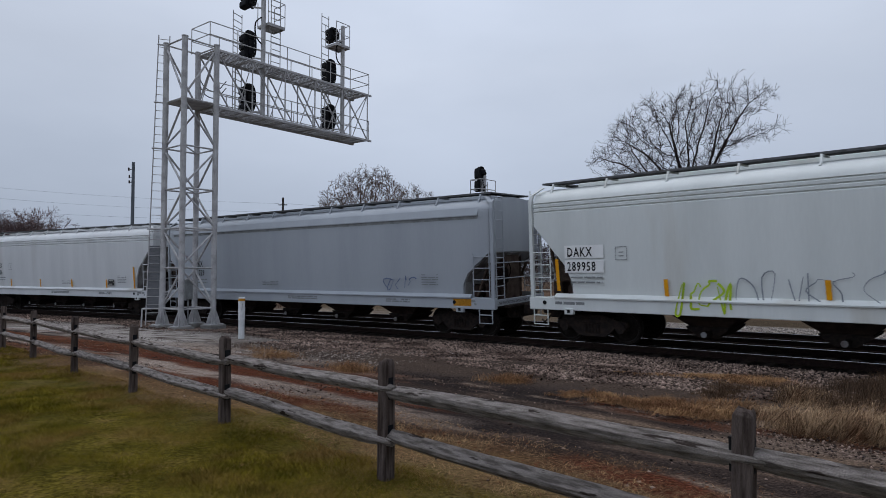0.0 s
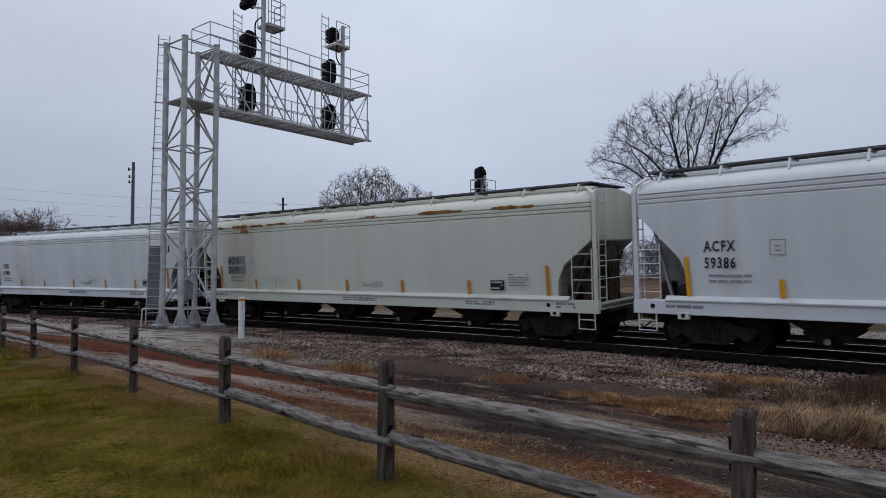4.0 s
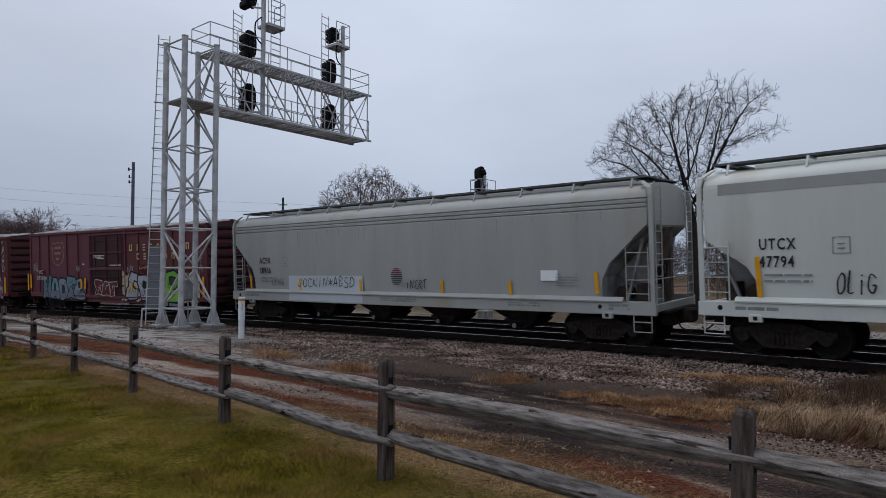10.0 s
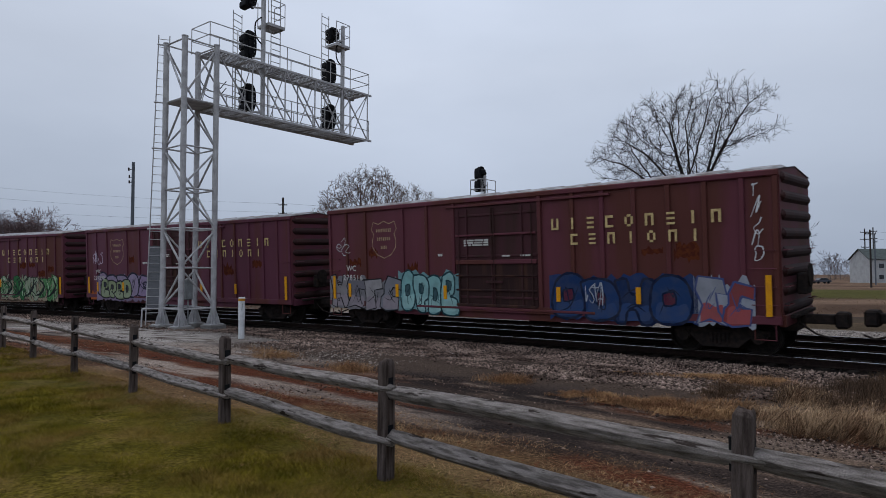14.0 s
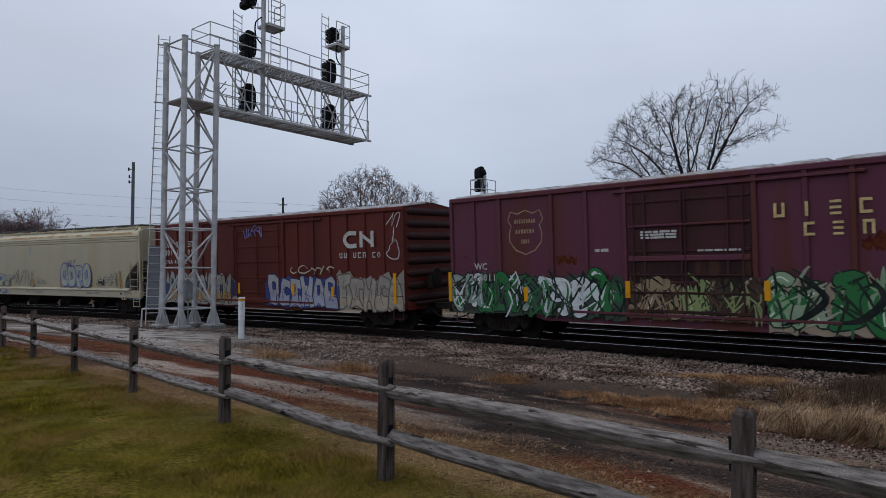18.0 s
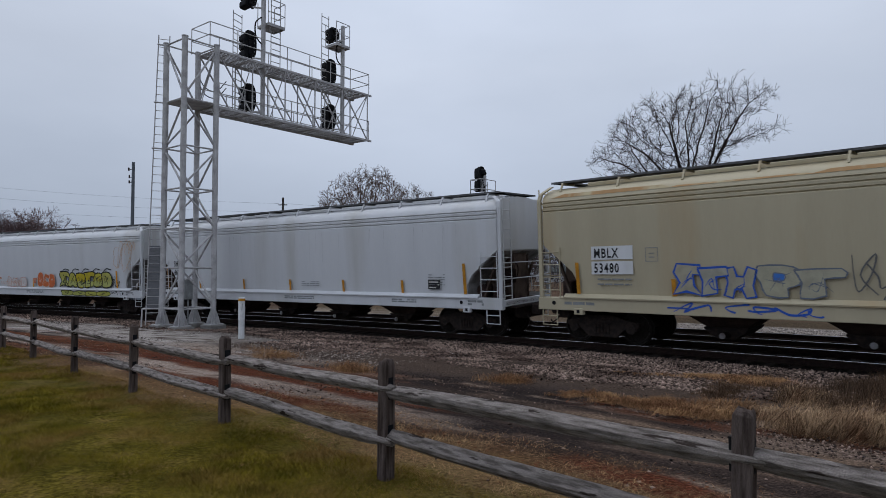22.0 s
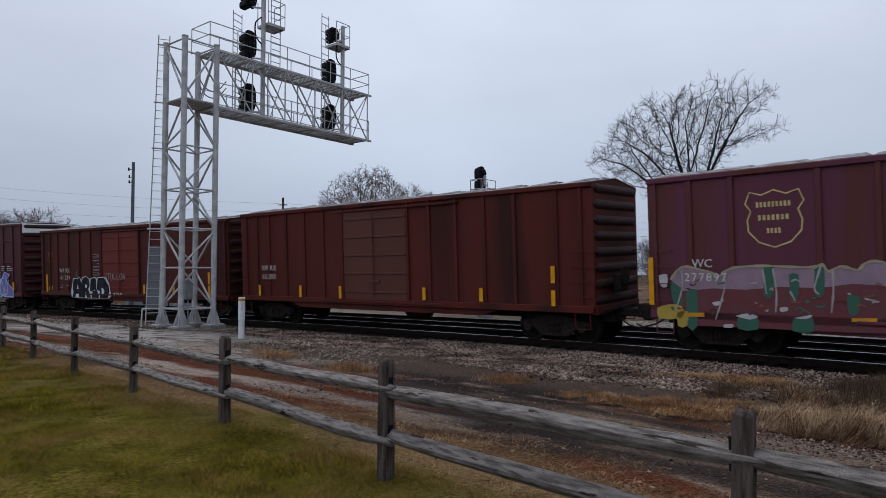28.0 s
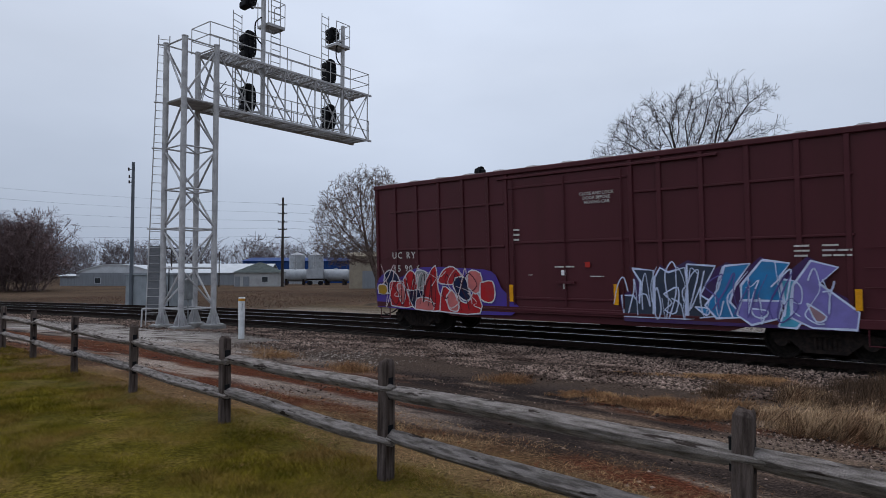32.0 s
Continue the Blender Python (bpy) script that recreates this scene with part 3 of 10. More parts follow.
def stroke(sh, pts, width, y, taper=1.0):
    """A brush stroke along a polyline on the side, as one ribbon."""
    n = len(pts)
    left, right = [], []
    for k, (x, z) in enumerate(pts):
        ax, az = pts[max(k - 1, 0)]
        bx, bz = pts[min(k + 1, n - 1)]
        dx, dz = bx - ax, bz - az
        ln = math.hypot(dx, dz) or 1e-6
        w = width / 2 * (1 + (taper - 1) * k / (n - 1))
        left.append((x - dz / ln * w, y - 0.0004 * (k % 4), z + dx / ln * w))
        right.append((x + dz / ln * w, y - 0.0004 * (k % 4), z - dx / ln * w))
    i = len(sh.v)
    sh.v += left + right
    sh.f += [(i + k, i + k + 1, i + n + k + 1, i + n + k) for k in range(n - 1)]


def bent(pts, steps=5):
    """A smooth curve through the points."""
    out = []
    for k in range(len(pts) - 1):
        p0, p1, p2, p3 = pts[max(k - 1, 0)], pts[k], pts[k + 1], pts[min(k + 2, len(pts) - 1)]
        for j in range(steps):
            t = j / steps
            out.append(tuple(0.5 * (2 * b + (c - a) * t + (2 * a - 5 * b + 4 * c - d) * t * t + (3 * b - a - 3 * c + d) * t ** 3) for a, b, c, d in zip(p0, p1, p2, p3)))
    return out + [pts[-1]]


LAYER = {}
# strokes of loose letter-like figures in a unit square; none is meant to be read
FIGURES = (
    (((0.0, 0.95), (0.5, 0.88), (1.05, 1.0)), ((0.62, 0.95), (0.6, 0.4), (0.45, 0.08), (0.05, 0.15), (-0.05, 0.4))),
    (((0.95, 0.98), (0.3, 0.9), (0.1, 0.5), (0.3, 0.08), (1.0, 0.02)), ((0.55, 1.02), (0.62, 0.5), (0.95, 0.62))),
    (((-0.05, 0.0), (0.25, 0.5), (0.42, 1.05)), ((0.3, 1.05), (0.7, 0.5), (1.05, -0.02)), ((0.55, 0.95), (0.9, 0.8), (1.05, 1.0))),
    (((1.0, 0.9), (0.4, 1.0), (0.1, 0.75), (0.5, 0.52), (0.95, 0.3), (0.6, 0.02), (-0.05, 0.12)), ((0.1, 0.1), (0.2, 0.4), (0.05, 0.6))),
    (((0.1, -0.02), (0.15, 0.5), (0.05, 1.05)), ((0.3, 1.0), (0.45, 0.5), (0.4, 0.0)), ((0.7, 0.0), (0.75, 0.55), (0.95, 1.05)), ((0.0, 0.45), (0.5, 0.3), (1.0, 0.5))),
    (((0.1, 0.2), (0.5, 0.05), (1.0, 0.15)), ((0.2, 0.25), (0.3, 0.7), (0.1, 1.0)), ((0.5, 0.1), (0.8, 0.5), (0.5, 0.75), (0.9, 1.05))),
    (((-0.05, 0.6), (0.3, 0.98), (0.5, 0.5), (0.7, 0.05), (1.05, 0.4)), ((0.5, 0.6), (0.75, 0.95), (1.05, 0.9))),
)


def ribbon(sh, pts, widths, y, grow=0.0):
    """A band of changing width, drawn to a point at both ends."""
    n = len(pts)
    i = len(sh.v)
    left, right = [], []
    for k, (x, z) in enumerate(pts):
        (ax, az), (bx, bz) = pts[max(k - 1, 0)], pts[min(k + 1, n - 1)]
        dx, dz = bx - ax, bz - az
        ln = math.hypot(dx, dz) or 1e-6
        w = widths[k] / 2 + grow
        push = grow * (-1 if k == 0 else 1 if k == n - 1 else 0)
        left.append((x + dx / ln * push - dz / ln * w, y, z + dz / ln * push + dx / ln * w))
        right.append((x + dx / ln * push + dz / ln * w, y, z + dz / ln * push - dx / ln * w))
    sh.v += left + right
    sh.f += [(i + k, i + k + 1, i + n + k + 1, i + n + k) for k in range(n - 1)]


def graffiti(car, x0, x1, z0, z1, fills, outline, seed, n=None, back=None, shine=None, y=-1.63, wild=0.5):
    """A spray-painted piece: overspray, broad letter-like figures with a rim, fills that change along it, thin inner lines."""
    rng = random.Random(seed)
    w, h = x1 - x0, z1 - z0
    n = n or max(2, int(w / (h * 0.75)))
    lay = LAYER.get(car.name, 0)
    LAYER[car.name] = lay + 1
    y -= 0.0012 * (lay % 7)
    shine = shine or tuple(min(0.8, c * 1.3 + 0.3) for c in fills[0])
    if back:
        sh = Shape()
        m = 40
        top = [(x0 + w * k / m, z1 - h * (0.06 + 0.3 * rng.random() * (0.5 + 0.5 * math.sin(k * 1.7 + seed) ** 2))) for k in range(m + 1)]
        low = [(x0 + w * k / m, z0 + h * 0.10 * rng.random()) for k in range(m + 1)]
        i = len(sh.v)
        sh.v += [(x, y, z) for x, z in low] + [(x, y, z) for x, z in top]
        sh.f += [(i + k, i + k + 1, i + m + 2 + k, i + m + 1 + k) for k in range(m)]
        part("graffiti_cloud", sh, spray(back), car, "sprayed background of the graffiti")
    cell = w / n
    thick = min(cell * 0.36, h * 0.24)
    rim_w = max(0.022, min(cell, h) * 0.06)
    order = []
    for k in range(n):
        fig = rng.choice(FIGURES)
        lean = rng.uniform(-0.12, 0.18) * wild
        sx, sz, ox = cell * rng.uniform(1.1, 1.45), h * rng.uniform(0.72, 0.9), x0 + cell * (k - 0.12)
        oz = z0 + h * rng.uniform(0.05, 0.12)
        if rng.random() < 0.5:
            fig = tuple(tuple((u, 1 - t) for u, t in line) for line in fig)
        if rng.random() < 0.5:
            fig = tuple(tuple((1 - u, t) for u, t in line) for line in fig)
        bands = []
        for line in fig:
            pts = []
            for u, t in line:
                u, t = u + rng.uniform(-0.2, 0.2), t + rng.uniform(-0.13, 0.13)
                pts.append((min(max(ox + sx * (u * 0.8 + 0.1 + lean * t), x0 + 0.05), x1 - 0.05), oz + sz * (0.08 + 0.84 * min(max(t, 0), 1.08))))
            pts = bent(pts, 5)
            m = len(pts)
            swell = rng.uniform(0.85, 1.25)
            flare = rng.choice((0, 1))
            wd = []
            for q in range(m):
                t = q / (m - 1)
                v = 0.75 + 0.35 * math.sin(math.pi * t)
                v += 0.35 * wild * (t if flare else 1 - t)
                tip = min(t, 1 - t) * (m - 1)
                wd.append(thick * swell * v * (0.08 if tip < 0.5 and wild > 0.4 else 1.0))
            bands.append((pts, wd))
        order.append(bands)
    for k, bands in enumerate(order):
        dy = 0.004 + 0.004 * (k % 2)
        sh = Shape()
        for q, (pts, wd) in enumerate(bands):
            ribbon(sh, pts, wd, y - dy - 0.0004 * q, rim_w)
        rim = part("graffiti_outline", sh, spray(outline), car, "sprayed graffiti outline")
        fill = fills[min(len(fills) - 1, int(len(fills) * (k + rng.uniform(-0.3, 0.9)) / n)) if k else 0]
        for q, (pts, wd) in enumerate(bands):
            sh = Shape()
            ribbon(sh, pts, wd, y - dy - 0.0016 - 0.0003 * q)
            part("graffiti_fill", sh, spray(fill if q == 0 or rng.random() < 0.7 else rng.choice(fills)), rim, "sprayed graffiti fill")
            if rng.random() < 0.7:
                m = len(pts)
                a = rng.randrange(1, max(2, m // 2))
                sub = pts[a:a + max(3, m // 2)]
                sh = Shape()
                ribbon(sh, sub, [thick * 0.45 * math.sin(math.pi * (u + 0.5) / len(sub)) for u in range(len(sub))], y - dy - 0.0028 - 0.0002 * q)
                part("graffiti_shade", sh, spray(rng.choice(fills + ([back] if back else []))), rim)
            if rng.random() < 0.6:
                m = len(pts)
                off = thick * rng.choice((-0.28, 0.28))
                sub = [(px + off * 0.7, pz + abs(off) * 0.4) for px, pz in pts[1:max(4, m // 2)]]
                sh = Shape()
                ribbon(sh, sub, [rim_w * 0.9] * len(sub), y - dy - 0.0034)
                part("graffiti_highlight", sh, spray(shine if rng.random() < 0.6 else outline), rim)
        # small pointed strokes across the figure
        for tone in (outline if sum(outline) < 1.2 else fills[-1], rng.choice(fills + ([back] if back else []))):
            sh = Shape()
            for q in range(3 + int(3 * wild)):
                px, pz = x0 + cell * (k + rng.random()), z0 + h * rng.uniform(0.12, 0.88)
                a, ln = rng.uniform(0.4, 2.6), h * rng.uniform(0.12, 0.3)
                tip = [(px - math.cos(a) * ln, pz - math.sin(a) * ln), (px + 0.1 * ln, pz), (px + math.cos(a) * ln, pz + math.sin(a) * ln)]
                tip = [(min(max(u, x0), x1), min(max(t, z0), z1)) for u, t in bent(tip, 3)]
                ribbon(sh, tip, [thick * 0.3 * math.sin(math.pi * (u + 0.25) / len(tip)) for u in range(len(tip))], y - dy - 0.0040 - 0.0002 * q)
            part("graffiti_shade", sh, spray(tone), rim, kind="stuff")


def scribble(car, x0, x1, z0, z1, colour, seed, loops=6, width=0.035, y=-1.59):
    """A quick tag: separate hooks, loops and arches of one pen that spell nothing."""
    rng = random.Random(seed)
    sh = Shape()
    w, h = x1 - x0, z1 - z0
    n = max(2, int(loops * 0.8))
    tall = h > 1.3 * w                 # a tag that runs down the car
    if tall:
        n = max(3, int(h / w * 1.2))
    cell = (h if tall else w) / n
    for k in range(n):
        at = cell * (k + 0.5 + rng.uniform(-0.1, 0.1))
        cx, cz = (x0 + w / 2, z0 + at) if tall else (x0 + at, (z0 + z1) / 2 + h * rng.uniform(-0.08, 0.08))
        a, b = (w * rng.uniform(0.3, 0.5), cell * rng.uniform(0.4, 0.6)) if tall else (cell * rng.uniform(0.5, 1.0), h * rng.uniform(0.3, 0.52))
        kind, slant = rng.randrange(6), rng.uniform(0.0, 0.35)
        if kind == 0:
            pts = [(math.cos(t) * rng.uniform(0.8, 1), math.sin(t)) for t in (1.2 + 0.62 * j for j in range(11))]
        elif kind == 1:
            pts = [(-0.9, -1), (-0.6, 0.7), (-0.1, 0.9), (0.0, -0.9), (0.2, 0.5), (0.7, 0.7), (0.9, -1.0)]
        elif kind == 2:
            pts = [(0.8, 0.7), (0.2, 1.0), (-0.6, 0.55), (0.1, 0.05), (0.6, -0.45), (-0.1, -1.0), (-0.9, -0.6)]
        elif kind == 3:
            pts = [(-0.7, 0.9), (-0.6, -0.2), (-0.1, -0.9), (0.5, -0.2), (0.6, 0.9), (0.55, -0.3), (1.0, -1.0)]
        elif kind == 4:
            pts = [(-0.8, -1.0), (-0.3, 0.1), (0.0, 1.0), (0.3, 0.2), (0.6, -1.0), (0.1, -0.3), (-0.9, -0.15)]
        else:
            pts = [(0.3, 1.15), (-0.4, 0.5), (-0.7, -0.4), (-0.1, -0.95), (0.7, -0.4), (0.2, 0.2), (-0.5, -0.05)]
        flip = rng.choice((-1, 1))
        pts = [(px * rng.choice((1, 1, 0.6)) + rng.uniform(-0.3, 0.3), flip * pz + rng.uniform(-0.25, 0.25)) for px, pz in pts][:rng.choice((4, 5, 7, 11))]
        line = bent([(cx + a * (px + slant * pz), cz + b * pz) for px, pz in pts], 4)
        m = len(line)
        ribbon(sh, line, [width * (0.4 + 0.6 * abs(math.sin(2.6 * j / m + k))) for j in range(m)], y - 0.0005 * (k % 4))
    part("graffiti_tag", sh, spray(colour), car, "quick sprayed tag", kind="stuff")


PEN = {                            # strokes of quick pen letters in a unit square
    "a": (((0.1, 0.0), (0.4, 1.0), (0.55, 1.0), (0.8, 0.0)), ((0.1, 0.35), (0.9, 0.4))), "b": (((0.15, 0.0), (0.2, 1.0), (0.8, 0.8), (0.3, 0.5), (0.9, 0.25), (0.1, 0.0)),),
    "c": (((0.9, 0.85), (0.4, 1.0), (0.1, 0.5), (0.4, 0.0), (0.95, 0.1)),), "d": (((0.15, 0.0), (0.2, 1.0), (0.8, 0.75), (0.85, 0.25), (0.1, 0.0)),), "e": (((0.9, 0.95), (0.2, 0.85), (0.5, 0.5), (0.1, 0.2), (0.9, 0.0)),), "g": (((0.9, 0.8), (0.3, 1.0), (0.1, 0.3), (0.6, 0.0), (0.9, 0.4), (0.5, 0.4)),),
    "i": (((0.5, 0.75), (0.45, 0.0)), ((0.45, 0.95), (0.6, 1.02))), "j": (((0.3, 0.7), (0.9, 0.75)), ((0.7, 1.0), (0.65, 0.2), (0.3, 0.0), (0.0, 0.25))), "k": (((0.15, 1.0), (0.1, 0.0)), ((0.9, 0.95), (0.2, 0.45), (0.95, 0.0))),
    "l": (((0.3, 1.1), (0.2, 0.05), (0.8, 0.0)),), "m": (((0.0, 0.0), (0.2, 0.95), (0.35, 0.2), (0.55, 0.95), (0.6, 0.2), (0.85, 0.9), (1.0, 0.0)),), "n": (((0.1, 0.0), (0.2, 1.0), (0.7, 0.05), (0.9, 1.05)),),
    "o": (((0.5, 1.0), (0.1, 0.6), (0.3, 0.0), (0.85, 0.2), (0.85, 0.8), (0.45, 1.0)),), "r": (((0.15, 0.0), (0.2, 0.95), (0.8, 0.85), (0.3, 0.5), (0.95, 0.0)),), "s": (((0.9, 0.95), (0.3, 1.0), (0.2, 0.6), (0.8, 0.4), (0.6, 0.0), (0.0, 0.1)),),
    "t": (((0.0, 0.9), (1.0, 1.02)), ((0.5, 1.0), (0.45, 0.0))), "u": (((0.1, 0.95), (0.15, 0.15), (0.6, 0.0), (0.85, 0.9), (0.95, 0.0)),), "w": (((0.0, 0.9), (0.25, 0.0), (0.45, 0.7), (0.7, 0.0), (0.95, 1.0)),),
    "y": (((0.1, 1.0), (0.4, 0.5), (0.9, 1.0), (0.2, -0.2)),), "*": (((0.1, 0.3), (0.9, 0.75)), ((0.1, 0.75), (0.9, 0.3)), ((0.5, 0.15), (0.5, 0.9))), "-": (((-0.2, 0.1), (1.2, 0.1)),),
}


def tag(car, text, x0, x1, z0, z1, colour, width=0.03, y=-1.59, seed=1):
    """A pen tag: the letters of text spread from x0 to x1, drawn by hand."""
    rng = random.Random(seed)
    step = (x1 - x0) / len(text)
    sh = Shape()
    for k, ch in enumerate(text):
        lift, tall, slant = rng.uniform(-0.06, 0.06), rng.uniform(0.9, 1.12), rng.uniform(0.0, 0.18)
        for q, pts in enumerate(PEN.get(ch, ())):
            line = bent([(x0 + step * (k + 0.05 + 0.92 * u + slant * (v - 0.5)), z0 + (z1 - z0) * (lift + tall * v)) for u, v in pts], 3)
            m = len(line)
            ribbon(sh, line, [width * (0.55 + 0.45 * abs(math.sin(2.4 * j / m + k))) for j in range(m)], y - 0.0005 * (k % 3) - 0.0003 * q)
    part("graffiti_tag", sh, spray(colour), car, "quick sprayed tag", kind="stuff")


BODY = {                           # outlines of letter-like bodies in a unit square
    "hook": ((0.38, 1.0), (1.0, 0.88), (0.97, 0.6), (0.62, 0.68), (0.5, 0.52), (0.62, 0.42), (0.9, 0.4), (0.85, 0.05), (0.3, 0.0), (0.0, 0.12), (0.06, 0.4), (0.2, 0.5), (0.2, 0.75)),
    "flag": ((0.05, 0.98), (0.6, 1.0), (0.98, 0.82), (0.95, 0.4), (0.7, 0.28), (0.72, 0.0), (0.25, 0.05), (0.12, 0.45), (0.0, 0.7)),
    "gate": ((0.0, 0.95), (0.95, 1.0), (1.0, 0.7), (0.6, 0.65), (0.62, 0.1), (0.1, 0.0), (0.15, 0.5)),
    "step": ((0.15, 0.9), (0.6, 1.0), (0.85, 0.85), (0.8, 0.5), (0.55, 0.42), (0.95, 0.35), (1.0, 0.0), (0.1, 0.02), (0.0, 0.45)),
    "tent": ((0.0, 0.1), (0.15, 0.7), (0.35, 1.0), (0.7, 0.95), (0.9, 0.6), (1.0, 0.08), (0.7, 0.0), (0.5, 0.14), (0.3, 0.0)),
    "blob": ((0.0, 0.9), (0.35, 1.0), (0.8, 0.92), (1.0, 0.55), (0.92, 0.15), (0.5, 0.0), (0.1, 0.06), (0.08, 0.45)),
    "loaf": ((0.02, 0.35), (0.12, 0.8), (0.45, 1.0), (0.85, 0.9), (1.0, 0.5), (0.85, 0.1), (0.4, 0.0), (0.1, 0.1)),
    "fork": ((0.0, 0.95), (0.3, 1.0), (0.4, 0.7), (0.6, 0.68), (0.72, 1.0), (1.0, 0.9), (0.9, 0.4), (1.0, 0.05), (0.7, 0.0), (0.55, 0.3), (0.35, 0.28), (0.28, 0.0), (0.02, 0.08), (0.12, 0.5)),
    "fang": ((0.1, 1.0), (0.9, 0.94), (1.0, 0.62), (0.66, 0.66), (0.72, 0.3), (0.98, 0.0), (0.45, 0.12), (0.0, 0.02), (0.22, 0.4), (0.0, 0.72)),
}
EYES = {"flag": ((0.4, 0.76), (0.64, 0.72), (0.62, 0.52), (0.4, 0.52)), "step": ((0.36, 0.8), (0.66, 0.76), (0.6, 0.58), (0.38, 0.56)),
        "tent": ((0.42, 0.72), (0.58, 0.72), (0.56, 0.44), (0.42, 0.42)), "blob": ((0.42, 0.68), (0.62, 0.64), (0.62, 0.4), (0.42, 0.36)), "loaf": ((0.34, 0.62), (0.6, 0.66), (0.62, 0.42), (0.36, 0.38))}


def streaks(car, count, seed, mat, z_top, longest, width, y=-1.578):
    """Thin runs of dirt and rust down the side of a car from under the roof."""
    rng = random.Random(seed)
    for k in range(count):
        x, reach = rng.uniform(-8.2, 8.2), longest * rng.uniform(0.25, 1.0) ** 1.5
        w = width * rng.uniform(0.3, 1.0)
        line = [(x + 0.006 * rng.uniform(-1, 1), z_top - reach * j / 7) for j in range(8)]
        sh = Shape()
        ribbon(sh, line, [w * (1.02 - j / 7) * rng.uniform(0.7, 1.1) for j in range(8)], y - 0.0003 * (k % 5))
        part("dirt_streak", sh, mat, car, "faint streak down the side")


def piece(car, x0, x1, z0, z1, bodies, rim, width=0.05, y=-1.632, rounds=3, eye=None, halo=None, fade=None):
    """A painted piece: bodies is ((kind, fill), ...) set side by side from x0 to x1, each with a rim, an inner eye, a paler foot and a thin outer line."""
    step = (x1 - x0) / len(bodies)
    for k, (kind, fill) in enumerate(bodies):
        sway = 0.06 * math.sin(3.1 * k + x0)
        put = lambda u, v: (x0 + step * (k - 0.1 + 1.18 * u + sway * (v - 0.5)), z0 + (z1 - z0) * (v * (0.94 + 0.06 * math.cos(2.3 * k)) + 0.03 * math.sin(1.7 * k + 1)))
        line = bent([put(u, v) for u, v in BODY[kind] + BODY[kind][:1]], rounds)
        yk = y - 0.0026 * (k % 2)
        if halo:
            sh = Shape()
            ribbon(sh, line, [width * 3.2] * len(line), yk + 0.0005)
            part("graffiti_halo", sh, spray(halo), car, "sprayed outer line of the graffiti")
        sh = Shape()
        flat(sh, line[:-1], yk)
        body = part("graffiti_fill", sh, spray(fill), car, "sprayed graffiti fill")
        if fade:
            low = [put(u, v * 0.42 + 0.02) for u, v in ((0.14, 0.1), (0.18, 0.9), (0.4, 1.05), (0.62, 0.85), (0.86, 0.95), (0.88, 0.2), (0.5, 0.12))]
            sh = Shape()
            flat(sh, bent(low + low[:1], 3)[:-1], yk - 0.0006)
            part("graffiti_shade", sh, spray(fade), body, "paler sprayed foot of the figure")
        sh = Shape()
        m = len(line)
        ribbon(sh, line, [width * (0.75 + 0.5 * math.sin(q * 1.3 + k) ** 2) for q in range(m)], yk - 0.0012)
        part("graffiti_outline", sh, spray(rim), body, "sprayed graffiti outline")
        rng = random.Random(int(1000 + 97 * k + 31 * x0))
        sh = Shape()
        for q in range(3):
            pts = [put(rng.uniform(0.18, 0.5), rng.uniform(0.15, 0.85)), put(rng.uniform(0.35, 0.65), rng.uniform(0.2, 0.8)), put(rng.uniform(0.5, 0.8), rng.uniform(0.15, 0.85))]
            pts = bent(pts, 4)
            ribbon(sh, pts, [width * 0.55 * math.sin(math.pi * (j + 0.4) / len(pts)) for j in range(len(pts))], yk - 0.0014 - 0.0001 * q)
        part("graffiti_line", sh, spray(rim), body, "thin sprayed inner lines", kind="stuff")
        if eye and kind in EYES:
            ring = [put(u, v) for u, v in EYES[kind]]
            sh = Shape()
            flat(sh, ring, yk - 0.0015)
            part("graffiti_eye", sh, spray(eye), body)
            sh = Shape()
            loop = bent(ring + ring[:1], 2)
            ribbon(sh, loop, [width * 0.7] * len(loop), yk - 0.0019)
            part("graffiti_outline", sh, spray(rim), body)


def cloud(car, x0, x1, z0, z1, colour, seed, y=-1.6295, ragged=0.3):
    """Overspray behind a piece: a ragged patch."""
    rng = random.Random(seed)
    m = max(16, int((x1 - x0) * 6))
    low = [(x0 + (x1 - x0) * k / m, z0 + (z1 - z0) * 0.12 * rng.random()) for k in range(m + 1)]
    top = [(x0 + (x1 - x0) * k / m, z1 - (z1 - z0) * ragged * rng.random()) for k in range(m + 1)]
    sh = Shape()
    sh.v += [(x, y, z) for x, z in low] + [(x, y, z) for x, z in top]
    sh.f += [(k, k + 1, m + 2 + k, m + 1 + k) for k in range(m)]
    part("graffiti_cloud", sh, spray(colour), car, "sprayed background of the graffiti")


# hopper cars --------------------------------------------------------------
def hopper_ring(x, low, squeeze, grooves):
    half = [(1.50, 1.22), (1.535, 1.7), (1.56, 2.3), (1.575, 3.0), (1.575, 3.55)]
    if grooves:
        for z in (3.78, 3.90, 4.02):
            half += [(1.57, z - 0.028), (1.535, z), (1.57, z + 0.028)]
    else:
        half += [(1.572, 3.75), (1.57, 3.9), (1.57, 3.9), (1.565, 4.0), (1.565, 4.0), (1.565, 4.05), (1.56, 4.06), (1.56, 4.07), (1.56, 4.08)]
    half += [(1.54, 4.14), (1.46, 4.25), (1.30, 4.36), (1.02, 4.45), (0.55, 4.5), (0.0, 4.52)]
    out = []
    for y, z in half:
        if z < low:
            z = low
        out.append((x, -y * squeeze, z))
    ring = out + [(px, -py, pz) for px, py, pz in reversed(out[:-1])]
    return ring


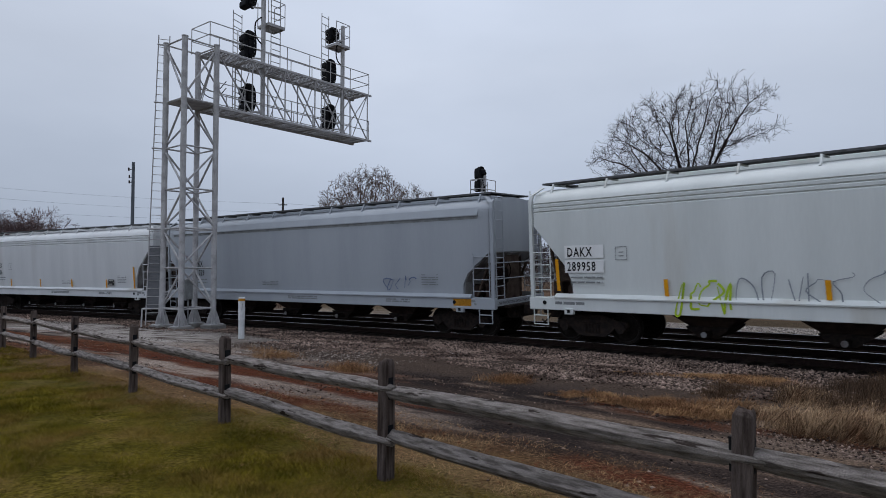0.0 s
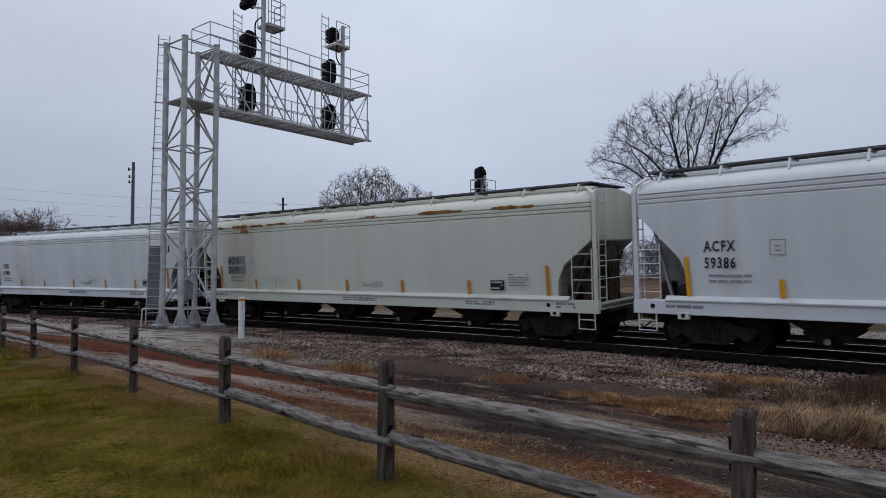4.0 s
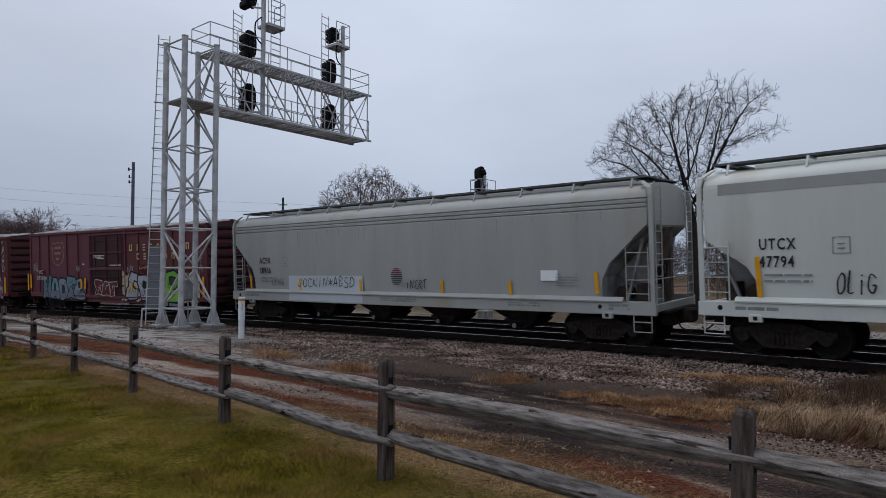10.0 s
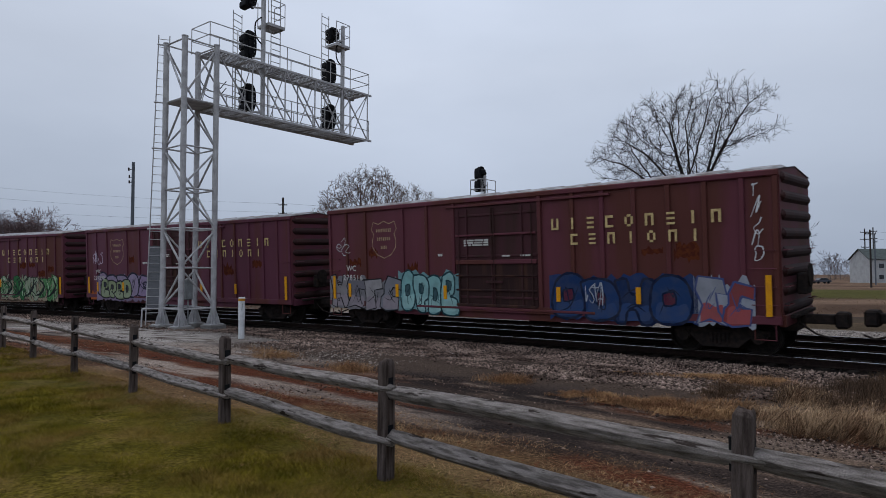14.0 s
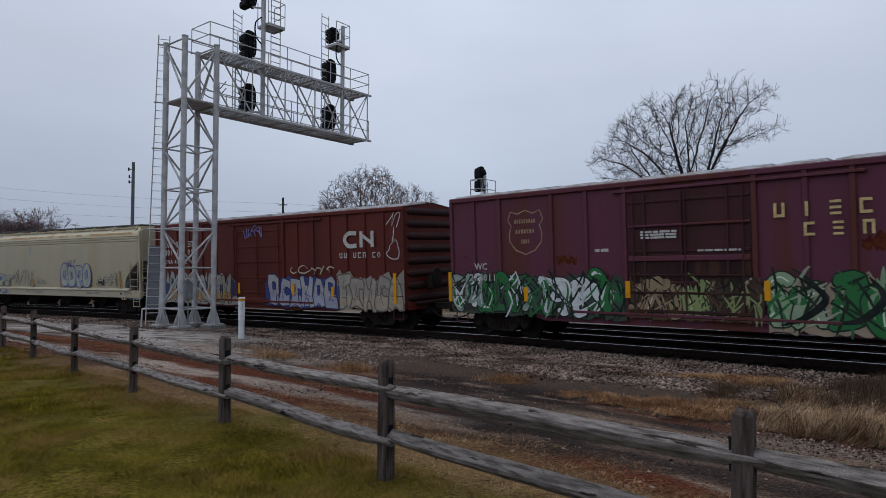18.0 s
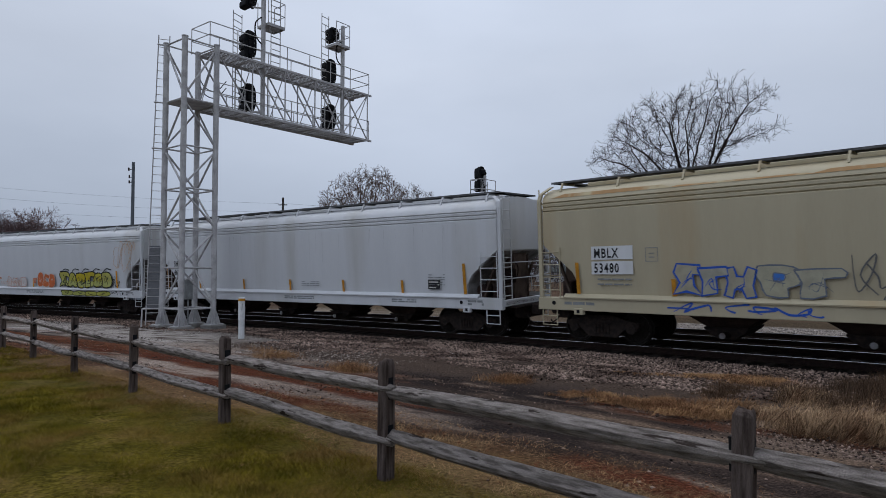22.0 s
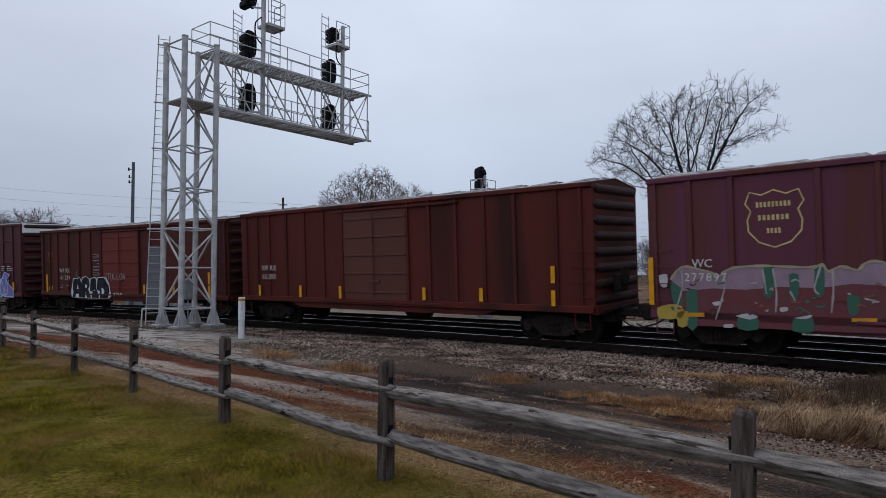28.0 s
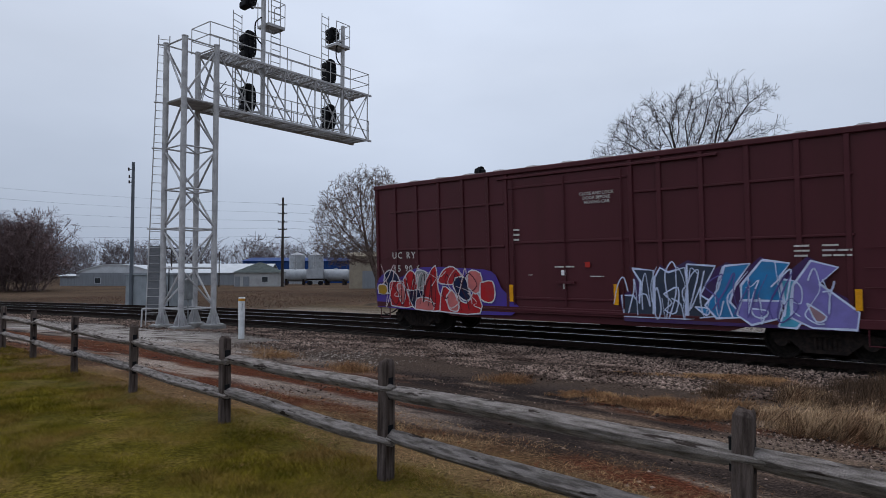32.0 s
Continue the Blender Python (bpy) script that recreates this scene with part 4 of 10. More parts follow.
def build_hopper(spec):
    L = spec["r"] - spec["l"]
    half, paint = L / 2, spec["paint"]
    trim = spec.get("trim", paint)
    car = thing("hopper_car", spec["label"], "train car", group="cars of the freight train")
    end = half - 0.2
    cut, cut_z, foot_z = spec.get("cut", 1.2), spec.get("cut_z", 3.4), spec.get("foot", 2.0)
    grooves = spec.get("grooves", True)
    rings = []
    xs = [-end, -end + 0.04] + [-end + cut * f for f in (0.3, 0.6, 0.85, 0.95, 1.0)] + [-end + cut + 0.03, -end + cut + 0.06]
    xs += [-end + cut + (2 * end - 2 * cut) * k / 12 for k in range(1, 12)]
    xs += [-x for x in reversed(xs[:9])]

    def low_at(x):
        d = end - abs(x)
        if d >= cut + 0.05:
            return 1.22
        f = d / cut
        return cut_z - (cut_z - foot_z) * f - 1.6 * max(0.0, f - 0.85) ** 1.0 * (foot_z - 1.3)
    for x in xs:
        rings.append(hopper_ring(x, low_at(x), 0.985 if end - abs(x) < 0.02 else 1.0, grooves))
    sh = Shape()
    sh.loft(rings)
    part("hopper_body", sh, paint, car, spec.get("body_label", ""), smooth=True)
    for sx in (-1, 1):
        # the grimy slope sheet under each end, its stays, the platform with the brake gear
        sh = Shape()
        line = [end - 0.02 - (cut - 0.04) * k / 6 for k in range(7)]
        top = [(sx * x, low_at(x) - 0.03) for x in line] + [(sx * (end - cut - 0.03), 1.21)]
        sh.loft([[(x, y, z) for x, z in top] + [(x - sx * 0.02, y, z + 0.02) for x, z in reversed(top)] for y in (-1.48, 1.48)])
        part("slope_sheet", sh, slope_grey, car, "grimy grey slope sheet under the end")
        sh = Shape()
        for yy in (-0.5, 0.5):
            sh.poly([(sx * (end - cut + 0.02), yy, 1.2), (sx * (end - cut + 0.02), yy, foot_z - 0.1), (sx * (end - 0.06), yy, cut_z - 0.12), (sx * (end - 0.06), yy, 1.2)])
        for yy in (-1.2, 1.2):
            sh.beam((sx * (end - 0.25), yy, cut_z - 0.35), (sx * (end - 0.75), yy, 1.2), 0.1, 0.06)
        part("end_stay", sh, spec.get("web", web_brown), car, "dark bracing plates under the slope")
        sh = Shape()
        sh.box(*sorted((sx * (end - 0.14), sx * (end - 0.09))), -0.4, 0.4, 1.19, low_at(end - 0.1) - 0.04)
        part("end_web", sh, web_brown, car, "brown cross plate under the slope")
        sh = Shape()
        sh.box(*sorted((sx * (end - cut - 0.1), sx * half)), -1.42, 1.42, 1.1, 1.19)
        sh.box(*sorted((sx * (half - 0.75), sx * (half - 0.45))), -1.0, -0.55, 1.19, 1.75, 0.03)
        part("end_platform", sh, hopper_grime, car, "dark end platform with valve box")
        sh = Shape()
        sh.tube((sx * (half - 1.15), -1.0, 1.5), (sx * (half - 1.15), 0.3, 1.5), 0.2, 12)
        part("air_tank", sh, spec.get("tank", hopper_grime), car, "round air reservoir")
        if sx > 0:
            sh = Shape()
            ring = [(half - 0.1, -0.75 + 0.28 * math.cos(2 * math.pi * k / 16), 2.15 + 0.28 * math.sin(2 * math.pi * k / 16)) for k in range(17)]
            sh.path(ring, 0.018, 5)
            for k in range(3):
                an = math.pi * k / 3
                sh.tube((half - 0.1, -0.75 - 0.28 * math.cos(an), 2.15 - 0.28 * math.sin(an)), (half - 0.1, -0.75 + 0.28 * math.cos(an), 2.15 + 0.28 * math.sin(an)), 0.012, 5)
            sh.box(half - 0.35, half - 0.12, -0.95, -0.55, 1.75, 2.2, 0.03)
            part("hand_brake", sh, rail_side, car, "rusty hand brake wheel and housing")
    # side sills with a ledge above
    for sy in (-1, 1):
        sh = Shape()
        sec = ((1.45, 0.97), (1.6, 0.955), (1.61, 0.97), (1.61, 1.29), (1.45, 1.32))
        sh.loft([[(x, sy * y, z) for y, z in sec] for x in (-half + 0.02, half - 0.02)])
        part("side_sill", sh, trim, car, spec.get("sill_label", ""))
        sh = Shape()
        sec = ((1.605, 1.285), (1.655, 1.295), (1.66, 1.33), (1.54, 1.425), (1.5, 1.425), (1.5, 1.3))
        sh.loft([[(x, sy * y, z) for y, z in sec] for x in (-half + 0.9, half - 0.9)])
        part("sill_ledge", sh, trim, car, "sloping ledge over the side sill")
    # corner posts, ladders, steps
    for sx in (-1, 1):
        for sy in (-1, 1):
            sh = Shape()
            a, b = sorted((sy * 1.50, sy * 1.585))
            sh.loft([[(sx * (x - 0.055), a * f, z), (sx * (x + 0.055), a * f, z), (sx * (x + 0.055), b * f, z), (sx * (x - 0.055), b * f, z)]
                     for x, f, z in ((half - 0.1, 1, 1.0), (half - 0.1, 1, 4.1), (half - 0.14, 0.97, 4.3), (half - 0.4, 0.86, 4.5))])
            part("corner_post", sh, trim, car)
            sh = Shape()
            ladder_shape(sh, (sx * (half - 0.78), sy * 1.62), (sx * (half - 0.18), sy * 1.62), 1.31, 2.75, 4, 0.014)
            part("side_ladder", sh, trim, car)
            sh = Shape()
            ladder_shape(sh, (sx * (half - 0.03), sy * 1.45), (sx * (half - 0.03), sy * 1.0), 1.2, 4.45, 11, 0.016)
            part("end_ladder", sh, trim, car)
            sh = Shape()
            sh.path([(sx * (half - 0.62), sy * 1.57, 1.0), (sx * (half - 0.62), sy * 1.57, 0.52), (sx * (half - 0.14), sy * 1.57, 0.52), (sx * (half - 0.14), sy * 1.57, 1.0)], 0.02)
            sh.tube((sx * (half - 0.62), sy * 1.57, 0.78), (sx * (half - 0.14), sy * 1.57, 0.78), 0.018, 6)
            part("step", sh, trim, car)
        sh = Shape()
        sh.box(*sorted((sx * (half - 0.12), sx * half)), -1.55, 1.55, 1.05, 1.25, 0.01)
        part("end_sill", sh, trim, car)
        for z in (1.9, 2.4):
            sh = Shape()
            sh.tube((sx * (half - 0.06), -1.5, z), (sx * (half - 0.06), 1.5, z), 0.018, 6)
            part("end_rail", sh, trim, car)
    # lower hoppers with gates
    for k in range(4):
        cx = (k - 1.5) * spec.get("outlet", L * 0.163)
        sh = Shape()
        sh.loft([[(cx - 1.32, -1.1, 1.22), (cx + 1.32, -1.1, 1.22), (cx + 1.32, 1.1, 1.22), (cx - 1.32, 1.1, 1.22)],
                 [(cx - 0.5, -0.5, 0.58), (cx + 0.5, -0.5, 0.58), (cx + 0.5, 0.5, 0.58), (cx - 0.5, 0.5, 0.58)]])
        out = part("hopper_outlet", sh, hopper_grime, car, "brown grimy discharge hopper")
        g = Shape()
        g.loft([[(cx - a, -b, z), (cx + a, -b, z), (cx + a, b, z), (cx - a, b, z)] for a, b, z in ((0.55, 0.62, 0.58), (0.5, 0.62, 0.5), (0.22, 0.6, 0.3))])
        g.tube((cx + 0.05, -0.95, 0.42), (cx + 0.05, -0.58, 0.42), 0.085, 12)
        part("outlet_gate", g, spec.get("gate", dark_steel), out, "worn discharge gate")
        g = Shape()
        g.tube((cx + 0.05, -0.975, 0.42), (cx + 0.05, -0.952, 0.42), 0.075, 12)
        part("outlet_cap", g, roof_steel, out, "pale round pipe cap")
    sh = Shape()
    sh.box(-half + 1.0, half - 1.0, -0.2, 0.2, 0.85, 1.2)
    part("centre_sill", sh, dark_steel, car)
    # roof walk on brackets, hatches
    sh = Shape()
    for sy in (-1, 1):
        y0, y1 = sorted((sy * 0.62, sy * 1.18))
        sh.box(-half + 0.3, half - 0.3, y0, y1, 4.60, 4.64)
        sh.box(-half + 0.3, half - 0.3, *sorted((sy * 1.16, sy * 1.19)), 4.595, 4.65)
    for sx in (-1, 1):
        sh.box(*sorted((sx * (half - 0.75), sx * (half - 0.3))), -1.18, 1.18, 4.60, 4.64)
    part("roof_walk", sh, roof_dark, car, "dark grated running board")
    for k in range(11):
        x = -half + 0.7 + (L - 1.4) * k / 10
        for sy in (-1, 1):
            sh = Shape()
            sh.path([(x, sy * 1.34, 4.33), (x, sy * 1.2, 4.58), (x, sy * 0.6, 4.58)], 0.035, 4)
            part("walk_bracket", sh, trim, car)
    sh = Shape()
    sh.box(-end + 0.8, end - 0.8, -0.36, 0.36, 4.48, 4.66, 0.04)
    part("roof_hatch", sh, trim, car, "long trough hatch cover")
    # running gear
    add_trucks(car, half - spec.get("truck_in", 1.75))
    add_coupler(car, half, spec.get("reach", 0.5))
    # yellow strips
    for x, z0, z1 in spec.get("strips", ()):
        sh = Shape()
        sh.poly([(x - 0.055, -1.585, z0), (x + 0.055, -1.585, z0), (x + 0.055 - 0.05 * (z1 - z0), -1.595, z1), (x - 0.055 - 0.05 * (z1 - z0), -1.595, z1)])
        part("reflector_strip", sh, spec.get("strip_paint", safety_yellow), car, "yellow reflective strip")
    return car


# box cars ------------------------------------------------------------------
def build_boxcar(spec):
    L = spec["r"] - spec["l"]
    half, paint = L / 2, spec["paint"]
    eave, ridge, foot = spec.get("eave", 4.40), spec.get("ridge", 4.58), spec.get("foot", 0.86)
    car = thing("boxcar", spec["label"], "train car", group="cars of the freight train")
    W = 1.56
    sh = Shape()
    ring = lambda x: [(x, -W, foot + 0.1), (x, -W, eave), (x, 0, ridge), (x, W, eave), (x, W, foot + 0.1)]
    sh.loft([ring(-half), ring(half)])
    part("box_body", sh, paint, car)
    d0, d1 = spec.get("door", (-1.7, 1.5))
    for sy in (-1, 1):
        q = Shape()
        q.box(-0.06, 0.06, *sorted((sy * (W - 0.01), sy * (W + 0.055))), foot + 0.05, eave - 0.05, 0.012)
        post = q.mesh("side_post", paint)
        for x in spec["posts"]:
            part("side_post", post, None, car, m=pose(x, 0, 0))
        sh = Shape()
        sh.box(-half, half, *sorted((sy * (W - 0.01), sy * (W + 0.075))), eave - 0.13, eave + 0.015, 0.02)
        part("top_chord", sh, paint, car)
        sh = Shape()
        sh.box(-half + 0.02, half - 0.02, *sorted((sy * (W - 0.02), sy * (W + 0.07))), foot, foot + 0.2, 0.015)
        fish = spec.get("fish", 0.2)
        sh.loft([[(x, sy * (W - 0.12), foot + 0.02), (x, sy * (W - 0.02), foot + 0.02), (x, sy * (W - 0.02), zz), (x, sy * (W - 0.12), zz)]
                 for x, zz in ((-4.9, foot - 0.02), (-4.3, foot - fish), (4.3, foot - fish), (4.9, foot - 0.02))])
        part("side_sill", sh, paint, car)
        # door with its frames, tracks, bars
        o = W + 0.035
        sh = Shape()
        sh.box(d0 + 0.06, d1 - 0.06, *sorted((sy * (W - 0.01), sy * o)), foot + 0.15, eave - 0.28, 0.015)
        door = part("door", sh, spec.get("door_paint", paint), car, spec.get("door_label", "sliding plug door"))
        for k in range(spec.get("door_ribs", 5)):
            z = foot + 0.45 + (eave - foot - 1.0) * k / (spec.get("door_ribs", 5) - 1)
            q = Shape()
            q.box(d0 + 0.1, d1 - 0.1, *sorted((sy * (o - 0.01), sy * (o + 0.03))), z - 0.035, z + 0.035, 0.01)
            part("door_rib", q, spec.get("door_paint", paint), door)
        q = Shape()
        for x in (d0 + 0.25, (d0 + d1) / 2, d1 - 0.25) if spec.get("door_rods", True) else ((d0 + d1) / 2,):
            q.tube((x, sy * (o + 0.05), foot + 0.25), (x, sy * (o + 0.05), eave - 0.35), 0.022, 6)
        q.box((d0 + d1) / 2 - 0.3, (d0 + d1) / 2 + 0.3, *sorted((sy * (o + 0.03), sy * (o + 0.08))), 1.75, 1.82)
        part("door_lock", q, spec.get("door_paint", paint), door)
        if spec.get("low_panel"):
            q = Shape()
            q.box(d0 + 0.1, d1 - 0.1, *sorted((sy * (o - 0.01), sy * (o + 0.012))), foot + 0.2, 2.36, 0.006)
            part("lower_panel", q, spec["low_panel"], door, "dark rust-eaten lower door panel")
            for za, zb in ((1.02, 1.1), (1.5, 1.56), (1.95, 2.0), (2.33, 2.46), (3.2, 3.26)):
                q = Shape()
                q.box(d0 + 0.1, d1 - 0.1, *sorted((sy * (o + 0.005), sy * (o + 0.06))), za, zb, 0.012)
                part("door_beam", q, paint if za > 2 else spec["low_panel"], door)
            for x in (d0 + 0.55, (d0 + d1) / 2 - 0.1, d1 - 0.6):
                q = Shape()
                q.box(x - 0.03, x + 0.03, *sorted((sy * (o + 0.004), sy * (o + 0.045))), foot + 0.2, eave - 0.35, 0.01)
                part("door_upright", q, spec.get("door_paint", paint), door)
        q = Shape()
        for x in (d0, d1):
            q.box(x - 0.06, x + 0.06, *sorted((sy * (W - 0.01), sy * (W + 0.07))), foot + 0.05, eave - 0.13, 0.012)
        for z in (foot + 0.1, eave - 0.24):
            q.box(d0 - (1.6 if z < 2 else 0.3), d1 + (1.7 if z < 2 else 2.2), *sorted((sy * (W - 0.01), sy * (W + 0.09))), z - 0.035, z + 0.035, 0.01)
        part("door_frame", q, paint, car)
    # horizontal side ribs of the tall car
    for z in spec.get("belts", ()):
        for a, b in ((-half + 0.8, d0 - 0.1), (d1 + 0.1, half - 0.8)):
            q = Shape()
            q.box(a, b, -W - 0.05, -W + 0.01, z - 0.03, z + 0.03, 0.01)
            part("side_belt", q, paint, car)
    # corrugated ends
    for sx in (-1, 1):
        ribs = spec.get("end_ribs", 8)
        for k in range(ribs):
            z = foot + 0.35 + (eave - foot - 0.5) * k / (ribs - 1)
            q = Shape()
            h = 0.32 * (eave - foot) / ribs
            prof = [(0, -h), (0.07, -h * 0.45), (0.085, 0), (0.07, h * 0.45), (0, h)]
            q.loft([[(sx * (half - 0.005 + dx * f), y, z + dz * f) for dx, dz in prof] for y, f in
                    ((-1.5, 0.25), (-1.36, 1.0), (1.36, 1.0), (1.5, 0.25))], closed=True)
            part("end_rib", q, spec.get("end_paint", end_shade), car)
        q = Shape()
        q.box(*sorted((sx * (half - 0.1), sx * (half + 0.05))), -1.5, 1.5, foot - 0.05, foot + 0.22, 0.015)
        part("end_sill", q, paint, car)
        if spec.get("white_end"):
            q = Shape()
            q.box(*sorted((sx * (half + 0.004), sx * (half + 0.03))), -1.54, 1.54, eave - 0.52, eave + 0.02, 0.005)
            part("end_panel", q, spec["white_end"], car, "white clearance panel on the end")
        # brake housing on the end, ladders
        q = Shape()
        q.box(*sorted((sx * (half + 0.08), sx * (half + 0.3))), -0.5, 0.1, 1.5, 2.0, 0.03)
        q.tube((sx * (half + 0.3), -0.2, 1.95), (sx * (half + 0.34), -0.2, 1.95), 0.28, 14)
        part("brake_gear", q, dark_steel, car, "dark hand brake wheel and housing")
        for sy in (-1, 1):
            for k in range(4):
                z = foot + 0.45 + 0.42 * k
                q = Shape()
                q.path([(sx * (half - 0.62), sy * (W + 0.02), z), (sx * (half - 0.62), sy * (W + 0.1), z), (sx * (half - 0.1), sy * (W + 0.1), z), (sx * (half - 0.1), sy * (W + 0.02), z)], 0.013, 5)
                part("grab_iron", q, paint, car)
                q = Shape()
                q.path([(sx * (half + 0.03), sy * 1.5, z), (sx * (half + 0.13), sy * 1.5, z), (sx * (half + 0.13), sy * 1.02, z), (sx * (half + 0.03), sy * 1.02, z)], 0.013, 5)
                part("grab_iron", q, paint, car)
            q = Shape()
            q.path([(sx * (half - 0.6), sy * W, foot), (sx * (half - 0.6), sy * W, 0.5), (sx * (half - 0.15), sy * W, 0.5), (sx * (half - 0.15), sy * W, foot)], 0.02, 6)
            part("step", q, paint, car)
    # roof sheets with raised seams
    n = 13
    roof = Shape()
    roof.loft([[(x, -W - 0.03, eave + 0.02), (x, 0, ridge + 0.02), (x, W + 0.03, eave + 0.02), (x, W + 0.03, eave + 0.005), (x, 0, ridge + 0.005), (x, -W - 0.03, eave + 0.005)]
               for x in (-half - 0.02, half + 0.02)])
    roof_ob = part("roof", roof, spec.get("roof_paint", roof_steel), car, "patchy galvanised roof sheets")
    for k in range(n):
        x = -half + L * (k + 0.5) / n
        q = Shape()
        for sy in (-1, 1):
            a, b = 0.12, 0.42 if spec.get("roof_x", True) else 0.1
            q.poly([(x - b, sy * 1.45, eave + 0.075), (x + b, sy * 1.45, eave + 0.075), (x + b * 0.8, sy * 0.15, ridge + 0.075), (x - b * 0.8, sy * 0.15, ridge + 0.075)])
            q.poly([(x - b - 0.06, sy * 1.52, eave + 0.024), (x + b + 0.06, sy * 1.52, eave + 0.024), (x + b, sy * 1.45, eave + 0.075), (x - b, sy * 1.45, eave + 0.075)])
            q.poly([(x + b + 0.06, sy * 1.52, eave + 0.024), (x + b + 0.02, sy * 0.1, ridge + 0.015), (x + b * 0.8, sy * 0.15, ridge + 0.075), (x + b, sy * 1.45, eave + 0.075)])
            q.poly([(x - b - 0.06, sy * 1.52, eave + 0.024), (x - b - 0.02, sy * 0.1, ridge + 0.015), (x - b * 0.8, sy * 0.15, ridge + 0.075), (x - b, sy * 1.45, eave + 0.075)])
        part("roof_panel", q, roof_steel, roof_ob)
    # underframe
    sh = Shape()
    sh.box(-half + 0.4, half - 0.4, -0.25, 0.25, 0.62, foot + 0.1)
    for k in range(7):
        x = -4.5 + 1.5 * k
        sh.box(x - 0.06, x + 0.06, -1.45, 1.45, foot - 0.12, foot + 0.1)
    sh.tube((0.6, -0.75, 0.72), (1.6, -0.75, 0.72), 0.2, 12)
    part("underframe", sh, dark_steel, car)
    add_trucks(car, half - spec.get("truck_in", 1.55))
    add_coupler(car, half, spec.get("reach", 1.1))
    for x, z0, z1 in spec.get("strips", ()):
        q = Shape()
        q.box(x - 0.065, x + 0.065, -W - 0.108, -W - 0.092, z0, z1)
        part("reflector_strip", q, safety_yellow, car, "yellow reflective strip")
    return car

# paints of the cars
grey_blue = car_paint("grey_blue_paint", (0.3510, 0.3741, 0.4008), (0.2951, 0.3172, 0.3470))
pale_grey = car_paint("pale_grey_paint", (0.6096, 0.6165, 0.6175), (0.5045, 0.5154, 0.5195), (0.4415, 0.4245, 0.3921))
dirty_white = car_paint("dirty_white_paint", (0.6653, 0.6868, 0.6653), (0.5580, 0.5795, 0.5580), (0.4829, 0.4507, 0.3863))
worn_white = car_paint("worn_off_white_paint", (0.5569, 0.5594, 0.5073), (0.4678, 0.4733, 0.4278), (0.4232, 0.3873, 0.3183))
cream_white = car_paint("rust_tinged_cream_paint", (0.5546, 0.5546, 0.4741), (0.4830, 0.4830, 0.4114), (0.4114, 0.3310, 0.2236))
mid_grey = car_paint("weathered_grey_paint", (0.3404, 0.3389, 0.3156), (0.2894, 0.2884, 0.2665), (0.2810, 0.2416, 0.1754))
tan = car_paint("tan_paint", (0.4203, 0.3666, 0.2504), (0.3666, 0.3175, 0.2146), (0.3755, 0.2772, 0.1520))
clean_white = car_paint("streaked_white_paint", (0.5491, 0.5557, 0.5680), (0.4871, 0.4949, 0.5079), (0.4074, 0.3994, 0.3787))
maroon = car_paint("weathered_maroon_paint", (0.1186, 0.0322, 0.0447), (0.0971, 0.0264, 0.0344), (0.0914, 0.0276, 0.0210), 0.6, 0.8, 0.47, 0.6)
maroon_bright = car_paint("faded_maroon_paint", (0.1138, 0.0333, 0.0529), (0.0934, 0.0276, 0.0419), (0.0974, 0.0288, 0.0221), 0.6, 0.9, 0.48, 0.62)
cn_red = car_paint("red_brown_paint", (0.1111, 0.0205, 0.0143), (0.0868, 0.0169, 0.0121), (0.0582, 0.0147, 0.0109), 0.6, 0.7)
rust_brown = car_paint("rusty_brown_paint", (0.0939, 0.0164, 0.0109), (0.0694, 0.0127, 0.0087), (0.0367, 0.0096, 0.0073), 0.7, 0.6, 0.5, 0.66)
rust_brown2 = car_paint("dull_rust_brown_paint", (0.0734, 0.0139, 0.0097), (0.0563, 0.0110, 0.0077), (0.0343, 0.0085, 0.0066), 0.7, 0.6, 0.52, 0.68)
# darkened maroon for the end ribs: the shade on the ends is in the colour
end_shade = car_paint("shaded_end_paint", (0.034, 0.0145, 0.0145), (0.026, 0.0115, 0.0115), (0.048, 0.018, 0.015), 0.7, 0.9, 0.5, 0.66)
door_rust = car_paint("rust_eaten_door_paint", (0.032, 0.014, 0.013), (0.022, 0.0105, 0.01), (0.06, 0.027, 0.018), 0.8, 2.6, 0.48, 0.6)
door_maroon = car_paint("grimy_maroon_door_paint", (0.062, 0.02, 0.024), (0.045, 0.016, 0.018), (0.04, 0.018, 0.015), 0.7, 1.6, 0.48, 0.62)
door_brown = car_paint("dusty_brown_door_paint", (0.0994, 0.0337, 0.0219), (0.0746, 0.0253, 0.0173))
door_red = car_paint("red_door_paint", (0.1353, 0.0168, 0.0096), (0.1014, 0.0144, 0.0096))
dark_maroon = car_paint("dark_maroon_paint", (0.0725, 0.0171, 0.0213), (0.0580, 0.0140, 0.0169), (0.0531, 0.0150, 0.0147), 0.5, 0.7)
tan_rust = car_paint("rusty_tan_paint", (0.33, 0.2, 0.09), (0.26, 0.14, 0.055), (0.4, 0.33, 0.2), 0.8, 1.2, 0.5, 0.6)
patched_grey = car_paint("fresh_grey_paint", (0.47, 0.49, 0.50), (0.42, 0.44, 0.45))
end_white = car_paint("white_end_paint", (0.8, 0.8, 0.78), (0.66, 0.66, 0.64))

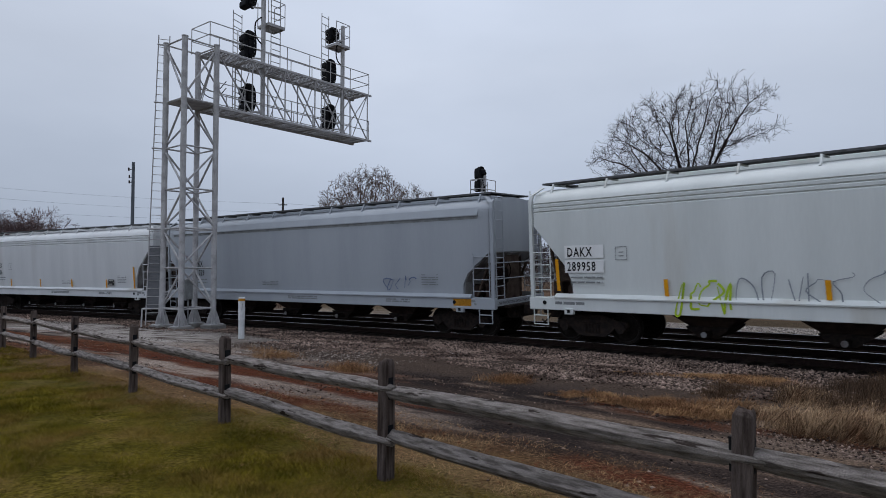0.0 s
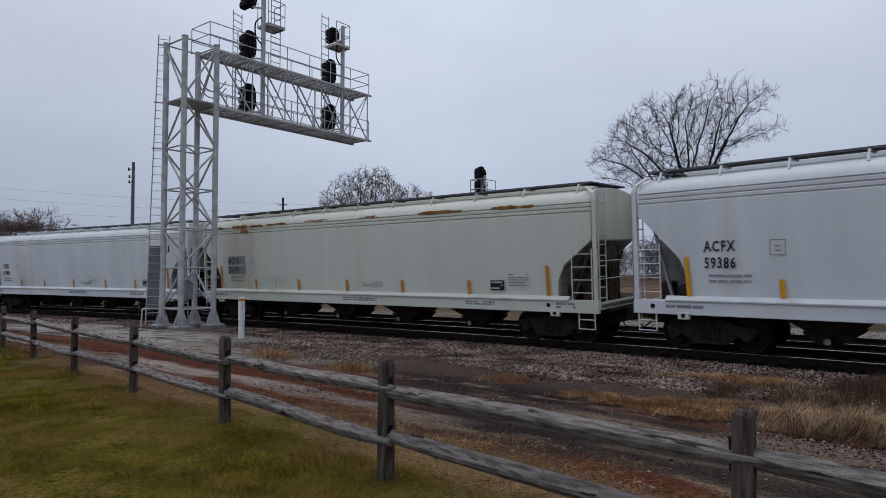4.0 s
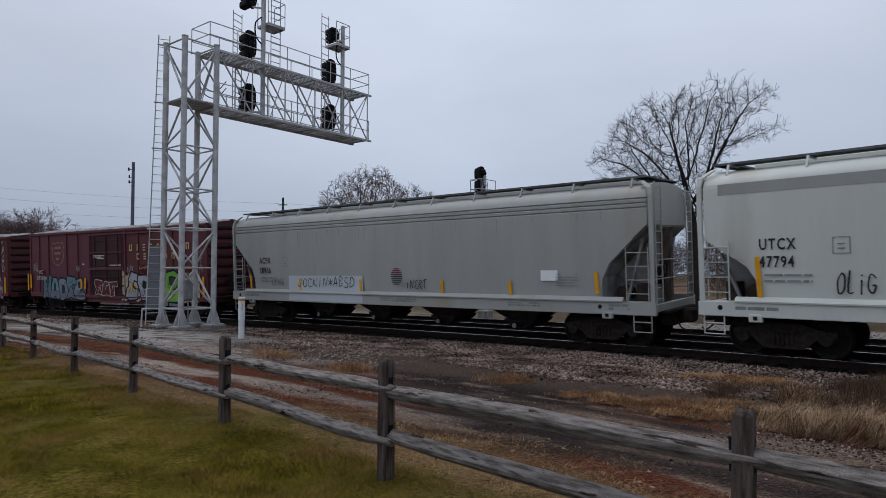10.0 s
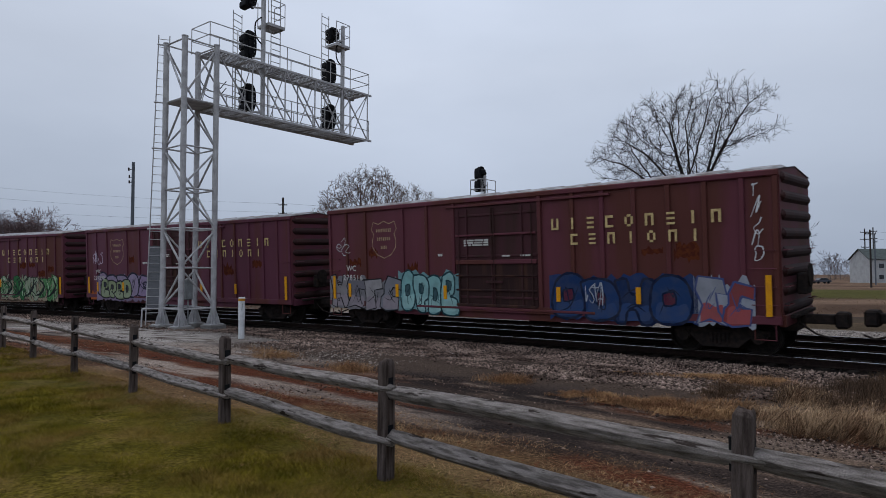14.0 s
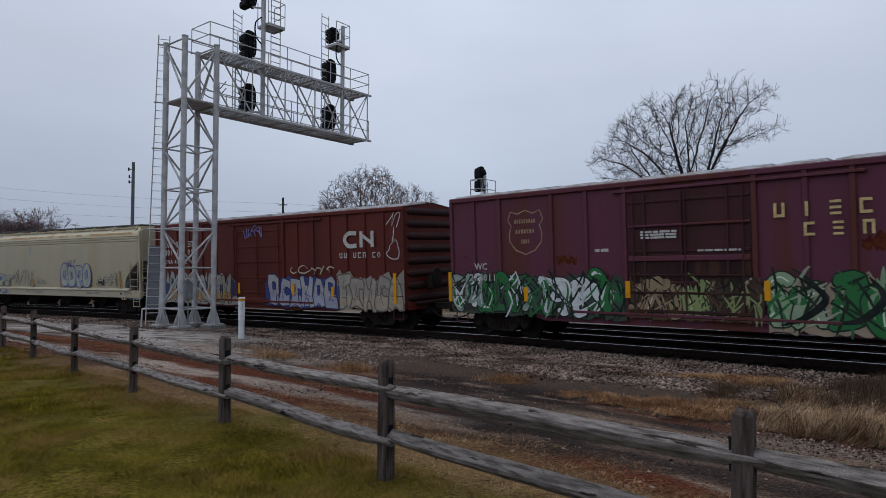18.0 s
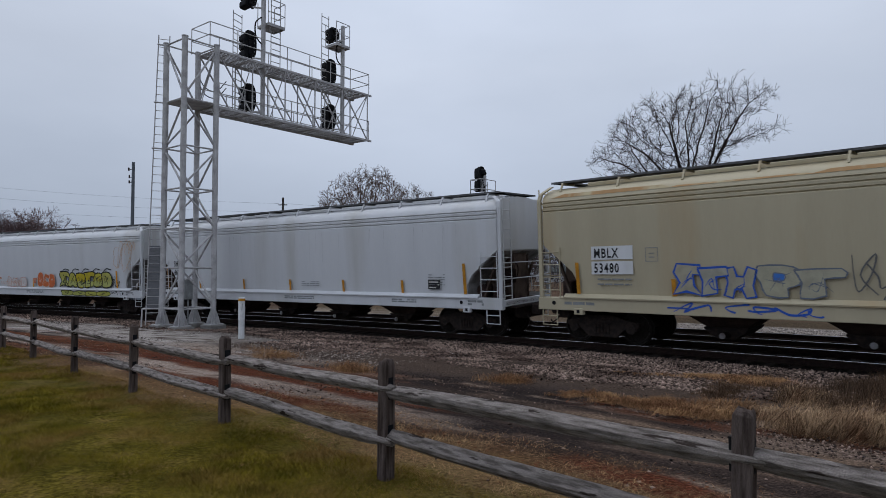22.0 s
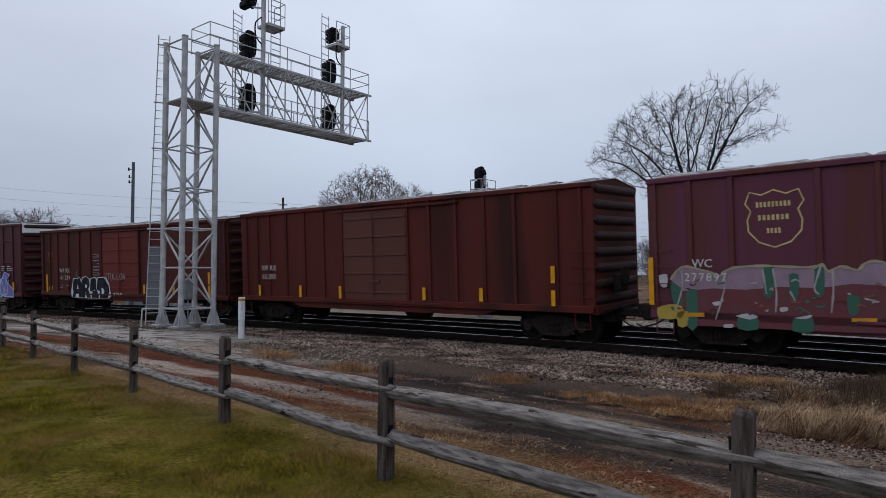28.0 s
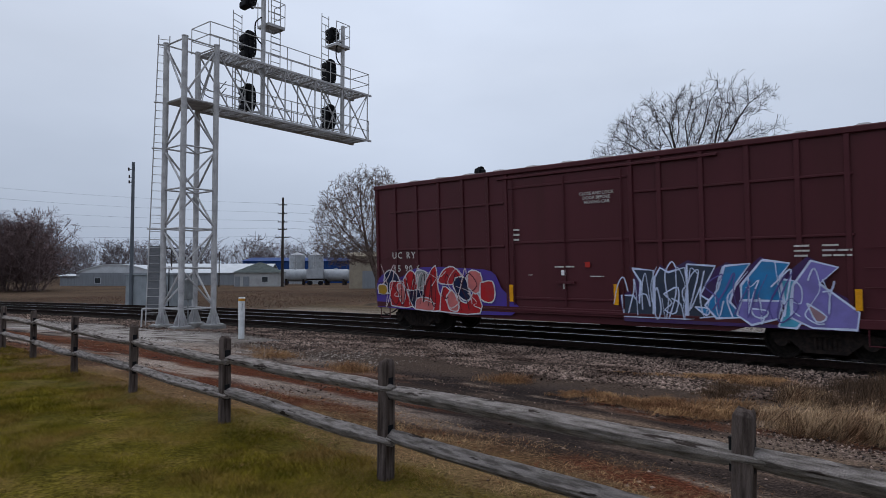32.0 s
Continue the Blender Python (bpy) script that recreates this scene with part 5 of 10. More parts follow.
streak_rust = material("faint_rust_streak", (0.31, 0.295, 0.25), 0.8, 0.0, (0.285, 0.25, 0.19), 2.0, bump=0.0)
streak_grey = material("faint_grey_streak", (0.46, 0.465, 0.47), 0.8, 0.0, (0.56, 0.565, 0.57), 1.5, bump=0.0)
worn_yellow = material("worn_orange_strip", (0.62, 0.24, 0.025), 0.6, 0.0, (0.5, 0.19, 0.03), 5.0)
emblem_tan = material("worn_tan_lettering", (0.42, 0.29, 0.18), 0.7, 0.0, (0.26, 0.16, 0.11), 10.0, bump=0)
CARS = []                          # (car, middle of the car along the train at 16 s, half of the truck spacing)


def enter(car, spec, reach):
    CARS.append((car, (spec["l"] + spec["r"]) / 2, reach))
    return car


def low_strips(*xs, z0=1.42, z1=1.85):
    return tuple((x, z0, z1) for x in xs)


def add_hopper(**spec):
    car = build_hopper(spec)
    half = (spec["r"] - spec["l"]) / 2
    enter(car, spec, half - spec.get("truck_in", 1.75))
    mark = spec.get("mark")
    if mark:
        x, z, first, second = mark
        ink = spec.get("ink", lettering_black)
        if spec.get("mark_patch"):
            for a, b in ((-0.03, 0.32), (0.37, 0.73)):
                sh = Shape()
                flat(sh, [(x - 0.08, z + a), (x + 1.15, z + a), (x + 1.15, z + b), (x - 0.08, z + b)], -1.583)
                part("mark_patch", sh, spec["mark_patch"], car, "painted-over patch under the mark")
        words(car, "reporting_mark", first, x, z + 0.42, 0.25, ink, -1.589, "stencilled reporting mark", spacing=1.2, squeeze=0.72, bold=0.02)
        words(car, "car_number", second, x, z + 0.02, 0.25, ink, -1.589, "stencilled car number", spacing=1.2, squeeze=0.72, bold=0.02)
        sh = Shape()
        bars(sh, x + 0.1, x + 1.1, z - 0.32, z - 0.14, 2, -1.587, 3, 2.0)
        part("small_stencil", sh, patch_grey, car, "rows of small stencilled data", kind="stuff")
        sh = Shape()
        for a, b, c, d in ((0, 0.34, 0, 0.016), (0, 0.34, 0.344, 0.36), (0, 0.016, 0.016, 0.344), (0.324, 0.34, 0.016, 0.344), (0.1, 0.24, 0.1, 0.125), (0.1, 0.24, 0.2, 0.225)):
            flat(sh, [(x + 1.5 + a, z + 0.3 + c), (x + 1.5 + b, z + 0.3 + c), (x + 1.5 + b, z + 0.3 + d), (x + 1.5 + a, z + 0.3 + d)], -1.587)
        part("data_box", sh, patch_grey, car, "small framed stencil", kind="stuff")
    if spec.get("plate") is not None:
        x = spec["plate"]
        sh = Shape()
        flat(sh, [(x, 1.56), (x + 0.5, 1.56), (x + 0.5, 1.86), (x, 1.86)], -1.587)
        p = part("consolidated_stencil", sh, lettering_black, car, "black data panel")
        sh = Shape()
        bars(sh, x + 0.04, x + 0.46, 1.6, 1.82, 3, -1.591, 5, 1.2)
        part("stencil_lines", sh, lettering_white, p)
    sh = Shape()
    bars(sh, spec.get("notes", 0.5), spec.get("notes", 0.5) + 1.0, 1.62, 1.78, 3, -1.587, 9, 2.0)
    bars(sh, half - 2.9, half - 2.2, 1.7, 2.05, 5, -1.587, 10, 2.2)
    bars(sh, -half + 0.9, -half + 1.9, 1.12, 1.2, 1, -1.613, 11)
    bars(sh, half - 4.5, half - 3.4, 1.1, 1.22, 2, -1.613, 12)
    bars(sh, -0.5, 1.2, 1.1, 1.22, 2, -1.613, 13)
    bars(sh, half - 1.3, half - 0.7, 1.08, 1.24, 2, -1.613, 14)
    part("small_stencil", sh, patch_grey, car, "rows of small stencilled data", kind="stuff")
    for x in (-half + 0.55, half - 1.55):
        sh = Shape()
        sh.tube((x, -1.612, 1.16), (x, -1.622, 1.16), 0.06, 12)
        part("sill_opening", sh, black_metal, car, "dark oval lifting hole")
    for x in (-half + 1.35, half - 1.35):
        sh = Shape()
        sh.box(x - 0.15, x + 0.15, -1.63, -1.5, 0.84, 1.03, 0.02)
        pad = part("jacking_pad", sh, spec.get("trim", spec["paint"]), car)
        sh = Shape()
        flat(sh, [(x - 0.05, 0.89), (x + 0.05, 0.89), (x + 0.05, 0.98), (x - 0.05, 0.98)], -1.634)
        part("pad_hole", sh, black_metal, pad)
    return car


car_a = add_hopper(l=167.54, r=186.4, paint=dirty_white, label="dirty white covered hopper car with yellow-green graffiti on the sill",
                   mark=(-8.1, 2.05, "DAKX", "289958"), mark_patch=end_white, strips=((-8.4, 1.5, 2.4),) + low_strips(-5.2, -1.6, 1.8, 5), plate=5.9)
scribble(car_a, -4.9, -3.6, 1.0, 1.9, (0.42, 0.58, 0.03), 31, 5, 0.06, -1.62)
scribble(car_a, -3.5, 1.2, 1.1, 2.1, (0.25, 0.27, 0.3), 32, 12, 0.03)
car_b = add_hopper(l=147.92, r=166.3, paint=grey_blue, label="plain grey-blue covered hopper car with a pale roof edge", grooves=False, cut=1.0, cut_z=2.75, foot=1.95,
                   mark=(-7.1, 1.98, "DAKX", "395029"), notes=-2.1)
scribble(car_b, 4.6, 6.0, 1.5, 2.0, (0.13, 0.16, 0.27), 33, 7)
sh_b = Shape()
flat(sh_b, [(7.6, 1.05), (8.3, 1.05), (8.3, 1.27), (7.6, 1.27)], -1.614)
part("orange_patch", sh_b, orange_paint, car_b, "faded orange patch on the sill")
sh_b = Shape()
sh_b.loft([[(x, -1.54, 4.16), (x, -1.615, 3.93), (x, -1.615, 3.9), (x, -1.55, 3.9)] for x in (-8.6, 8.6)])
part("side_band", sh_b, grey_blue, car_b, "overhanging roof edge")
sh_b = Shape()
flat(sh_b, [(-8.6, 3.80), (8.6, 3.80), (8.6, 3.898), (-8.6, 3.898)], -1.581)
part("dark_line", sh_b, patch_grey, car_b, "dark line below the roof edge")
car_c = add_hopper(l=130.0, r=146.8, paint=pale_grey, label="pale grey covered hopper car with yellow strips and a dark end", cut=1.22, cut_z=3.5, foot=2.2, web=slope_grey,
                   mark=(-6.5, 2.1, "ACFX", "59386"), strips=((-6.9, 1.42, 2.4), (6.87, 1.42, 2.5)) + low_strips(-4.75, -1.63, 1.45, 4.57), plate=4.7)
car_d = add_hopper(l=109.9, r=129.0, paint=cream_white, label="cream-white covered hopper car with rust patches along the roof", cut=1.02, cut_z=3.0, foot=2.15,
                   mark=(-7.6, 2.08, "ACFX", "39640"), mark_patch=patch_grey, strips=((-8.15, 1.42, 2.4), (8.0, 1.42, 2.3)) + low_strips(-5.7, -3.0, -0.3, 2.4, 5.2), plate=6.0, strip_paint=worn_yellow)
scribble(car_d, -4.9, -3.9, 1.55, 2.0, (0.35, 0.36, 0.33), 34, 3, 0.02)
rust_rng = random.Random(7)
for x0, x1, z0, z1 in ((-8.7, -7.9, 4.03, 4.12), (-7.3, -6.2, 3.98, 4.13), (-6.1, -5.2, 4.0, 4.12), (-4.9, -3.7, 4.02, 4.13), (-6.7, -6.2, 3.78, 3.94), (-2.6, -1.2, 4.05, 4.13), (0.4, 1.3, 4.04, 4.12), (3.2, 5.0, 4.03, 4.13), (6.1, 7.6, 4.02, 4.12)):
    sh_d = Shape()
    m = 9
    low = [(x0 + (x1 - x0) * k / m, z0 + rust_rng.uniform(-0.03, 0.05)) for k in range(m + 1)]
    high = [(x0 + (x1 - x0) * k / m, z1 - (rust_rng.uniform(0, 0.05) if 0 < k < m else 0.04)) for k in range(m + 1)]
    sh_d.v += [(x, -1.585, z) for x, z in low] + [(x, -1.585, z) for x, z in high]
    sh_d.f += [(k, k + 1, m + 2 + k, m + 1 + k) for k in range(m)]
    part("rust_patch", sh_d, rust_paint, car_d, "orange rust patch below the roof edge")
car_e = add_hopper(l=90.0, r=108.8, paint=pale_grey, label="clean pale grey covered hopper car with dark logo shapes", cut=1.2, cut_z=3.36, foot=2.2, web=slope_grey,
                   mark=(-7.5, 2.05, "CAIX", "69748"), strips=((-7.9, 1.42, 2.3), (7.85, 1.42, 2.46)) + low_strips(-5.4, -3.0, -0.1, 2.8, 5.3), plate=5.9, strip_paint=worn_yellow)
sh_e = Shape()
for pts in ([(7.0, 3.15), (7.36, 3.15), (7.36, 3.49), (7.0, 3.49)], [(7.42, 3.15), (7.82, 3.15), (7.74, 3.49), (7.5, 3.49)], [(7.9, 3.15), (8.0, 3.15), (8.0, 3.49), (7.9, 3.49)]):
    flat(sh_e, pts, -1.585)
part("logo_shape", sh_e, lettering_black, car_e, "dark logo shapes on the side")
scribble(car_e, 0.95, 2.3, 1.6, 2.0, (0.12, 0.13, 0.15), 35, 3, 0.02)
car_f = add_hopper(l=70.17, r=89.1, paint=worn_white, label="off-white covered hopper car with black graffiti tags along its side", grooves=False, cut=1.15, cut_z=2.8, foot=2.0, web=slope_grey,
                   mark=(-8.0, 2.1, "UTCX", "47794"), strips=((-8.0, 1.42, 2.36), (7.7, 1.42, 2.4)) + low_strips(-5.27, -2.5, -0.12, 2.27, 5.1), plate=7.2)
sh_f = Shape()
flat(sh_f, [(-8.9, 3.84), (8.9, 3.84), (8.9, 4.1), (-8.9, 4.1)], -1.577)
part("side_band", sh_f, mid_grey, car_f, "grey band under the roof")
tag(car_f, "olig", -6.45, -5.7, 1.55, 1.95, (0.03, 0.03, 0.035), 0.04, seed=36)
tag(car_f, "tius", -4.85, -3.95, 1.58, 1.93, (0.06, 0.06, 0.065), 0.028, seed=37)
tag(car_f, "--", -3.9, -3.35, 1.58, 1.62, (0.12, 0.12, 0.12), 0.02, seed=38)
for k, (wide, pts) in enumerate(((0.07, ((-3.16, 2.17), (-3.39, 1.82), (-3.29, 1.62), (-2.89, 1.42))), (0.05, ((-3.34, 1.54), (-2.67, 1.36))), (0.05, ((-2.55, 2.02), (-2.49, 1.5), (-2.75, 1.4))), (0.06, ((-2.6, 2.02), (-2.29, 2.09), (-2.22, 1.8), (-2.04, 1.38))),
                                 (0.09, ((-1.75, 2.09), (-1.85, 1.6), (-1.74, 1.36))), (0.09, ((-1.38, 2.13), (-1.32, 1.45), (-1.08, 1.51), (-0.99, 1.94))), (0.12, ((-0.53, 2.12), (-0.61, 1.73), (-0.18, 1.38))), (0.05, ((-0.38, 2.05), (-0.17, 1.77), (0.05, 1.88), (-0.12, 2.02))),
                                 (0.12, ((0.05, 1.74), (0.32, 1.47), (0.4, 1.36))), (0.07, ((0.19, 1.67), (0.74, 1.78), (0.75, 1.48))), (0.05, ((0.34, 2.12), (0.26, 1.84), (0.75, 1.95), (0.8, 2.2))), (0.16, ((1.1, 1.46), (1.25, 1.46), (1.44, 1.4))), (0.025, ((1.66, 1.95), (1.78, 1.6))))):
    sh_f = Shape()
    line_f = bent(pts, 5)
    ribbon(sh_f, line_f, [wide * (0.45 + 0.75 * math.sin(math.pi * (j + 0.5) / len(line_f))) for j in range(len(line_f))], -1.588 - 0.0004 * (k % 4))
    part("graffiti_stroke", sh_f, spray((0.05, 0.045, 0.05)), car_f, "broad brushed graffiti stroke")
for k, (wide, pts) in enumerate(((0.1, ((-3.48, 1.28), (-3.45, 1.06), (-2.99, 1.05))), (0.12, ((-1.72, 1.28), (-1.62, 1.0))), (0.1, ((-1.3, 1.27), (-1.26, 1.07), (-1.1, 1.02))), (0.14, ((-0.86, 1.28), (-0.49, 1.0))), (0.14, ((0.42, 1.28), (0.53, 1.0))), (0.14, ((0.73, 1.28), (1.05, 1.0))),
                                 (0.03, ((1.85, 1.27), (1.7, 1.16), (1.85, 1.05), (2.0, 1.16), (1.85, 1.27))))):
    sh_f = Shape()
    line_f = bent(pts, 4)
    ribbon(sh_f, line_f, [wide * (0.5 + 0.5 * math.sin(math.pi * (j + 0.5) / len(line_f))) for j in range(len(line_f))], -1.617 - 0.0004 * (k % 4))
    part("graffiti_stroke", sh_f, spray((0.09, 0.085, 0.095)), car_f, "faded brushed graffiti stroke on the sill")
tag(car_f, "oeieisj", -0.9, 0.8, 1.84, 2.12, (0.16, 0.03, 0.06), 0.03, -1.595, 40)
tag(car_f, "oilri", 2.3, 3.25, 1.9, 2.17, (0.015, 0.015, 0.018), 0.06, seed=41)
tag(car_f, "muyk", 3.65, 4.55, 1.52, 1.82, (0.04, 0.04, 0.045), 0.035, seed=42)
sh_f = Shape()
bars(sh_f, 2.85, 3.5, 1.52, 1.84, 4, -1.589, 31, 2.6)
bars(sh_f, 6.0, 6.5, 1.55, 1.8, 3, -1.589, 34, 2.6)
bars(sh_f, 2.9, 4.6, 1.06, 1.22, 3, -1.617, 32, 2.2)
bars(sh_f, -4.2, -3.5, 1.06, 1.2, 3, -1.617, 33, 2.2)
part("small_stencil", sh_f, patch_grey, car_f, "rows of small stencilled data", kind="stuff")
tag(car_f, "cener", 5.8, 6.9, 1.92, 2.2, (0.02, 0.02, 0.022), 0.045, seed=43)
tag(car_f, "sougouduer", 6.5, 7.95, 1.07, 1.26, (0.015, 0.015, 0.018), 0.045, -1.617, 44)
car_g = add_hopper(l=50.45, r=69.1, paint=mid_grey, label="weathered grey covered hopper car with a pale repainted patch", cut=1.27, cut_z=3.34, foot=2.15, web=slope_grey,
                   mark=(-7.4, 2.05, "ACFX", "98966"), strips=((-8.0, 1.42, 2.0), (7.7, 1.5, 2.1)) + low_strips(-4.8, -1.44, 2.3, 4.9))
sh_g = Shape()
flat(sh_g, [(-5.5, 1.38), (-1.35, 1.38), (-1.35, 1.98), (-5.5, 1.98)], -1.583)
part("repaint_patch", sh_g, patched_grey, car_g, "paler repainted patch")
sh_g = Shape()
flat(sh_g, [(-5.5, 1.01), (-1.35, 1.01), (-1.35, 1.3), (-5.5, 1.3)], -1.614)
part("repaint_patch", sh_g, patched_grey, car_g, "paler repainted patch")
tag(car_g, "jockin*absd", -4.95, -1.75, 1.56, 1.9, (0.025, 0.025, 0.03), 0.035, -1.592, 45)
tag(car_g, "inert", 0.72, 1.65, 1.56, 1.86, (0.04, 0.04, 0.045), 0.03, -1.59, 47)
tag(car_g, "cowa", -6.6, -5.8, 1.58, 1.84, (0.1, 0.1, 0.11), 0.026, -1.59, 46)
for k in range(9):                 # round emblem of thin bars
    z_k = 1.68 + 0.067 * k
    w_k = 0.26 * math.sqrt(max(0.12, 1 - ((k - 4) / 4.6) ** 2))
    sh_g = Shape()
    flat(sh_g, [(0.3 - w_k, z_k), (0.3 + w_k, z_k), (0.3 + w_k, z_k + 0.034), (0.3 - w_k, z_k + 0.034)], -1.589)
    part("emblem_bar", sh_g, spray((0.25, 0.03, 0.05) if k > 5 else (0.05, 0.055, 0.06)), car_g, "bar of a round emblem")
streaks(car_g, 26, 400, streak_rust, 3.72, 1.1, 0.035)
sh_g = Shape()
flat(sh_g, [(5.95, 1.85), (6.5, 1.85), (6.5, 2.15), (5.95, 2.15)], -1.587)
part("placard", sh_g, end_white, car_g, "white placard board")

POSTS_WC = (-7.72, -6.8, -5.8, -3.95, -2.85, 2.55, 3.45, 4.35, 5.25, 6.15, 7.0, 7.72)
GREEN = (0.03, 0.16, 0.05)
WHITE_P = (0.66, 0.67, 0.66)
BLACK_P = (0.012, 0.012, 0.014)
CREAM_P = (0.55, 0.5, 0.35)
OLIVE = (0.25, 0.3, 0.12)


def add_boxcar(**spec):
    car = build_boxcar(spec)
    half = (spec["r"] - spec["l"]) / 2
    return enter(car, spec, half - spec.get("truck_in", 1.55))


def letter_bars(car, pattern, x0, x1, z0, z1, ink, name="brand_lettering", bold=0.2):
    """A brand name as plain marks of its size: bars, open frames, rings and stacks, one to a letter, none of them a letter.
    Pattern: | a bar, o a ring, c a frame open to one side, u open above, n open below, = three short bars."""
    step = (x1 - x0) / len(pattern)
    h = z1 - z0
    for k, mark in enumerate(pattern):
        if mark == " ":
            continue
        x, w = x0 + step * k + step * 0.12, min(step * 0.72, h * 0.72)
        t = h * bold
        sh = Shape()

        def bar(a, b, c, d):
            flat(sh, [(x + a, z0 + c), (x + b, z0 + c), (x + b, z0 + d), (x + a, z0 + d)], -1.628)
        if mark == "|":
            bar(w / 2 - t / 2, w / 2 + t / 2, 0, h)
        elif mark == "=":
            for c in (0, (h - t) / 2, h - t):
                bar(0.04 * w, 0.96 * w, c, c + t * 0.9)
        else:
            cut = w * 0.28 if mark == "o" else 0.0
            if mark in "ocn":
                bar(cut, w - cut, h - t, h)
            if mark in "ocu":
                bar(cut, w - cut, 0, t)
            low, high = (t if mark in "ocu" else 0), (h - t if mark in "ocn" else h)
            bar(0, t, low, high)
            if mark != "c":
                bar(w - t, w, low, high)
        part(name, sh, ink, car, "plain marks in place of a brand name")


def shield(car, ink):
    """The outline of a shield emblem with three bars inside."""
    out = [(-4.86, 2.58), (-5.2, 2.7), (-5.42, 2.95), (-5.44, 3.2), (-5.36, 3.42), (-5.48, 3.6), (-5.38, 3.86), (-5.12, 3.78), (-4.86, 3.88),
           (-4.6, 3.78), (-4.34, 3.86), (-4.24, 3.6), (-4.36, 3.42), (-4.28, 3.2), (-4.3, 2.95), (-4.52, 2.7), (-4.86, 2.58)]
    sh = Shape()
    stroke(sh, out, 0.034, -1.57)
    part("emblem_outline", sh, ink, car, "cream outline of a shield emblem")
    for x0, x1, z, n in ((-5.24, -4.48, 3.5, 9), (-5.2, -4.52, 3.2, 7), (-5.02, -4.7, 2.9, 4)):
        sh = Shape()
        for k in range(n):
            xa = x0 + (x1 - x0) * k / n
            flat(sh, [(xa, z), (xa + (x1 - x0) * 0.62 / n, z), (xa + (x1 - x0) * 0.62 / n, z + 0.12), (xa, z + 0.12)], -1.571)
        part("emblem_bar", sh, ink, car, "row of small marks", kind="stuff")


WC_STRIPS = ((-7.45, 1.1, 1.95), (7.55, 1.05, 2.0), (-6.6, 1.2, 1.68), (-4.2, 1.25, 1.68), (-2.05, 1.22, 1.66), (2.1, 1.25, 1.66), (4.45, 1.25, 1.68))


def wc_car(l, r, label, number, paint_, seed, name_ink=lettering_cream, strips=WC_STRIPS):
    car = add_boxcar(l=l, r=r, paint=paint_, low_panel=door_rust, door_paint=door_maroon, roof_paint=roof_rust, door_label="maroon sliding plug door with a rusted lower half", label=label, posts=POSTS_WC,
                     strips=strips)
    shield(car, emblem_tan if seed < 70 else lettering_cream)
    letter_bars(car, "u|=con=|n", 1.85, 6.8, 3.27, 3.59, name_ink)
    letter_bars(car, "c=n|on|", 2.45, 6.3, 2.84, 3.14, name_ink)
    words(car, "reporting_mark", "WC", -6.75, 2.14, 0.2, lettering_white, -1.655, "stencilled reporting mark")
    words(car, "car_number", number, -6.95, 1.8, 0.2, lettering_white, -1.655, "stencilled car number", spacing=1.25)
    sh = Shape()
    bars(sh, -1.25, -0.3, 2.9, 3.1, 3, -1.635, seed + 2)
    bars(sh, 0.2, 1.2, 2.55, 2.6, 1, -1.635, seed + 3)
    bars(sh, -2.6, -2.2, 2.6, 2.68, 1, -1.567, seed + 4)
    part("small_stencil", sh, lettering_white, car, "rows of small stencilled data", kind="stuff")
    return car


car_h = wc_car(33.17, 48.66, "maroon boxcar with large silver and green graffiti", "273684", maroon, 51, strips=((-7.9, 1.2, 2.15), (-7.6, 1.3, 2.1), (-2.4, 1.35, 1.83), (-2.04, 1.35, 1.9), (2.1, 1.25, 1.66), (7.55, 1.05, 2.0)))
cloud(car_h, -6.35, -2.05, 0.72, 1.95, (0.1, 0.11, 0.13), 101)
piece(car_h, -6.3, -2.2, 0.72, 2.04, (("fork", (0.1, 0.17, 0.2)), ("tent", (0.16, 0.26, 0.29)), ("blob", (0.2, 0.24, 0.27)), ("fang", (0.13, 0.22, 0.24)), ("step", (0.2, 0.25, 0.28))), BLACK_P, 0.07, eye=(0.03, 0.04, 0.05), fade=(0.15, 0.16, 0.2), rounds=2)
piece(car_h, -1.08, 0.88, 0.98, 1.82, (("fang", (0.11, 0.02, 0.018)), ("tent", (0.11, 0.02, 0.018)), ("gate", (0.11, 0.02, 0.018))), (0.5, 0.46, 0.44), 0.035, -1.668, rounds=1)
cloud(car_h, 1.2, 7.25, 0.72, 2.4, (0.42, 0.36, 0.24), 102, ragged=0.34)
piece(car_h, 1.66, 4.6, 0.76, 2.22, (("hook", (0.34, 0.345, 0.37)), ("flag", (0.37, 0.37, 0.4)), ("gate", (0.33, 0.33, 0.36))), BLACK_P, 0.085, rounds=1, eye=BLACK_P, fade=(0.3, 0.3, 0.34))
piece(car_h, 4.62, 6.0, 0.72, 2.28, (("step", (0.15, 0.36, 0.05)),), BLACK_P, 0.09, -1.636, rounds=1, eye=(0.03, 0.06, 0.02), fade=(0.22, 0.42, 0.07))
scribble(car_h, 6.1, 6.85, 0.9, 1.8, BLACK_P, 105, 6, 0.05, -1.64)
scribble(car_h, 6.2, 6.8, 0.85, 1.2, (0.3, 0.2, 0.12), 107, 5, 0.035, -1.64)
for k, (xa, xb, za, zb) in enumerate(((1.7, 2.2, 2.16, 2.5), (2.65, 3.5, 2.34, 2.5), (4.0, 4.5, 2.3, 2.5), (5.24, 5.8, 2.3, 2.46), (6.1, 6.95, 1.93, 2.2), (6.67, 6.93, 2.79, 3.1), (7.19, 7.52, 2.2, 3.5), (-7.45, -6.9, 2.2, 2.75), (-2.9, -2.6, 2.3, 2.6))):
    scribble(car_h, xa, xb, za, zb, (0.42, 0.38, 0.38), 210 + k, 5, 0.026, -1.63)
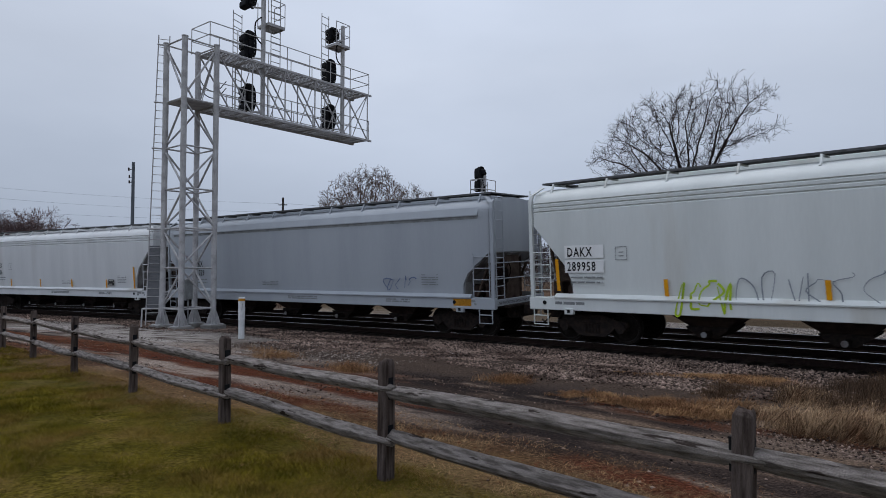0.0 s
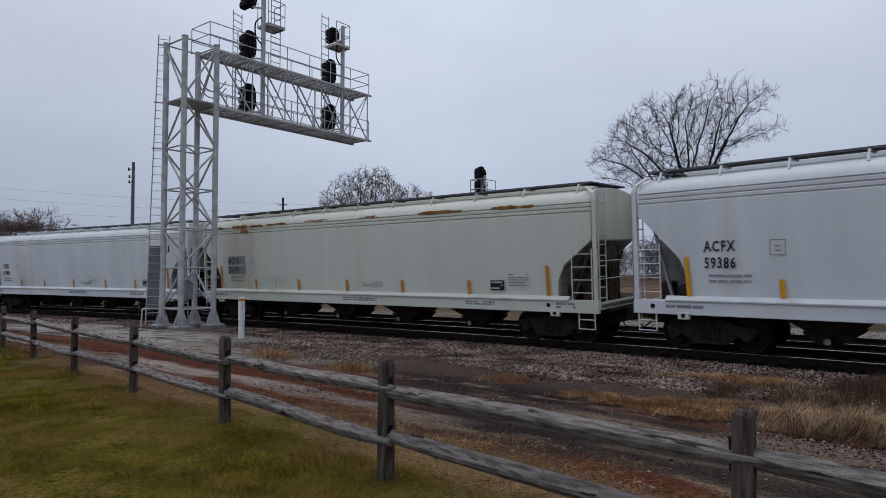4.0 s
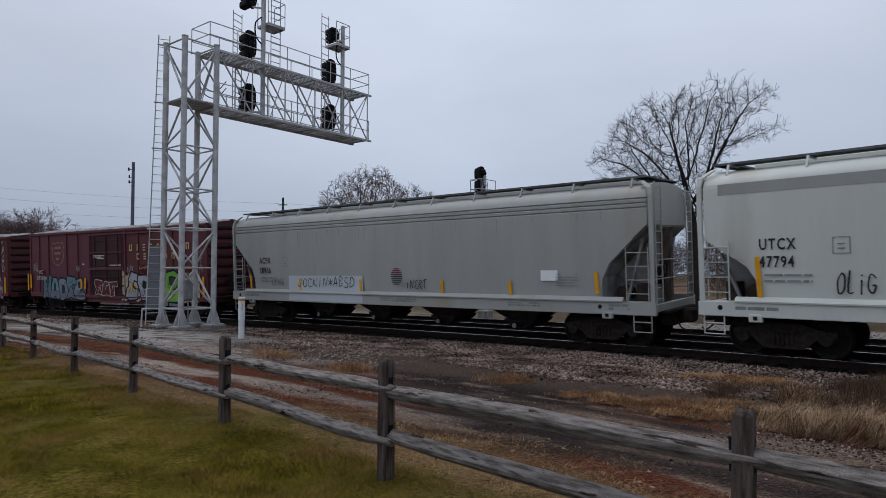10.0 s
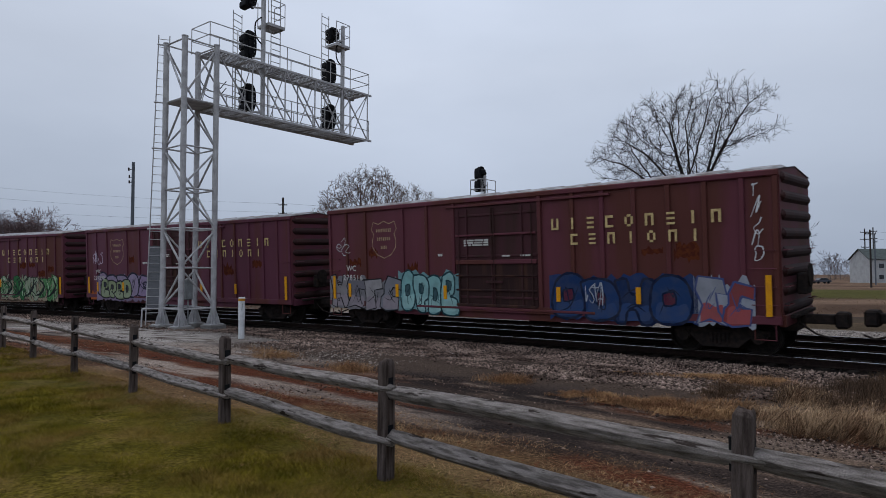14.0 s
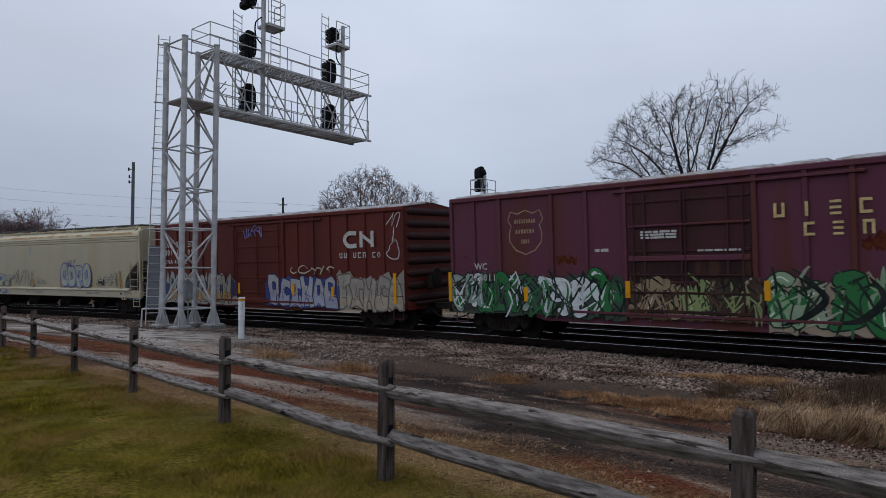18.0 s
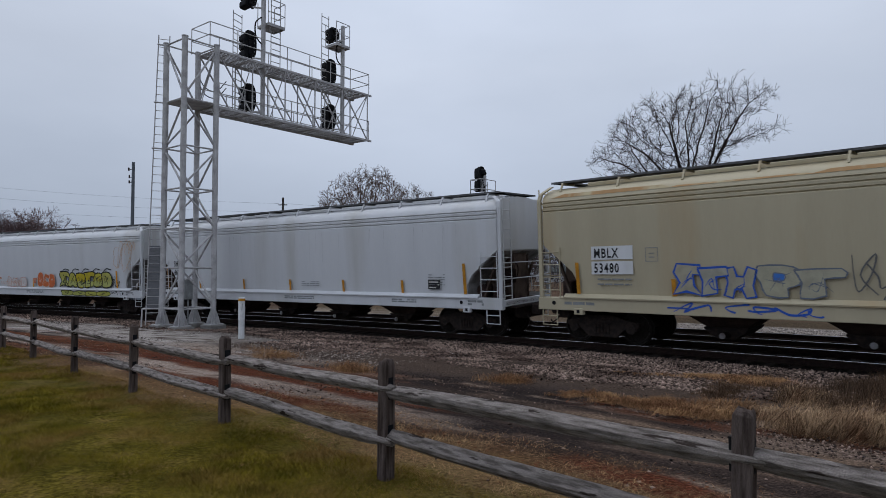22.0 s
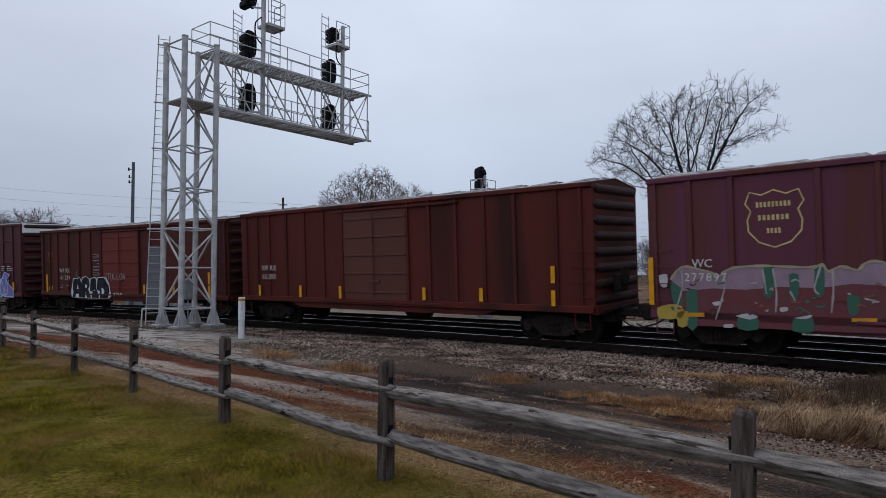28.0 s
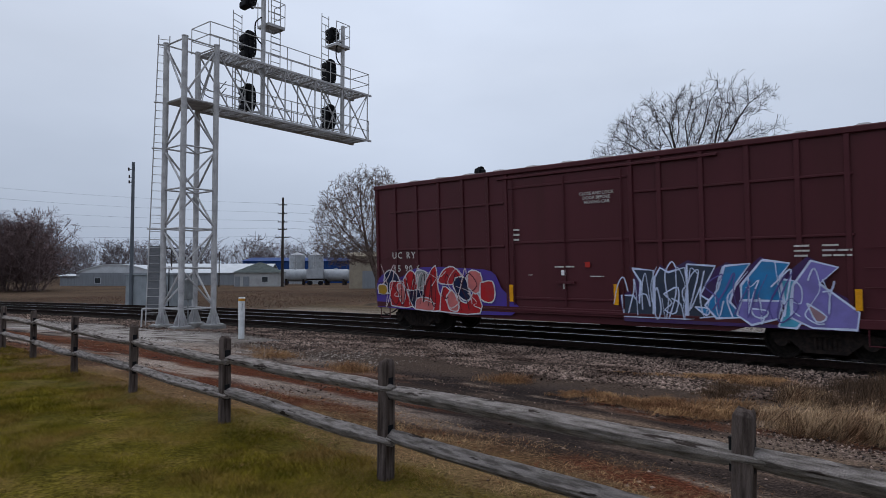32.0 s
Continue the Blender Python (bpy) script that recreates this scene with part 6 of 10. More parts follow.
car_i = wc_car(15.21, 30.83, "maroon boxcar with pale teal and dark blue graffiti", "278516", maroon, 55)
cloud(car_i, -7.75, -3.95, 0.7, 2.0, (0.2, 0.19, 0.2), 111)
piece(car_i, -7.6, -4.1, 0.74, 1.98, (("fork", (0.24, 0.22, 0.22)), ("fang", (0.16, 0.15, 0.17)), ("gate", (0.3, 0.28, 0.28)), ("hook", (0.2, 0.2, 0.22))), BLACK_P, 0.05, rounds=1, fade=(0.28, 0.24, 0.26))
cloud(car_i, -4.15, -1.5, 0.7, 2.2, (0.16, 0.3, 0.31), 112, -1.6335, 0.2)
piece(car_i, -4.0, -1.6, 0.74, 2.12, (("loaf", (0.2, 0.39, 0.38)), ("flag", (0.24, 0.43, 0.42)), ("blob", (0.21, 0.4, 0.39)), ("step", (0.24, 0.43, 0.41))), (0.015, 0.05, 0.06), 0.06, -1.637, eye=(0.05, 0.1, 0.11), fade=(0.3, 0.5, 0.48))
cloud(car_i, 1.8, 5.95, 0.72, 2.08, (0.02, 0.04, 0.12), 113, ragged=0.18)
piece(car_i, 1.95, 5.75, 0.76, 2.02, (("loaf", (0.014, 0.036, 0.11)), ("blob", (0.018, 0.045, 0.13)), ("fork", (0.012, 0.028, 0.085)), ("loaf", (0.016, 0.042, 0.12))), (0.008, 0.014, 0.04), 0.07, eye=(0.1, 0.02, 0.04), fade=(0.03, 0.06, 0.15))
scribble(car_i, 2.92, 3.48, 1.16, 1.87, (0.4, 0.42, 0.46), 117, 6, 0.03, -1.645)
cloud(car_i, 5.85, 7.25, 0.72, 2.05, (0.3, 0.32, 0.36), 118)
piece(car_i, 5.95, 7.2, 0.76, 1.95, (("fang", (0.27, 0.28, 0.31)), ("hook", (0.24, 0.05, 0.05))), (0.06, 0.08, 0.2), 0.05, rounds=1, fade=(0.33, 0.08, 0.08))
scribble(car_i, 7.15, 7.55, 2.3, 4.1, WHITE_P, 115, 9, 0.03, -1.63)
scribble(car_i, -7.3, -6.6, 2.7, 3.3, WHITE_P, 116, 4, 0.025, -1.63)
car_j = wc_car(-2.64, 13.03, "maroon boxcar with olive and lilac graffiti beside orange paint", "277290", maroon_bright, 59)
cloud(car_j, -7.35, -6.5, 0.72, 1.3, (0.36, 0.09, 0.02), 121, ragged=0.5)
cloud(car_j, -2.4, -1.25, 0.72, 2.05, (0.36, 0.09, 0.02), 122, ragged=0.35)
cloud(car_j, -6.75, -1.75, 0.7, 2.15, (0.24, 0.18, 0.27), 123, -1.6305, 0.25)
piece(car_j, -6.6, -2.0, 0.95, 2.16, (("loaf", (0.3, 0.23, 0.33)), ("blob", (0.27, 0.21, 0.31)), ("flag", (0.28, 0.22, 0.32)), ("loaf", (0.3, 0.24, 0.34)), ("hook", (0.27, 0.2, 0.31))), (0.02, 0.02, 0.04), 0.09, -1.632, rounds=3)
piece(car_j, -6.25, -3.55, 0.88, 1.85, (("step", (0.25, 0.3, 0.16)), ("flag", (0.26, 0.31, 0.17)), ("step", (0.24, 0.29, 0.16)), ("blob", (0.26, 0.31, 0.17))), BLACK_P, 0.07, -1.637, rounds=3, fade=(0.3, 0.35, 0.22), eye=(0.03, 0.03, 0.05))
scribble(car_j, -7.1, -6.1, 2.6, 3.3, (0.6, 0.5, 0.6), 125, 5, 0.04, -1.63)
car_k = wc_car(-20.35, -4.82, "maroon boxcar with sharp green and white graffiti along the whole side", "276811", maroon_bright, 63, strips=((-7.78, 1.12, 2.06), (-4.84, 1.2, 1.62), (-1.63, 1.38, 1.82), (1.75, 1.4, 1.85), (7.55, 1.05, 2.0)))
graffiti(car_k, -7.7, -1.7, 0.72, 2.1, [(0.28, 0.34, 0.29), GREEN, (0.05, 0.09, 0.06), WHITE_P, GREEN], (0.012, 0.02, 0.015), 131, 11, (0.05, 0.07, 0.05), wild=1.0)
graffiti(car_k, -1.6, 1.6, 0.8, 2.05, [(0.3, 0.22, 0.13), OLIVE, (0.06, 0.035, 0.025)], (0.02, 0.015, 0.012), 132, 7, (0.09, 0.055, 0.03), wild=1.0)
graffiti(car_k, 1.75, 7.3, 0.62, 2.16, [(0.27, 0.36, 0.22), GREEN, (0.33, 0.36, 0.26), (0.09, 0.26, 0.09), (0.25, 0.36, 0.2)], (0.018, 0.03, 0.018), 133, 9, (0.33, 0.26, 0.18), wild=1.0)
for k in range(5):
    xs = 2.0 + 1.05 * k
    sh_k = Shape()
    arc = bent([(xs, 0.85 + 0.1 * (k % 2)), (xs + 0.5, 1.05), (xs + 0.9, 1.5), (xs + 0.35 + 0.3 * (k % 3), 1.95)], 5)
    ribbon(sh_k, arc, [0.16 * math.sin(math.pi * (q + 0.3) / len(arc)) for q in range(len(arc))], -1.6475 - 0.0003 * k)
    part("graffiti_shade", sh_k, spray((0.012, 0.016, 0.014)), car_k, "black sprayed sickle stroke")
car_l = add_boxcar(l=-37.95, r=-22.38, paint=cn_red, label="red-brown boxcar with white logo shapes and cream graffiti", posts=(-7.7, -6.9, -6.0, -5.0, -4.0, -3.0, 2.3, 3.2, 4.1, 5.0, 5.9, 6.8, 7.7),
                   strips=((-7.5, 1.1, 2.0), (7.35, 1.05, 2.1), (-4.6, 1.25, 1.7), (-1.3, 1.25, 1.7), (2.1, 1.25, 1.7), (4.3, 1.2, 1.6)), roof_paint=roof_rust)
sh_l = Shape()
stroke(sh_l, bent([(5.55, 3.55), (5.15, 3.56), (4.95, 3.34), (5.15, 3.1), (5.55, 3.11)], 4), 0.15, -1.63)
stroke(sh_l, [(5.78, 3.04), (5.78, 3.62)], 0.15, -1.63)
stroke(sh_l, [(6.32, 3.62), (6.32, 3.04)], 0.15, -1.632)
stroke(sh_l, bent([(5.78, 3.5), (6.05, 3.34), (6.32, 3.16)], 4), 0.12, -1.634)
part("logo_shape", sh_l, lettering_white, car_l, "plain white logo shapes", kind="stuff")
letter_bars(car_l, "uu ucn co", 4.65, 6.75, 2.66, 2.86, lettering_white)
letter_bars(car_l, "con no| =n", -6.95, -4.6, 3.32, 3.58, lettering_white)
letter_bars(car_l, "no| |on o|", -6.95, -4.6, 2.95, 3.21, lettering_white)
words(car_l, "car_number", "CNA 404842", -6.95, 2.55, 0.2, lettering_white, -1.63, "stencilled car number", spacing=1.2)
cloud(car_l, -7.6, -1.5, 0.74, 1.95, (0.05, 0.06, 0.13), 140)
cloud(car_l, -6.9, -1.6, 1.0, 2.3, (0.34, 0.31, 0.27), 139, -1.6288, 0.75)
cloud(car_l, -7.75, -1.4, 0.72, 1.2, (0.36, 0.31, 0.27), 141, -1.6305, 0.5)
piece(car_l, -6.6, -1.9, 0.78, 2.2, (("tent", (0.36, 0.34, 0.3)), ("fang", (0.39, 0.36, 0.31)), ("fork", (0.37, 0.35, 0.31)), ("gate", (0.4, 0.35, 0.27)), ("tent", (0.37, 0.34, 0.3)), ("hook", (0.38, 0.34, 0.29)), ("fang", (0.33, 0.3, 0.27)), ("fork", (0.34, 0.31, 0.28))), (0.03, 0.025, 0.03), 0.042, rounds=1, fade=(0.37, 0.23, 0.1), eye=(0.05, 0.05, 0.12))
cloud(car_l, 0.4, 4.7, 0.72, 2.0, (0.04, 0.06, 0.22), 142)
piece(car_l, 0.6, 4.5, 0.76, 2.05, (("flag", (0.4, 0.39, 0.38)), ("hook", (0.36, 0.35, 0.36)), ("fang", (0.4, 0.39, 0.38)), ("fork", (0.41, 0.4, 0.39)), ("tent", (0.36, 0.35, 0.34)), ("step", (0.36, 0.34, 0.32))), (0.03, 0.035, 0.12), 0.05, rounds=1, fade=(0.36, 0.36, 0.44), eye=(0.04, 0.06, 0.25))
cloud(car_l, 4.5, 7.75, 0.72, 2.3, (0.3, 0.27, 0.22), 143, ragged=0.35)
piece(car_l, 4.6, 7.65, 0.76, 2.05, (("gate", (0.35, 0.32, 0.27)), ("fang", (0.33, 0.29, 0.25)), ("fork", (0.35, 0.31, 0.26)), ("hook", (0.32, 0.29, 0.24)), ("tent", (0.36, 0.32, 0.27))), (0.14, 0.11, 0.09), 0.05, rounds=2, fade=(0.4, 0.33, 0.24), eye=(0.2, 0.16, 0.13))
scribble(car_l, 7.0, 7.65, 2.6, 4.25, WHITE_P, 145, 9, 0.03, -1.63)
scribble(car_l, -0.95, 0.4, 3.5, 4.05, (0.22, 0.22, 0.5), 146, 7, 0.05, -1.65)
scribble(car_l, 2.0, 4.3, 2.05, 2.4, CREAM_P, 147, 7, 0.05, -1.63)

car_m = add_hopper(l=-58.74, r=-39.3, paint=tan, label="tan covered hopper car with rust along the roof and blue graffiti", cut=1.1, cut_z=2.82, foot=1.9,
                   mark=(-7.85, 2.0, "MBLX", "53480"), mark_patch=pale_grey, strips=((-8.35, 1.42, 2.3), (8.1, 1.42, 2.3)) + low_strips(-5.6, 0.2, 2.9, 5.4), plate=6.25,
                   strip_paint=orange_paint)
for x0, x1, z0, z1 in ((-9.2, -5.6, 4.15, 4.25), (-5.7, -2.4, 4.15, 4.22), (-2.5, 1.4, 4.15, 4.24), (1.3, 5.0, 4.15, 4.25), (5.0, 9.2, 4.15, 4.25)):
    sh_m = Shape()
    sh_m.poly([(x0, -1.545, z0), (x1, -1.545, z0), (x1 - 0.3, -1.475, z1), (x0 + 0.4, -1.475, z1)])
    part("rust_patch", sh_m, tan_rust, car_m, "brown rust along the roof edge")
piece(car_m, -5.55, -3.7, 1.44, 2.22, (("fang", (0.37, 0.34, 0.25)), ("gate", (0.36, 0.35, 0.28)), ("fork", (0.37, 0.34, 0.25))), (0.03, 0.09, 0.4), 0.05, -1.6, rounds=1)
piece(car_m, -3.6, -1.95, 1.44, 2.16, (("flag", (0.38, 0.36, 0.26)), ("gate", (0.37, 0.35, 0.26))), (0.14, 0.16, 0.2), 0.035, -1.6, rounds=2, eye=(0.06, 0.17, 0.48))
scribble(car_m, -5.7, -2.0, 1.04, 1.28, (0.03, 0.1, 0.45), 153, 8, 0.05, -1.617)
scribble(car_m, -1.85, 1.6, 1.5, 2.4, (0.12, 0.12, 0.12), 154, 9, 0.035)
piece(car_m, 2.95, 5.6, 1.44, 2.72, (("loaf", (0.37, 0.4, 0.31)), ("blob", (0.37, 0.4, 0.31)), ("flag", (0.38, 0.41, 0.32)), ("loaf", (0.37, 0.4, 0.31))), (0.14, 0.13, 0.3), 0.06, -1.6, rounds=4, fade=(0.4, 0.43, 0.35), eye=(0.3, 0.3, 0.3))
scribble(car_m, 3.5, 4.3, 2.5, 2.9, (0.14, 0.13, 0.3), 157, 4, 0.05, -1.61)
sh_m = Shape()
flat(sh_m, [(-0.19, 3.17), (0.04, 3.17), (0.04, 3.72), (-0.19, 3.72)], -1.585)
part("repaint_patch", sh_m, mid_grey, car_m, "small pale repainted patch")
scribble(car_m, 6.2, 7.9, 1.5, 2.15, (0.08, 0.08, 0.07), 156, 6, 0.035)
car_n = add_hopper(l=-79.3, r=-60.0, paint=clean_white, label="streaked white covered hopper car with dark ends", cut=1.14, cut_z=2.8, foot=1.9,
                   mark=(-8.4, 2.0, "SHPX", "462181"), strips=((-8.9, 1.42, 2.4), (8.25, 1.42, 2.4)) + low_strips(-6.3, -3.11, -0.16, 2.8, 5.64), plate=6.75, strip_paint=orange_paint)
streaks(car_n, 34, 410, streak_grey, 3.66, 1.5, 0.03)
car_o = add_hopper(l=-100.42, r=-80.76, paint=clean_white, label="white covered hopper car with yellow, orange and black graffiti", cut=1.13, cut_z=2.92, foot=2.05, tank=end_white,
                   mark=(-8.1, 2.0, "MBLX", "53235"), strips=((-8.6, 1.42, 2.3), (7.8, 1.42, 2.3)) + low_strips(-1.9, 0.2))
piece(car_o, -5.75, -3.85, 1.42, 2.36, (("loaf", (0.45, 0.26, 0.03)), ("fork", (0.47, 0.28, 0.03)), ("blob", (0.45, 0.26, 0.03))), (0.62, 0.6, 0.5), 0.05, -1.6)
piece(car_o, -6.3, -5.8, 1.68, 1.95, (("gate", (0.6, 0.24, 0.14)),), (0.62, 0.3, 0.2), 0.02, -1.6, rounds=1)
piece(car_o, -3.8, -3.2, 1.7, 1.96, (("gate", (0.6, 0.24, 0.14)),), (0.62, 0.3, 0.2), 0.02, -1.6, rounds=1)
scribble(car_o, -3.6, -1.0, 1.55, 1.75, (0.62, 0.36, 0.22), 162, 9, 0.025, -1.6)
piece(car_o, -2.55, -0.5, 1.42, 1.98, (("tent", (0.6, 0.56, 0.54)), ("hook", (0.6, 0.56, 0.54)), ("fork", (0.6, 0.56, 0.54)), ("blob", (0.6, 0.56, 0.54))), (0.58, 0.3, 0.22), 0.03, -1.6, rounds=2)
piece(car_o, 0.65, 2.3, 1.42, 2.24, (("loaf", (0.56, 0.13, 0.035)), ("hook", (0.58, 0.14, 0.035)), ("blob", (0.56, 0.13, 0.035))), (0.62, 0.52, 0.46), 0.045, -1.6)
piece(car_o, 0.2, 0.62, 1.6, 1.92, (("gate", (0.58, 0.14, 0.05)),), (0.62, 0.45, 0.38), 0.03, -1.6, rounds=1)
piece(car_o, 2.85, 7.35, 1.44, 2.28, (("fang", (0.43, 0.4, 0.08)), ("tent", (0.45, 0.42, 0.07)), ("flag", (0.47, 0.37, 0.02)), ("gate", (0.46, 0.37, 0.02)), ("loaf", (0.45, 0.4, 0.05)), ("blob", (0.43, 0.41, 0.1))), BLACK_P, 0.06, -1.6, rounds=4, fade=(0.43, 0.44, 0.14))
for k, xa in enumerate((3.1, 4.1, 4.75, 5.6, 6.35, 6.75)):
    scribble(car_o, xa, xa + 0.4, 1.6, 2.0, BLACK_P, 230 + k, 3, 0.03, -1.61)
piece(car_o, 3.0, 7.2, 1.0, 1.27, (("blob", (0.42, 0.43, 0.1)), ("loaf", (0.42, 0.43, 0.1)), ("blob", (0.43, 0.42, 0.08)), ("loaf", (0.43, 0.42, 0.08))), BLACK_P, 0.04, -1.615, rounds=3)
for k in range(5):
    xs = 2.95 + 0.92 * k
    sh_o = Shape()
    arc = bent([(xs, 2.2), (xs + 0.3, 2.42), (xs + 0.7, 2.36)], 5)
    ribbon(sh_o, arc, [0.05] * len(arc), -1.6)
    part("graffiti_shade", sh_o, spray(BLACK_P), car_o, "black sprayed arc over the letters")
scribble(car_o, 7.45, 8.1, 1.5, 1.9, BLACK_P, 167, 4, 0.04, -1.6)
scribble(car_o, 8.1, 9.3, 3.2, 3.9, (0.62, 0.42, 0.28), 168, 6, 0.03, -1.585)
scribble(car_o, 7.4, 8.3, 1.05, 1.3, BLACK_P, 165, 4, 0.03, -1.617)
scribble(car_o, 7.6, 9.0, 2.2, 3.7, (0.6, 0.4, 0.25), 166, 6, 0.03)
sh_o = Shape()
flat(sh_o, [(-4.6, 2.7), (-4.3, 2.7), (-4.3, 3.2), (-4.6, 3.2)], -1.585)
part("mark_patch", sh_o, patch_grey, car_o, "grey painted-over patch")

car_p = wc_car(-118.1, -102.3, "maroon boxcar with pink, green and yellow graffiti", "277897", maroon_bright, 71, strips=((-7.82, 1.19, 2.4), (7.55, 1.05, 2.0)))
TOP_P = ((-7.31, 1.83), (-7.02, 2.15), (-6.53, 2.08), (-6.09, 1.94), (-5.98, 2.04), (-5.65, 2.14), (-5.03, 2.16), (-4.50, 2.13), (-4.05, 2.13), (-3.91, 2.19), (-3.78, 2.03), (-3.56, 2.14), (-3.25, 2.06), (-3.10, 2.21), (-2.80, 2.22), (-2.45, 2.00), (-2.10, 2.08), (-1.75, 1.75))
MID_P = ((-7.04, 1.55), (-6.27, 1.63), (-5.48, 1.61), (-4.74, 1.69), (-4.00, 1.67), (-3.36, 1.77), (-2.81, 1.74), (-2.40, 1.50), (-1.80, 1.40))
LOW_P = ((-1.75, 0.78), (-2.84, 0.76), (-3.66, 0.74), (-4.78, 0.73), (-6.03, 0.72), (-7.07, 0.70), (-7.12, 1.34))


def banded_piece(car, dx):
    """A mauve and dusky red band with a cream top line, green and yellow patches and white runs."""
    move = lambda pts: [(x + dx, z) for x, z in pts]
    for name, pts, tone, y, steps in ([("graffiti_cloud", TOP_P + LOW_P, (0.15, 0.045, 0.05), -1.63, 1), ("graffiti_fill", TOP_P + tuple(reversed(MID_P)), (0.3, 0.2, 0.25), -1.632, 1)]
                                      + [("graffiti_patch", q, (0.045, 0.125, 0.085), -1.6345, 2) for q in (((-5.10, 2.10), (-4.90, 2.17), (-4.87, 1.85), (-4.96, 1.46), (-5.11, 1.49)), ((-4.57, 1.97), (-4.38, 1.97), (-4.39, 1.54), (-4.52, 1.38), (-4.57, 1.59)), ((-4.06, 2.10), (-3.88, 2.16), (-3.89, 1.55), (-4.06, 1.51)), ((-6.93, 1.52), (-6.65, 1.59), (-6.68, 0.69), (-6.91, 0.67)), ((-5.69, 1.01), (-5.30, 1.05), (-5.27, 0.70), (-5.71, 0.69)), ((-4.50, 1.00), (-4.15, 1.05), (-4.13, 0.72), (-4.54, 0.71)), ((-3.46, 1.53), (-3.24, 1.50), (-3.27, 1.15), (-3.44, 1.14)), ((-7.34, 1.79), (-7.04, 1.62), (-7.05, 1.20), (-7.24, 1.15)))]
                                      + [("graffiti_patch", q, (0.45, 0.31, 0.06), -1.6365, 2) for q in (((-7.68, 1.12), (-7.35, 1.22), (-7.02, 1.16), (-7.06, 0.88), (-7.66, 0.85)), ((-7.17, 1.01), (-6.90, 1.06), (-6.93, 0.69), (-7.16, 0.68)))]
                                      + [("graffiti_patch", q, (0.5, 0.46, 0.46), -1.6385, 2) for q in (((-7.62, 1.94), (-7.40, 1.97), (-7.41, 1.65), (-7.59, 1.68)), ((-6.04, 0.77), (-5.83, 0.80), (-5.83, 0.71), (-6.03, 0.70)), ((-5.76, 0.99), (-5.50, 1.06), (-5.25, 1.00), (-5.44, 0.92)), ((-4.50, 1.00), (-4.13, 1.09), (-4.25, 0.99)), ((-4.78, 1.22), (-4.63, 1.24), (-4.63, 1.15), (-4.77, 1.13)), ((-6.28, 1.29), (-6.11, 1.33), (-6.11, 1.24), (-6.25, 1.22)))]
                                      + [("orange_bar", q, (0.6, 0.27, 0.02), -1.6405, 0) for q in (((-6.93, 1.02), (-6.49, 1.04), (-6.49, 0.94), (-6.93, 0.92)), ((-3.39, 1.05), (-2.94, 1.07), (-2.94, 1.00), (-3.39, 0.97)))]):
        sh_p = Shape()
        flat(sh_p, bent(move(list(pts) + [pts[0]]), steps)[:-1] if steps else move(pts), y)
        part(name, sh_p, spray(tone), car, "sprayed graffiti fill")
    for k, (pts, wide) in enumerate([(TOP_P, 0.07)] + [(q, 0.045) for q in (((-7.02, 2.08), (-7.02, 1.62), (-7.20, 1.08)), ((-5.97, 2.01), (-6.00, 1.57), (-6.22, 0.88)), ((-4.90, 2.10), (-4.84, 1.59), (-4.87, 1.11)), ((-3.71, 2.07), (-3.71, 1.61), (-3.76, 1.15)), ((-3.93, 2.16), (-4.07, 1.67), (-3.98, 1.54)), ((-5.12, 2.07), (-5.05, 1.52)), ((-4.56, 1.60), (-4.46, 1.38)))]):
        sh_p = Shape()
        line_p = bent(move(pts), 3)
        ribbon(sh_p, line_p, [wide * (0.8 + 0.3 * math.sin(1.9 * j)) for j in range(len(line_p))], -1.6422 - 0.0004 * (k % 3))
        part("graffiti_outline", sh_p, spray((0.36, 0.31, 0.2) if k == 0 else (0.38, 0.35, 0.33)), car, "cream sprayed outline")
    rng = random.Random(int(70 + dx))
    for k in range(34):
        x, z, w = rng.uniform(-7.4, -1.9), rng.uniform(0.9, 1.95), rng.uniform(0.04, 0.2)
        sh = Shape()
        line = bent(move([(x, z), (x + w * 0.5, z + rng.uniform(-0.05, 0.08)), (x + w, z + rng.uniform(-0.04, 0.04))]), 2)
        ribbon(sh, line, [0.05 * rng.uniform(0.3, 1.0) for _ in line], -1.6436 - 0.0002 * (k % 5))
        part("graffiti_fleck", sh, spray(((0.09, 0.03, 0.035), (0.42, 0.38, 0.36), (0.2, 0.09, 0.06), (0.06, 0.14, 0.1))[k % 4]), car, "fleck of spray and peeled paint")


banded_piece(car_p, 0.0)
banded_piece(car_p, 8.75)
cloud(car_p, -1.9, -1.2, 0.78, 1.3, (0.26, 0.18, 0.06), 176, -1.645, 0.75)
cloud(car_p, 0.75, 1.4, 0.78, 1.25, (0.26, 0.18, 0.06), 177, -1.645, 0.75)
tag(car_p, "oss", -1.05, -0.4, 1.4, 1.7, (0.3, 0.28, 0.28), 0.05, -1.67, 178)
tag(car_p, "kes", 0.1, 0.65, 1.35, 1.72, (0.5, 0.47, 0.47), 0.05, -1.67, 179)
scribble(car_p, 5.4, 7.0, 2.7, 3.2, (0.5, 0.42, 0.45), 175, 6, 0.04, -1.63)
POSTS_WF = (-7.75, -7.0, -6.2, -5.1, -4.0, -2.9, 2.3, 3.4, 4.5, 5.6, 7.0, 7.75)
